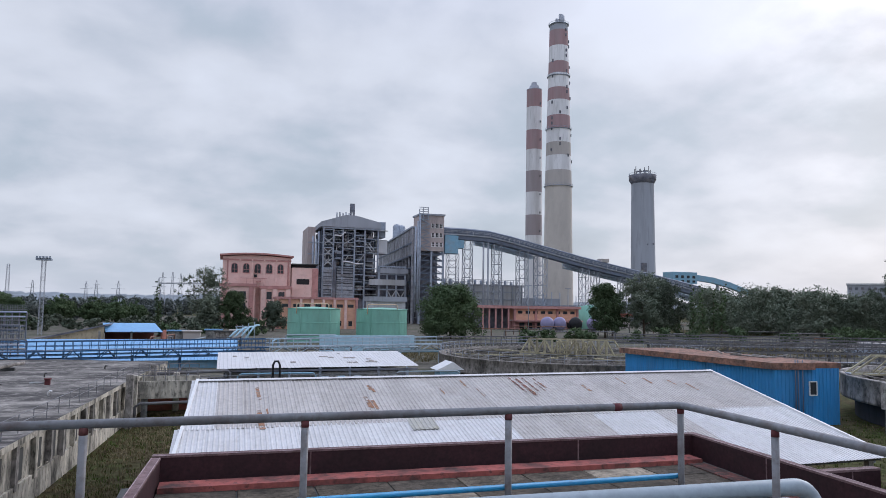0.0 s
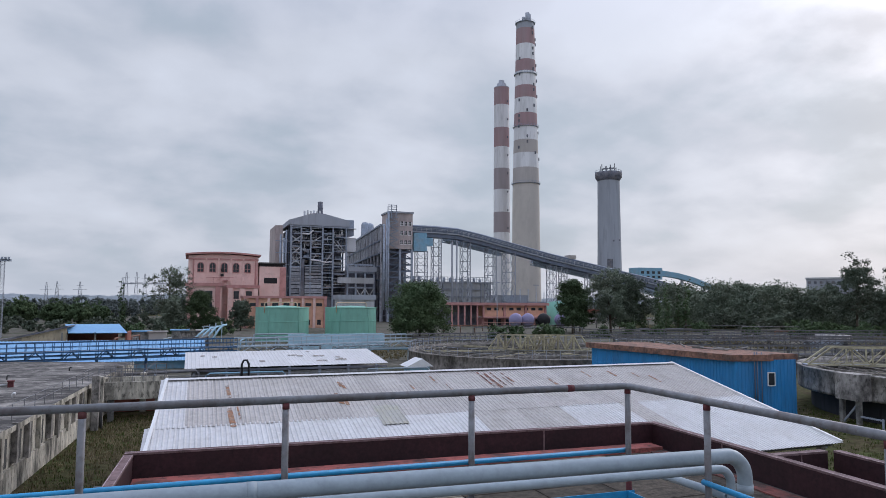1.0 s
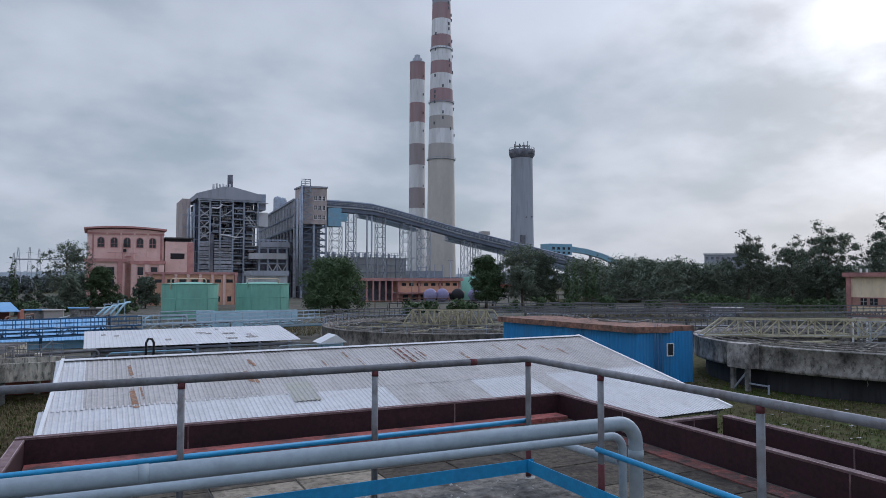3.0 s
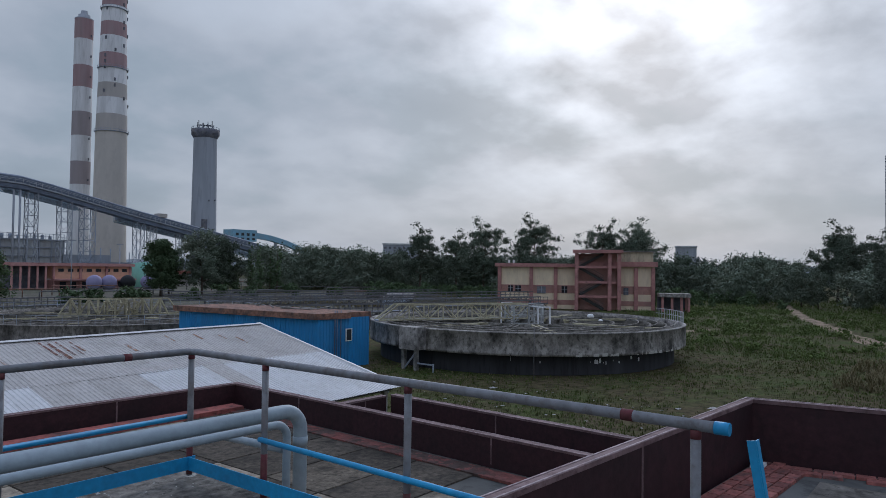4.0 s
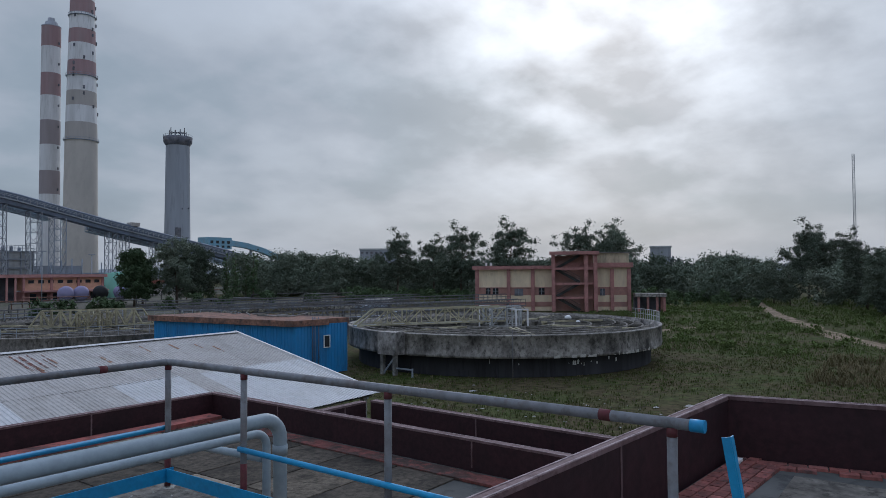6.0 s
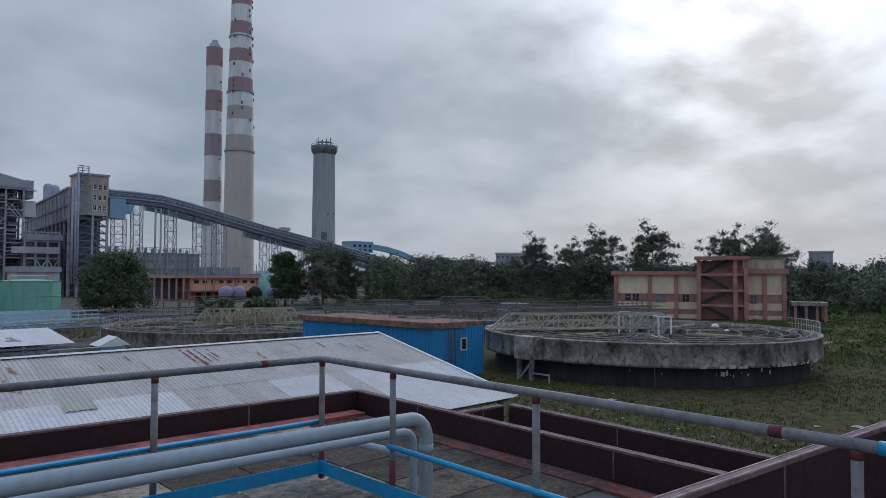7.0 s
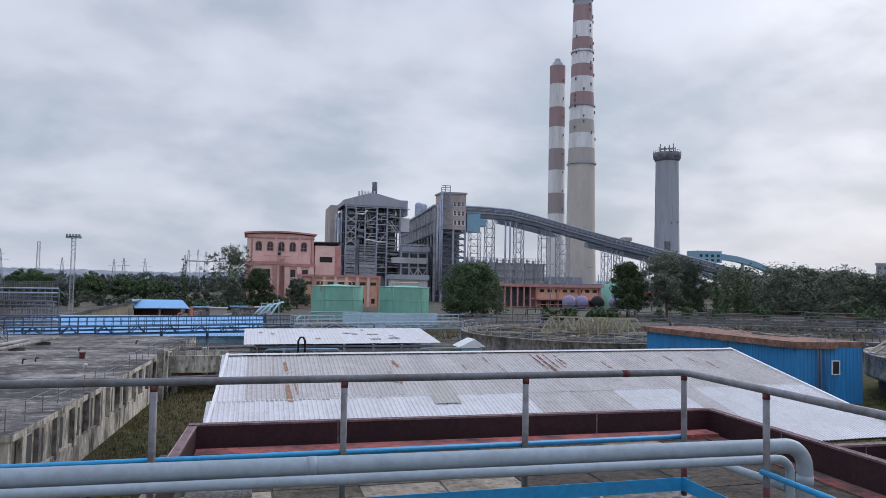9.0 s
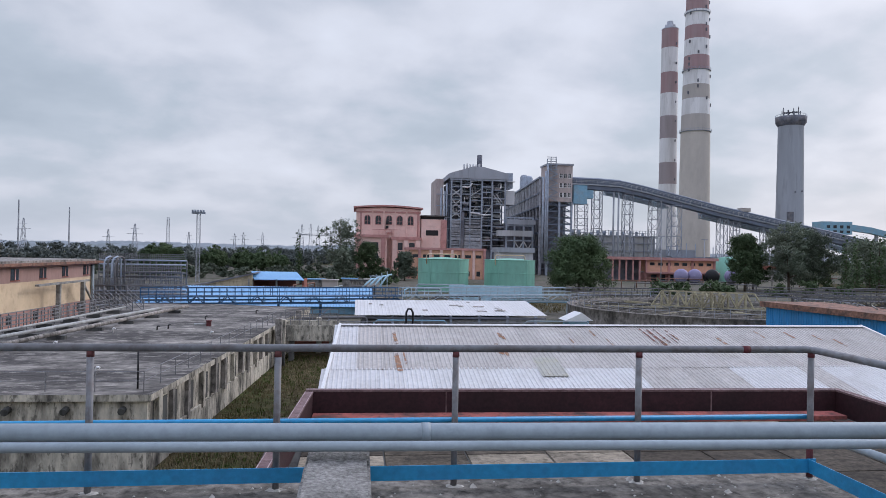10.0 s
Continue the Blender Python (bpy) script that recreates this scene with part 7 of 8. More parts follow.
# ---- pump house beyond the clarifier ----
def make_pump_house():
    e = thing("pump_house", "cream and terracotta pump house with an open stair tower", "building", (124, 65, 0))
    P0, P1 = Vector((125.4, 82.4)), Vector((140.0, 53.8))
    u = (P1 - P0).normalized()
    m = Matrix.Translation((*P0, 0)) @ Matrix.Rotation(math.atan2(u.y, u.x), 4, "Z")
    # local: x along the front, y away from it
    def b(name, *a, k, lab="", par=None):
        return part(name, Box(*a, m=m), k, par or e, lab)
    L = (P1 - P0).length
    TW0, TW1 = 16.0, 24.6
    b("wall", 0, 0, 0, L, 11, 9.2, k=PUMP_CREAM)
    b("cornice", -0.7, -0.9, 8.75, TW0, 11.5, 9.5, k=PUMP_ROSE, lab="red-brown projecting cornice")
    b("cornice", TW0, -0.9, 9.0, L + 0.5, 11.5, 10.0, k=PUMP_ROSE, lab="red-brown projecting cornice")
    for x0, x1 in ((0.65, 6.6), (7.35, 11.7), (12.45, TW0), (TW1 + 0.75, 28.0), (28.75, L - 0.7)):
        b("middle_band", x0, -0.06, 3.3, x1, 0, 4.8, k=PUMP_BAND)
        b("lower_band", x0, -0.06, 0.9, x1, 0, 1.9, k=PUMP_BAND)
        b("sill", x0, -0.16, 4.8, x1, 0, 4.95, k=PUMP_ROSE)
    for x in (-0.1, 6.6, 11.7, TW1, 28.0, L - 0.7):
        b("pilaster", x, -0.5, 0, x + 0.75, -0.002, 8.75, k=PUMP_ROSE)
    for x, z, w, k in ((2.1, 3.5, 1.0, BLACK), (3.6, 3.4, 1.2, BLACK), (8.2, 3.2, 1.8, PLANT_DARK), (13.3, 3.4, 1.2, BLACK), (25.9, 3.2, 1.0, PLANT_DARK)):
        w1 = b("window", x, -0.12, z, x + w, 0.05, z + 1.45, k=k)
        b("frame", x + w / 2 - 0.05, -0.16, z, x + w / 2 + 0.05, -0.12, z + 1.45, k=STACK_DIM, par=w1)
        b("frame", x, -0.16, z + 0.7, x + w, -0.12, z + 0.78, k=STACK_DIM, par=w1)
    b("roof_room", TW1 + 0.4, 0.0, 10.0, L - 0.3, 8, 12.0, k=GRIMY_CREAM, lab="grimy cream roof room")
    b("roof_room_top", TW1 + 0.2, -0.3, 12.0, L, 8.3, 12.2, k=TANK_BROWN)
    # open stair tower standing before the wall
    b("stair_back", TW0 + 0.2, -0.3, 0, TW1 - 0.1, -0.07, 11.6, k=PUMP_BAND, lab="shaded red rear wall of the stair")
    for x in (TW0, 22.6, TW1 - 0.1):
        b("stair_column", x, -3.4, 0, x + 0.75, -2.7, 11.7, k=PUMP_ROSE)
    b("stair_column", TW0, -1.0, 0, TW0 + 0.7, -0.3, 11.7, k=PUMP_ROSE)
    for z in (2.6, 5.5, 8.6):
        b("landing", TW0 + 0.1, -3.2, z, TW1 + 0.5, -2.4, z + 0.45, k=PUMP_ROSE)
        b("landing", 21.8, -2.4, z, TW1 + 0.4, -0.3, z + 0.3, k=TANK_BROWN)
    b("stair_roof", TW0 - 0.4, -3.9, 11.7, TW1 + 1.0, 0.3, 12.35, k=PUMP_ROSE, lab="flat red-brown stair roof")
    for i in range(4):
        xa, xb = (17.0, 21.8) if i % 2 else (21.8, 17.0)
        z = i * 2.9
        bm = bmesh.new()
        beam(bm, m @ Vector((xa, -1.6 + 0.5 * (i % 2), z + 0.2)), m @ Vector((xb, -1.6 + 0.5 * (i % 2), z + 2.9)), 0.55)
        part("flight", bm, CONC_DARK, e)
        bm = bmesh.new()
        for dz in (0.6, 1.1):
            beam(bm, m @ Vector((xa, -2.3, z + 0.2 + dz)), m @ Vector((xb, -2.3, z + 2.9 + dz)), 0.09)
        part("stair_rail", bm, WALK_DARK, e)
    # small canopy at the end
    b("canopy", L + 0.6, -3.6, 3.0, L + 6.6, 1.0, 3.7, k=TANK_BROWN)
    for x, y in ((L + 1.0, -3.3), (L + 2.8, -3.3), (L + 4.6, -3.3), (L + 6.0, -3.3), (L + 6.0, 0.4)):
        b("canopy_post", x, y, 0, x + 0.45, y + 0.45, 3.0, k=PUMP_ROSE)
    b("canopy_back", L + 0.6, 0.6, 0, L + 6.3, 0.9, 3.0, k=PLANT_DARK)
    for x, y in ((3.0, 0.3), (2.0, 0.5)):
        b("roof_vent", x, y, 9.5, x + 0.35, y + 0.35, 10.2, k=STACK_WHITE)


make_pump_house()


# ---- far masts, pylons, distant blocks ----
def make_distance():
    e = thing("lamp_tower", "tall lattice floodlight tower", "lamp tower", (-39.8, 180, 0))
    bm = bmesh.new()
    lattice_tower(bm, -39.8, 180, 0, 17.2, 0.8, 18, 0.06)
    part("mast", bm, STACK_DIM, e)
    part("head", Box(-41.4, 179.4, 17.0, -38.2, 180.6, 17.5), PLANT_STEEL, e)
    for i in range(5):
        part("floodlight", Box(-41.3 + i * 0.65, 179.0, 17.5, -40.9 + i * 0.65, 179.5, 17.95), PLANT_STEEL, e)
    rnd = random.Random(31)
    spots = [(-44, 520, 24), (-30, 520, 27), (-12, 500, 26), (2, 500, 25), (-22, 560, 24), (-128, 420, 22), (-140, 600, 22), (-190, 560, 22), (-110, 640, 23), (-75, 560, 22), (-215, 480, 26), (-37, 545, 29), (-19, 535, 28), (-5, 520, 28), (9, 520, 27), (-40, 500, 27), (-96, 600, 23)]
    for x, y, h in spots:
        t = thing("pylon", "distant grey lattice power pylon", "pylon", (x, y, 0), "switchyard pylons")
        bm = bmesh.new()
        lattice_tower(bm, x, y, 0, h, 4.0, 6, 0.18, 0.15)
        part("mast", bm, STACK_DIM, t)
        bm = bmesh.new()
        for z, w in ((h * 0.74, 4.5), (h * 0.87, 2.2)):
            beam(bm, (x - w, y, z), (x + w, y, z), 0.2)
        part("arms", bm, STACK_DIM, t)
    for (xa, ya, za), (xb, yb, zb) in (((-44, 520, 20), (-30, 520, 20)), ((-12, 500, 20), (2, 500, 20)), ((-30, 520, 20), (-12, 500, 20))):
        t = thing("gantry_beam", "distant switchyard gantry beam between pylons", "gantry", ((xa + xb) / 2, ya, za))
        bm = bmesh.new()
        beam(bm, (xa, ya, za), (xb, yb, zb), 0.6)
        part("beam", bm, STACK_DIM, t)
    for x, y, h, w in ((-150, 330, 28.5, 0.3), (-132.6, 340, 26.3, 0.3), (-109.7, 420, 26.2, 1.2)):
        t = thing("radio_mast", "thin distant steel mast", "mast", (x, y, 0))
        bm = bmesh.new()
        lattice_tower(bm, x, y, 0, h, w * 1.6, 14, 0.11, 0.6)
        part("mast", bm, STACK_DIM, t)
    for x, y, k in ((344, 33, 0.0),):
        t = thing("radio_mast", "slender tall lattice mast above the scrub", "mast", (x, y, 0))
        bm = bmesh.new()
        lattice_tower(bm, x, y, 0, 57.5, 0.9, 40, 0.10)
        part("mast", bm, STACK_DIM, t)
    for x, y, w, h, lab in ((427.6, 375.5, 30, 26.5, "distant pale flat-roofed building above the trees"), (560, 190, 16, 27, "distant grey tower block above the trees")):
        t = thing("distant_building", lab, "building", (x, y, 0))
        mm = Matrix.Translation((x, y, 0)) @ Matrix.Rotation(-math.atan2(x, y), 4, "Z")
        part("wall", Box(-w / 2, 0, 0, w / 2, 14, h, m=mm), STACK_DIM, t)
        part("roof", Box(-w / 2 - 0.6, -0.6, h, w / 2 + 0.6, 14.6, h + 1.2, m=mm), PLANT_CLAD, t)
        for i in range(8 if w > 20 else 0):
            cx = -w / 2 + w * (i + 0.5) / 8
            part("window", Box(cx - w / 32, -0.1, h - 3.4, cx + w / 32, 0.3, h - 1.6, m=mm), PLANT_DARK, t)
    t = thing("road_tanker", "white cylindrical tank vessel lying by the track", "tank", (118, 104, 0))
    part("shell", Rod((117.2, 107, 1.7), (121.8, 102.5, 1.7), 0.7, 16), SHEET_OLD, t)
    part("cab", Box(113.2, 104.6, 0, 114.4, 105.8, 2.2), SHEET_OLD, t)
    part("chassis", Box(113, 103.6, 0, 121.5, 106, 1.1), PLANT_STEEL, t)
    t = thing("lamp_post", "thin street lamp post on the grass before the clarifier", "lamp post", (45.5, 26.6, 0))
    part("pole", Rod((45.5, 26.6, 0), (45.5, 26.6, 4.0), 0.035, 6), WALK_DARK, t)
    for x, y in ((137.6, 240.5), (96.5, 215), (200, 262), (124, 240)):
        t = thing("lamp_post", "slim yard lamp post with a double head", "lamp post", (x, y, 0), "yard lamps")
        part("pole", Rod((x, y, 0), (x, y, 15), 0.14, 6), STACK_DIM, t)
        part("head", Box(x - 1.1, y - 0.2, 15, x + 1.1, y + 0.2, 15.3), STACK_DIM, t)


make_distance()


# ---- trees ----
def leaf_cloud(rng, clumps, per, size):
    """Corners of many small flat leaves, four each, gathered in clumps: (centre, radius)."""
    out = []
    for c, r in clumps:
        n = max(6, int(per * min(1.0, r * r / 2.2)))
        d = rng.normal(size=(n, 3))
        d /= np.linalg.norm(d, axis=1)[:, None] + 1e-9
        pos = np.array(c) + d * (r * np.minimum(np.abs(rng.normal(size=n)), 1.6) * 0.78)[:, None] * np.array((1, 1, 0.8))
        a = rng.normal(size=(n, 3))
        a /= np.linalg.norm(a, axis=1)[:, None]
        b = np.cross(a, d)
        b /= np.linalg.norm(b, axis=1)[:, None] + 1e-9
        s = size * (0.6 + 0.8 * rng.random(n))[:, None]
        out.append(np.stack([pos - a * s, pos - b * s * 0.55, pos + a * s, pos + b * s * 0.55], axis=1).reshape(-1, 3))
    return np.concatenate(out)


def leaf_mesh(name, corners, material):
    me = bpy.data.meshes.new(name)
    n = len(corners)
    me.vertices.add(n)
    me.vertices.foreach_set("co", corners.astype(np.float32).ravel())
    me.loops.add(n)
    me.loops.foreach_set("vertex_index", np.arange(n, dtype=np.int32))
    me.polygons.add(n // 4)
    me.polygons.foreach_set("loop_start", np.arange(0, n, 4, dtype=np.int32))
    me.update(calc_edges=True)
    me.materials.append(material)
    return me


def mesh_of(name, vs, fs, material):
    me = bpy.data.meshes.new(name)
    me.from_pydata(vs, [], fs)
    me.materials.append(material)
    return me


def crown_clumps(rng, h, w, base, kind):
    """Clump places for a crown: round, open (airy boughs with gaps) or column."""
    out = []
    limbs = []
    if kind == "column":
        for i in range(14):
            z = base + (h - base) * i / 13
            r = w / 2 * (1 - 0.75 * (i / 13) ** 1.6)
            out.append(((rng.normal() * 0.15 * w, rng.normal() * 0.15 * w, z), max(0.35, r)))
        return out, [((0, 0, h * 0.8), 0.1)]
    if kind == "open":
        # boughs, each with a spray of small clumps round its end
        for i in range(22):
            a = i * 2.4 + rng.random() * 1.2
            t = (i + 0.6 * rng.random()) / 22
            env = math.sin(math.pi * (0.2 + 0.72 * t)) ** 0.7
            rr = w / 2 * env * (0.25 + 0.7 * rng.random())
            o = np.array((rr * math.cos(a), rr * math.sin(a), base + (h - base) * (0.06 + 0.86 * t)))
            limbs.append((tuple(o), 1.0))
            spray = w * (0.10 + 0.06 * rng.random())
            for k in range(9):
                p = o + rng.normal(size=3) * spray * np.array((0.8, 0.8, 0.7))
                out.append((tuple(p), w * 0.084 * (0.6 + 0.8 * rng.random())))
        return out, limbs
    for i in range(170):
        a = rng.random() * 2 * math.pi
        f = rng.random() ** 0.55
        t = rng.random() ** 0.85
        z = base + (h - base) * (0.04 + 0.88 * t)
        env = math.sin(math.pi * (0.34 + 0.58 * t)) ** 0.6 * (0.86 + 0.2 * math.sin(3 * a + 7 * t))
        rr = w / 2 * env * f * 0.88
        p = (rr * math.cos(a), rr * math.sin(a), z)
        out.append((p, w * 0.10 * (0.6 + 0.7 * rng.random())))
        if i % 8 == 0:
            limbs.append((p, 1.0))
    return out, limbs


def tree(name, label, category, seed, h, w, base, kind, leaf, per, size, at=(0, 0, 0), group=""):
    rng = np.random.default_rng(seed)
    ob = thing(name, label, category, at, group)
    clumps, limbs = crown_clumps(rng, h, w, base, kind)
    bm = bmesh.new()
    r0 = 0.018 * h + 0.05
    lean = rng.normal(size=2) * 0.03 * h
    steps = [Vector((lean[0] * t * t, lean[1] * t * t, h * 0.82 * t)) for t in (0, 0.25, 0.5, 0.75, 1)]
    for i, (p, q) in enumerate(zip(steps, steps[1:])):
        rod(bm, p, q, r0 * (1 - 0.22 * i), 7, r0 * (1 - 0.22 * (i + 1)))
    for p, r in limbs:
        p = Vector(p)
        t = max(0.2, min(0.9, (p.z - 0.25 * (p.xy.length) - 0.6) / (h * 0.82)))
        s = Vector((lean[0] * t * t, lean[1] * t * t, h * 0.82 * t))
        rod(bm, s, p, r0 * 0.38, 5, r0 * 0.1)
    for v in bm.verts:
        v.co += Vector(at)
    part("trunk", bm, BARK, ob)
    c = new("crown", leaf_mesh("crown", leaf_cloud(rng, clumps, per, size) + np.array(at), leaf))
    c.parent = ob
    c.matrix_parent_inverse = Matrix.Translation(ob.location).inverted()
    return ob


def put(src, x, y, s=1.0, turn=0.0, sz=1.0, label=""):
    t = copy_thing(src, Matrix.Translation((x, y, 0)) @ Matrix.Rotation(turn, 4, "Z") @ Matrix.Diagonal((s, s, s * sz, 1)))
    if label:
        t["label"] = label
    return t


# the round tree by the green tanks
tree("tree", "broad dense dark green tree beside the green tanks", "tree", 1, 13.4, 19, 0.6, "round", LEAF, 330, 0.25, (53.2, 165, 0))
tree("tree", "round dense evergreen tree before the pink office", "tree", 2, 11.6, 9.5, 0.4, "round", LEAF, 360, 0.2, (2.6, 200, 0))
tree("tree", "thin airy tree with pale bark beside the pink office", "tree", 3, 17.5, 12.5, 4.5, "open", LEAF_MID, 120, 0.19, (-5.2, 206, 0))
tree("tree", "low leafy tree before the pink office", "tree", 4, 9.0, 8.0, 0.5, "round", LEAF_MID, 150, 0.3, (13.5, 208, 0))
tree("tree", "dull bushy tree under the thin one", "tree", 40, 9.5, 9.5, 0.3, "round", LEAF_MID, 120, 0.3, (-4.6, 198, 0))
A = tree("tree", "dark upright tree before the conveyor", "tree", 5, 15.5, 11, 1.5, "round", LEAF, 330, 0.24, (99.0, 170, 0))
B = tree("tree", "tall open-crowned tree at the wood's edge", "tree", 6, 18, 13, 3.0, "open", LEAF_MID, 230, 0.23, (112.5, 172, 0))
C = tree("tree", "slim dark column-shaped tree", "tree", 7, 15, 3.2, 0.5, "column", LEAF, 130, 0.3, (131, 175, 0))
D = tree("tree", "tall airy gum tree with gaps in its crown", "tree", 8, 23.5, 17, 7.5, "open", LEAF_MID, 130, 0.27, (205, 121, 0))
put(B, 119.5, 173, 0.92, 1.1)
put(A, 106, 178, 0.85, 2.0)
put(B, 170, 192, 0.8, 2.0)
put(A, 124, 178, 0.8, 0.6)
for i, (x, y, s) in enumerate(((136.5, 178, 1.0), (140.5, 178, 0.92), (144, 179, 1.05), (128, 178, 0.8))):
    put(C, x, y, s, i)
# taller ones standing out of the wood behind the pump house
for x, y, s, k in ((196, 135, 0.95, 0.4), (178, 148, 0.85, 1.9), (186, 139, 0.78, 3.0), (223, 103, 0.95, 4.0), (236, 96, 1.0, 5.1), (219, 92, 0.8, 0.9),
                    (222, 33, 0.85, 1.3), (228, 24, 0.75, 2.9), (216, 30, 0.7, 0.2), (150, 4, 0.55, 2.0), (146, -4, 0.6, 3.7)):
    put(D, x, y, s, k)
for x, y, s, k in ((139, 8, 0.75, 0.3), (143, 2, 0.8, 1.5), (133, -1, 0.72, 2.2), (137, -8, 0.8, 4.0), (128, -8, 0.7, 5.0), (150, 10, 0.85, 2.5), (155, 3, 0.9, 0.6),
                    (147, -14, 0.85, 1.2), (176, 30, 0.62, 0.5), (184, 35, 0.7, 3.3), (122, -16, 0.75, 3.1), (118, -24, 0.8, 0.9), (165, 14, 0.9, 2.1), (172, 6, 0.9, 5.5)):
    put(B, x, y, s * 0.78, k)
E1 = tree("tree", "dark palm-like tree in the far yard", "tree", 9, 6.9, 8, 2.6, "open", LEAF, 420, 0.26, (-34, 250, 0))
for x, y, s, k in ((-41, 255, 1.0, 1), (-29, 262, 0.9, 2.5), (-52, 262, 1.1, 4), (-62, 240, 1.0, 5), (-70, 250, 1.1, 0.4)):
    put(E1, x, y, s, k)
put(C, -20, 240, 0.95, 0.3)
put(A, -50.5, 203, 0.58, 0.5)
put(A, -55, 206, 0.66, 2.5)
put(A, -60, 212, 0.62, 4.1)
# bare shrub by the filter house
BARE = tree("bare_tree", "leafless grey twiggy tree behind the filter house", "tree", 14, 9.5, 9, 2.5, "open", BARK, 18, 0.12, (-62, 125, 0))


def woods(name, label, seed, spots, leaf, per, size):
    """A far wood as one mass: (x, y, height, width)."""
    rng = np.random.default_rng(seed)
    clumps = []
    for x, y, h, w in spots:
        for i in range(13):
            a, t = rng.random() * 2 * math.pi, rng.random()
            z = h * (0.07 + 0.80 * t)
            rr = w / 2 * math.sin(math.pi * (0.2 + 0.7 * t)) ** 0.6 * rng.random() ** 0.5
            clumps.append(((x + rr * math.cos(a), y + rr * math.sin(a), z), w * 0.17 * (0.7 + 0.6 * rng.random())))
    corners = np.concatenate([leaf_cloud(rng, [(c, r)], per / min(1.0, r * r / 2.2), size) for c, r in clumps])
    return tagged(new(name, leaf_mesh(name, corners, leaf)), label, "wood", "", "stuff")


def belt(seed, az0, az1, d0, d1, n, h0, h1):
    r = random.Random(seed)
    out = []
    for i in range(n):
        a = radians(az0 + (az1 - az0) * (i + r.random()) / n)
        d = r.uniform(d0, d1)
        h = r.uniform(h0, h1)
        out.append((d * math.sin(a), d * math.cos(a), h, h * r.uniform(0.75, 1.05)))
    return out


woods("woods", "dense dark green wood behind the clarifiers", 1, belt(1, 37.5, 45.5, 235, 300, 32, 13.5, 17.5) + belt(21, 45, 58, 235, 300, 50, 10.5, 14.5), LEAF_MID, 190, 0.37)
woods("woods", "dense dark wood behind the pump house", 2, belt(2, 56, 78, 215, 290, 74, 10, 14.2), LEAF_MID, 190, 0.35)
woods("woods", "scrub wood beside the dirt track", 3, belt(3, 74, 79.5, 190, 260, 14, 10, 14) + belt(4, 82.5, 105, 175, 260, 60, 7.5, 12.5), LEAF_MID, 170, 0.32)
woods("woods", "low shrubs before the wood", 4, belt(5, 46, 62, 190, 232, 50, 2.2, 4.5) + belt(15, 61, 78, 168, 215, 46, 1.6, 4.2), LEAF, 90, 0.26)
woods("woods", "far wood on the plain, coloured for haze", 5, belt(6, -40, 6, 420, 600, 120, 8, 12) + belt(7, -36, -4, 290, 400, 60, 6, 9), LEAF_FAR, 110, 0.55)
woods("woods", "low trees and scrub beyond the pipe yard, coloured for haze", 10, belt(12, -34, 3, 175, 290, 95, 2.2, 4.4), LEAF_MID, 60, 0.36)
woods("woods", "distant wood behind the works, coloured for haze", 6, belt(8, 36, 105, 420, 560, 90, 13, 19), LEAF_FAR, 90, 0.65)
woods("woods", "green shrubs round the works", 7, [(x, y, random.Random(x * 7).uniform(2, 4), 5) for x, y in ((72, 150), (80, 152), (88, 160), (66, 148), (95, 150), (104, 152), (112, 150), (122, 146), (132, 140), (-12, 175), (-18, 180), (-3, 178), (8, 180), (140, 132), (146, 126))], LEAF, 60, 0.35)


def make_hills():
    bm = bmesh.new()
    rows = []
    for j in range(900):
        i = j * 139 / 899
        a = radians(-60 + 180 * j / 899)
        h = 20 + 16 * max(0, noise.noise((i * 0.09, 0, 5)) + 0.25) + 4 * noise.noise((i * 0.9, 0, 2)) + 3.2 * noise.noise((j * 0.7, 3, 2)) + 2.0 * noise.noise((j * 0.23, 8, 2))
        if a > radians(8):
            h *= 0.75
        rows.append([bm.verts.new((d * math.sin(a), d * math.cos(a), z)) for d, z in ((1500, -1), (1650, h * 0.75), (1850, h), (2300, -1))])
    for a, b in zip(rows, rows[1:]):
        for k in range(3):
            bm.faces.new((a[k], b[k], b[k + 1], a[k + 1])).smooth = True
    bmesh.ops.recalc_face_normals(bm, faces=bm.faces)
    structure("backdrop_hills", bm, HILL, "low wooded hills on the horizon, coloured for haze", "hills")


make_hills()


# ---- grass, scrub and litter ----
def tufts(name, label, seed, places, blades, material):
    """Tufts of bent blades: (x, y, height, spread)."""
    r = random.Random(seed)
    vs, fs = [], []
    for x, y, h, sp in places:
        for b in range(blades):
            a = r.uniform(0, 6.283)
            o = r.uniform(0, sp)
            px, py = x + o * math.cos(a * 2), y + o * math.sin(a * 2)
            w = 0.015 + 0.02 * h
            lx, ly = math.cos(a) * h * 0.45, math.sin(a) * h * 0.45
            hh = h * r.uniform(0.6, 1.1)
            k = len(vs)
            wx, wy = -math.sin(a) * w, math.cos(a) * w
            vs += [(px - wx, py - wy, -0.03), (px + wx, py + wy, -0.03), (px + lx * 0.4 + wx * .7, py + ly * 0.4 + wy * .7, hh * 0.65), (px + lx * 0.4 - wx * .7, py + ly * 0.4 - wy * .7, hh * 0.65), (px + lx, py + ly, hh)]
            fs += [(k, k + 1, k + 2, k + 3), (k + 3, k + 2, k + 4)]
    return tagged(new(name, mesh_of(name, vs, fs, material)), label, "grass", "", "stuff")


def scatter(seed, n, x0, x1, y0, y1, h0, h1, keep):
    r = random.Random(seed)
    out = []
    while len(out) < n:
        x, y = r.uniform(x0, x1), r.uniform(y0, y1)
        if keep(x, y) and noise.noise((x * 0.12, y * 0.12, 0)) > r.uniform(-0.7, 0.5):
            out.append((x, y, r.uniform(h0, h1), 0.25))
    return out


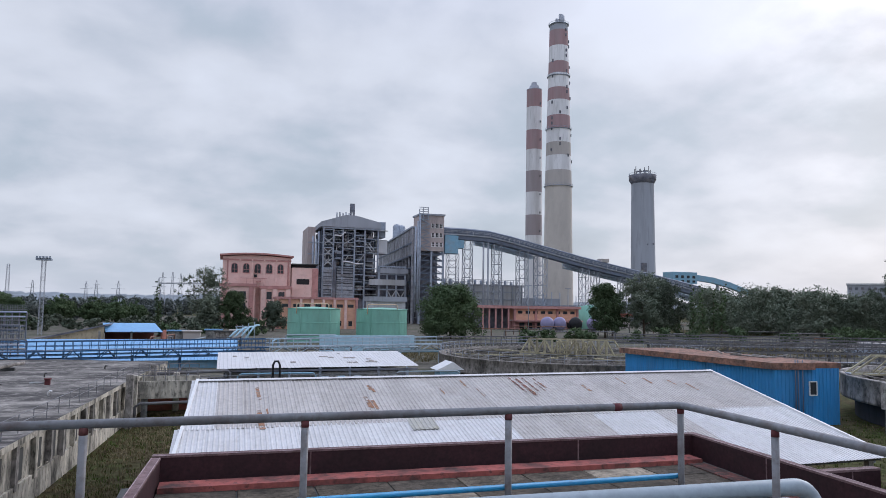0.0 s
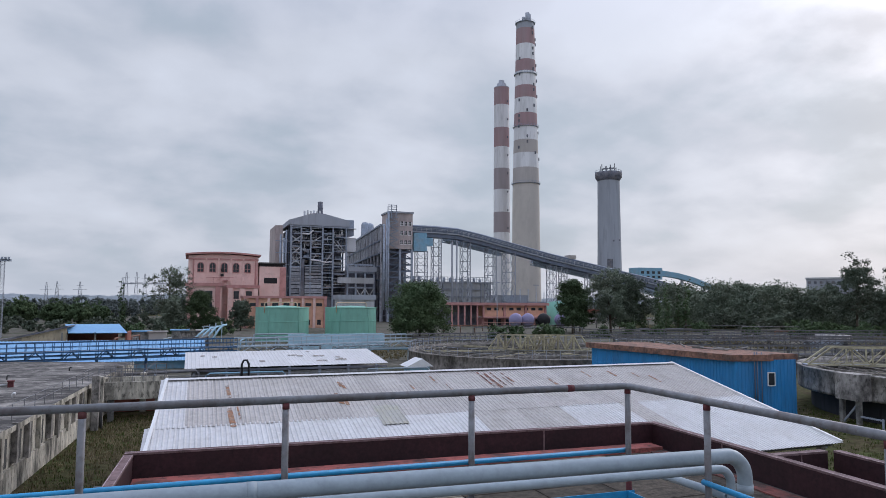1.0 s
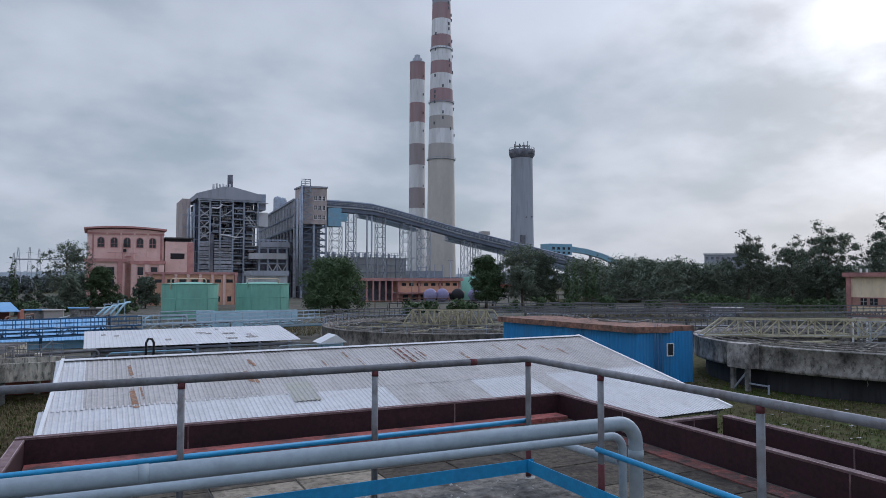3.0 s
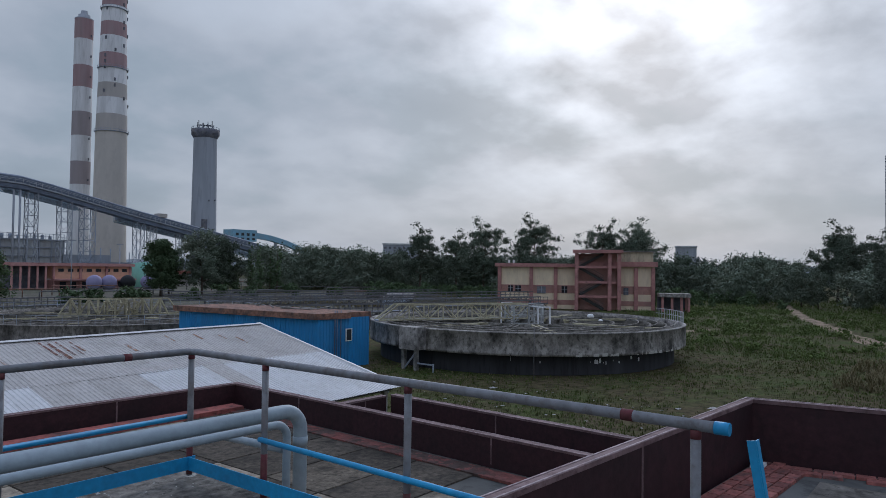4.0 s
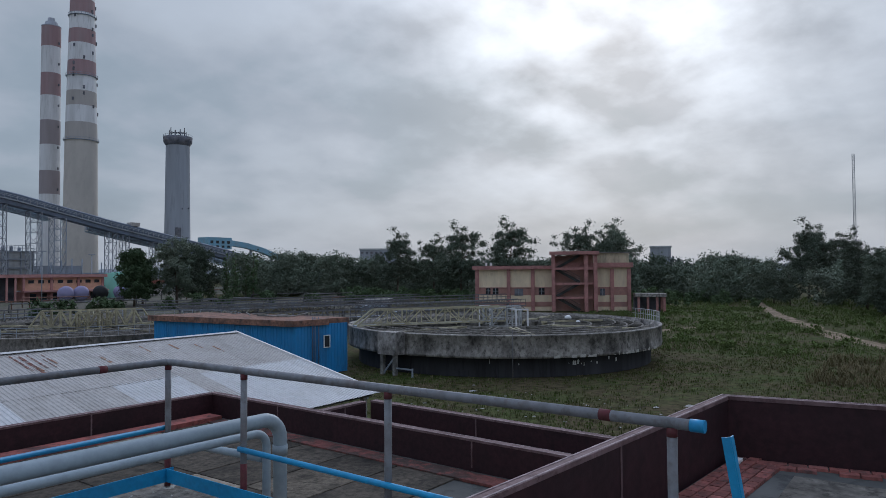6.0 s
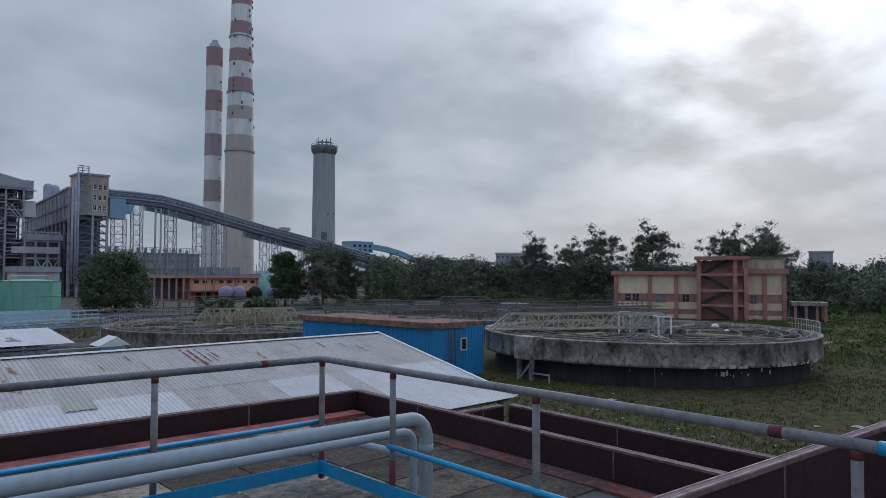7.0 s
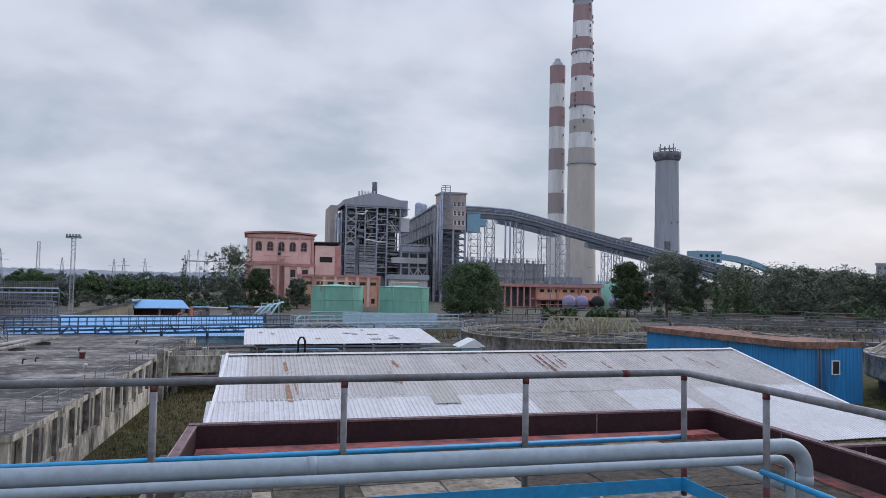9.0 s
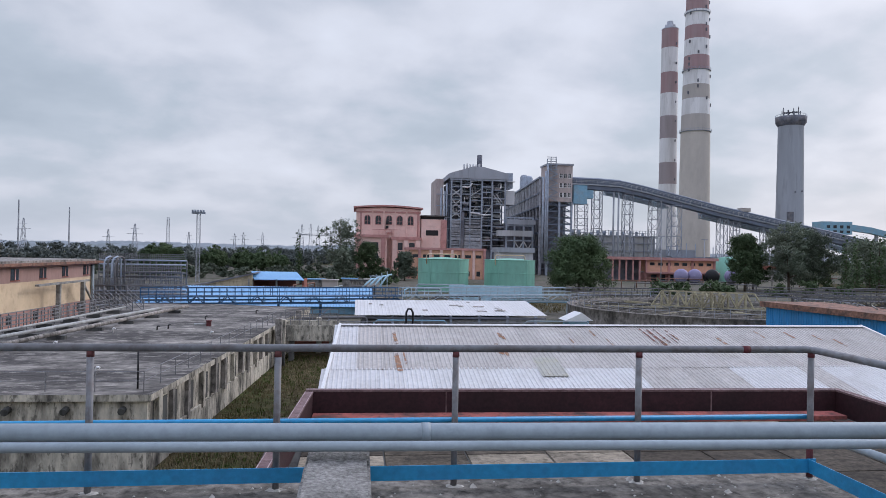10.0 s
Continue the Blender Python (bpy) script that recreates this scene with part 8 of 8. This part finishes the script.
TRACK = ((84, 34.5), (107, 30), (86, 5), (137, 25.2), (180, 37.2), (236, 53))


def off_track(x, y):
    for (ax, ay), (bx, by) in ((TRACK[0], TRACK[1]), (TRACK[2], TRACK[3]), (TRACK[3], TRACK[4]), (TRACK[4], TRACK[5])):
        f = max(0, min(1, ((x - ax) * (bx - ax) + (y - ay) * (by - ay)) / ((bx - ax) ** 2 + (by - ay) ** 2)))
        if math.hypot(ax + (bx - ax) * f - x, ay + (by - ay) * f - y) < 1.0 + 0.7 * noise.noise((x * 0.4, y * 0.4, 2)):
            return False
    return True


def open_field(x, y):
    return off_track(x, y) and (x - 59.4) ** 2 + (y - 35.9) ** 2 > 210 and not (x < 24.5 and y < 22) and not (x < 25.5 and y > 20) and not (38 < x < 45 and 41 < y < 61) and not (x < 23.8 and y < 7)


GRASSDRY = mat("dry_grass_blades", (0.20, 0.165, 0.095), 0.85, 0, 0.3, 0.9, (0.11, 0.10, 0.045), 0.8, 0.15, bump=0, spec=0.1)
tufts("grass", "short rough green grass on the field", 1, scatter(1, 13000, 20, 85, -12, 45, 0.06, 0.22, open_field), 5, GRASSBLADE)
tufts("grass", "short dry brown grass mixed into the field", 9, scatter(9, 6000, 20, 85, -12, 45, 0.05, 0.18, open_field), 4, GRASSDRY)
tufts("grass", "knee-high green grass and weeds beyond the clarifier", 2, scatter(2, 13000, 72, 165, -20, 60, 0.2, 0.55, open_field), 6, WEED)
tufts("grass", "rank green grass at the foot of the wood", 12, scatter(12, 7000, 150, 232, -40, 95, 0.35, 0.9, open_field), 6, WEED)
tufts("grass", "dry yellowed weeds in the plant yard", 14, scatter(14, 2600, 24, 112, 98, 122, 0.3, 0.9, lambda x, y: (x - 41.6) ** 2 + (y - 79.8) ** 2 > 300), 6, GRASSDRY)
tufts("grass", "tall dry grass standing in clumps", 3, scatter(3, 420, 57, 75, -2, 9, 0.4, 0.85, open_field), 11, GRASSDRY)
tufts("grass", "dry grass in the strip beside the basin", 4, scatter(4, 3200, -7.4, -2.0, 14, 56, 0.08, 0.25, lambda x, y: x > -7.4 + (y - 27) * 0.066), 5, GRASSDRY)
tufts("grass", "green grass in the strip beside the basin", 5, scatter(5, 900, -7.2, -2.0, 14, 56, 0.08, 0.22, lambda x, y: x > -7.2 + (y - 27) * 0.066), 5, GRASSBLADE)
woods("shrubs", "leafy green weeds spread over the field", 8, [(x, y, h * 0.8, 1.8) for x, y, h, s in scatter(6, 260, 76, 160, -12, 50, 0.3, 0.9, open_field)], WEED, 14, 0.16)


def make_litter():
    r = random.Random(12)
    vs, fs = [], []
    for i in range(150):
        x, y = r.uniform(24.5, 44), r.uniform(12, 30)
        s = r.uniform(0.04, 0.14) if i % 14 else r.uniform(0.2, 0.4)
        k = len(vs)
        z = 0.02
        pts = [(x + s * math.cos(a + r.random()), y + s * math.sin(a + r.random())) for a in (0, 1.57, 3.14, 4.71)]
        vs += [(px, py, z) for px, py in pts] + [(x + s * 0.1, y, z + s * 0.25)]
        fs += [(k + a, k + (a + 1) % 4, k + 4) for a in range(4)]
    tagged(new("litter", mesh_of("litter", vs, fs, RUBBISH)), "scattered pale rubble and litter on the grass", "litter", "", "stuff")
    vs, fs = [], []
    for i in range(190):
        x, y = r.uniform(-4.3, 3.3), r.uniform(4.5, 5.17)
        s = r.uniform(0.003, 0.012) if i % 9 else r.uniform(0.015, 0.03)
        k = len(vs)
        vs += [(x - s, y - s, ROOF), (x + s, y - s * 0.6, ROOF), (x + s * 0.7, y + s, ROOF), (x - s * 0.8, y + s * 0.9, ROOF), (x, y, ROOF + s)]
        fs += [(k + a, k + (a + 1) % 4, k + 4) for a in range(4)]
    tagged(new("grit", mesh_of("grit", vs, fs, PLASTER)), "crumbs of broken plaster on the upper roof", "grit", "", "stuff")


make_litter()
e = thing("sheet_scrap", "crumpled white scrap lying on the side terrace", "scrap", (9.75, 2.28, SIDE))
bm = Box(9.62, 2.22, SIDE + 0.012, 9.88, 2.36, SIDE + 0.05)
part("piece", bm, WHITE, e)


# ---- pieces: roof slabs and tiles ----
def slab_mesh(w, d, h=0.03, c=0.012, name="slab"):
    me = bpy.data.meshes.new(name)
    vs = [(0, 0, 0), (w, 0, 0), (w, d, 0), (0, d, 0), (c, c, h), (w - c, c, h), (w - c, d - c, h), (c, d - c, h)]
    me.from_pydata(vs, [], [(4, 5, 6, 7), (0, 1, 5, 4), (1, 2, 6, 5), (2, 3, 7, 6), (3, 0, 4, 7)])
    return me


rnd = random.Random(17)
SW, SD = 1.78, 1.62
sm = slab_mesh(SW - 0.03, SD - 0.03)
for i in range(8):
    for j in range(8):
        x, y = -1.25 + i * SW, 5.3 + j * SD
        if x + SW < 13.1 - (18.5 - y) * 0.045 + 0.35:
            lay("slab", sm, rnd.choice((SLAB, SLAB_TAN, SLAB_TAN, SLAB_BLACK, SLAB_BLACK) if x < 3.5 else (SLAB, SLAB_BLACK, SLAB_BLACK, SLAB_BLACK, SLAB_TAN)), Matrix.Translation((x, y, TERR - 0.03 + rnd.uniform(0, 0.004))), floor_terrace)
sm2 = slab_mesh(1.97, 1.77)
for i in range(4):
    for j in range(5):
        x, y = 3.62 + i * 2.0, -7.4 + j * 1.8
        if x + 2.0 < 10.9 - (y + 1.8) * 0.18 and y + 1.8 < 2.1:
            lay("slab", sm2, SLAB_DARK, Matrix.Translation((x, y, SIDE - 0.03 + rnd.uniform(0, 0.004))), floor_side)
tm = slab_mesh(0.222, 0.145, 0.035, 0.006, "tile")
ang = math.atan2(2.36 - 2.83, 10.2 - 3.57)
for i in range(28):
    for j in range(4):
        if rnd.random() < 0.03:
            continue
        q = Matrix.Translation((3.57, 2.83, 0)) @ Matrix.Rotation(ang, 4, "Z")
        lay("tile", tm, REDTILE, q @ Matrix.Translation((0.12 + i * 0.23 + (0.1 if j % 2 else 0), -0.16 - j * 0.152, SIDE - 0.029 + rnd.uniform(0, 0.004))), floor_side)
ang2 = math.atan2(-7.5 - 2.54, 11.9 - 10.08)
for i in range(26):
    for j in range(2):
        if rnd.random() < 0.05:
            continue
        q = Matrix.Translation((10.08, 2.54, 0)) @ Matrix.Rotation(ang2, 4, "Z")
        lay("tile", tm, REDTILE, q @ Matrix.Translation((0.35 + i * 0.23 + (0.1 if j % 2 else 0), -0.24 - j * 0.152, SIDE - 0.029 + rnd.uniform(0, 0.004))), floor_side)
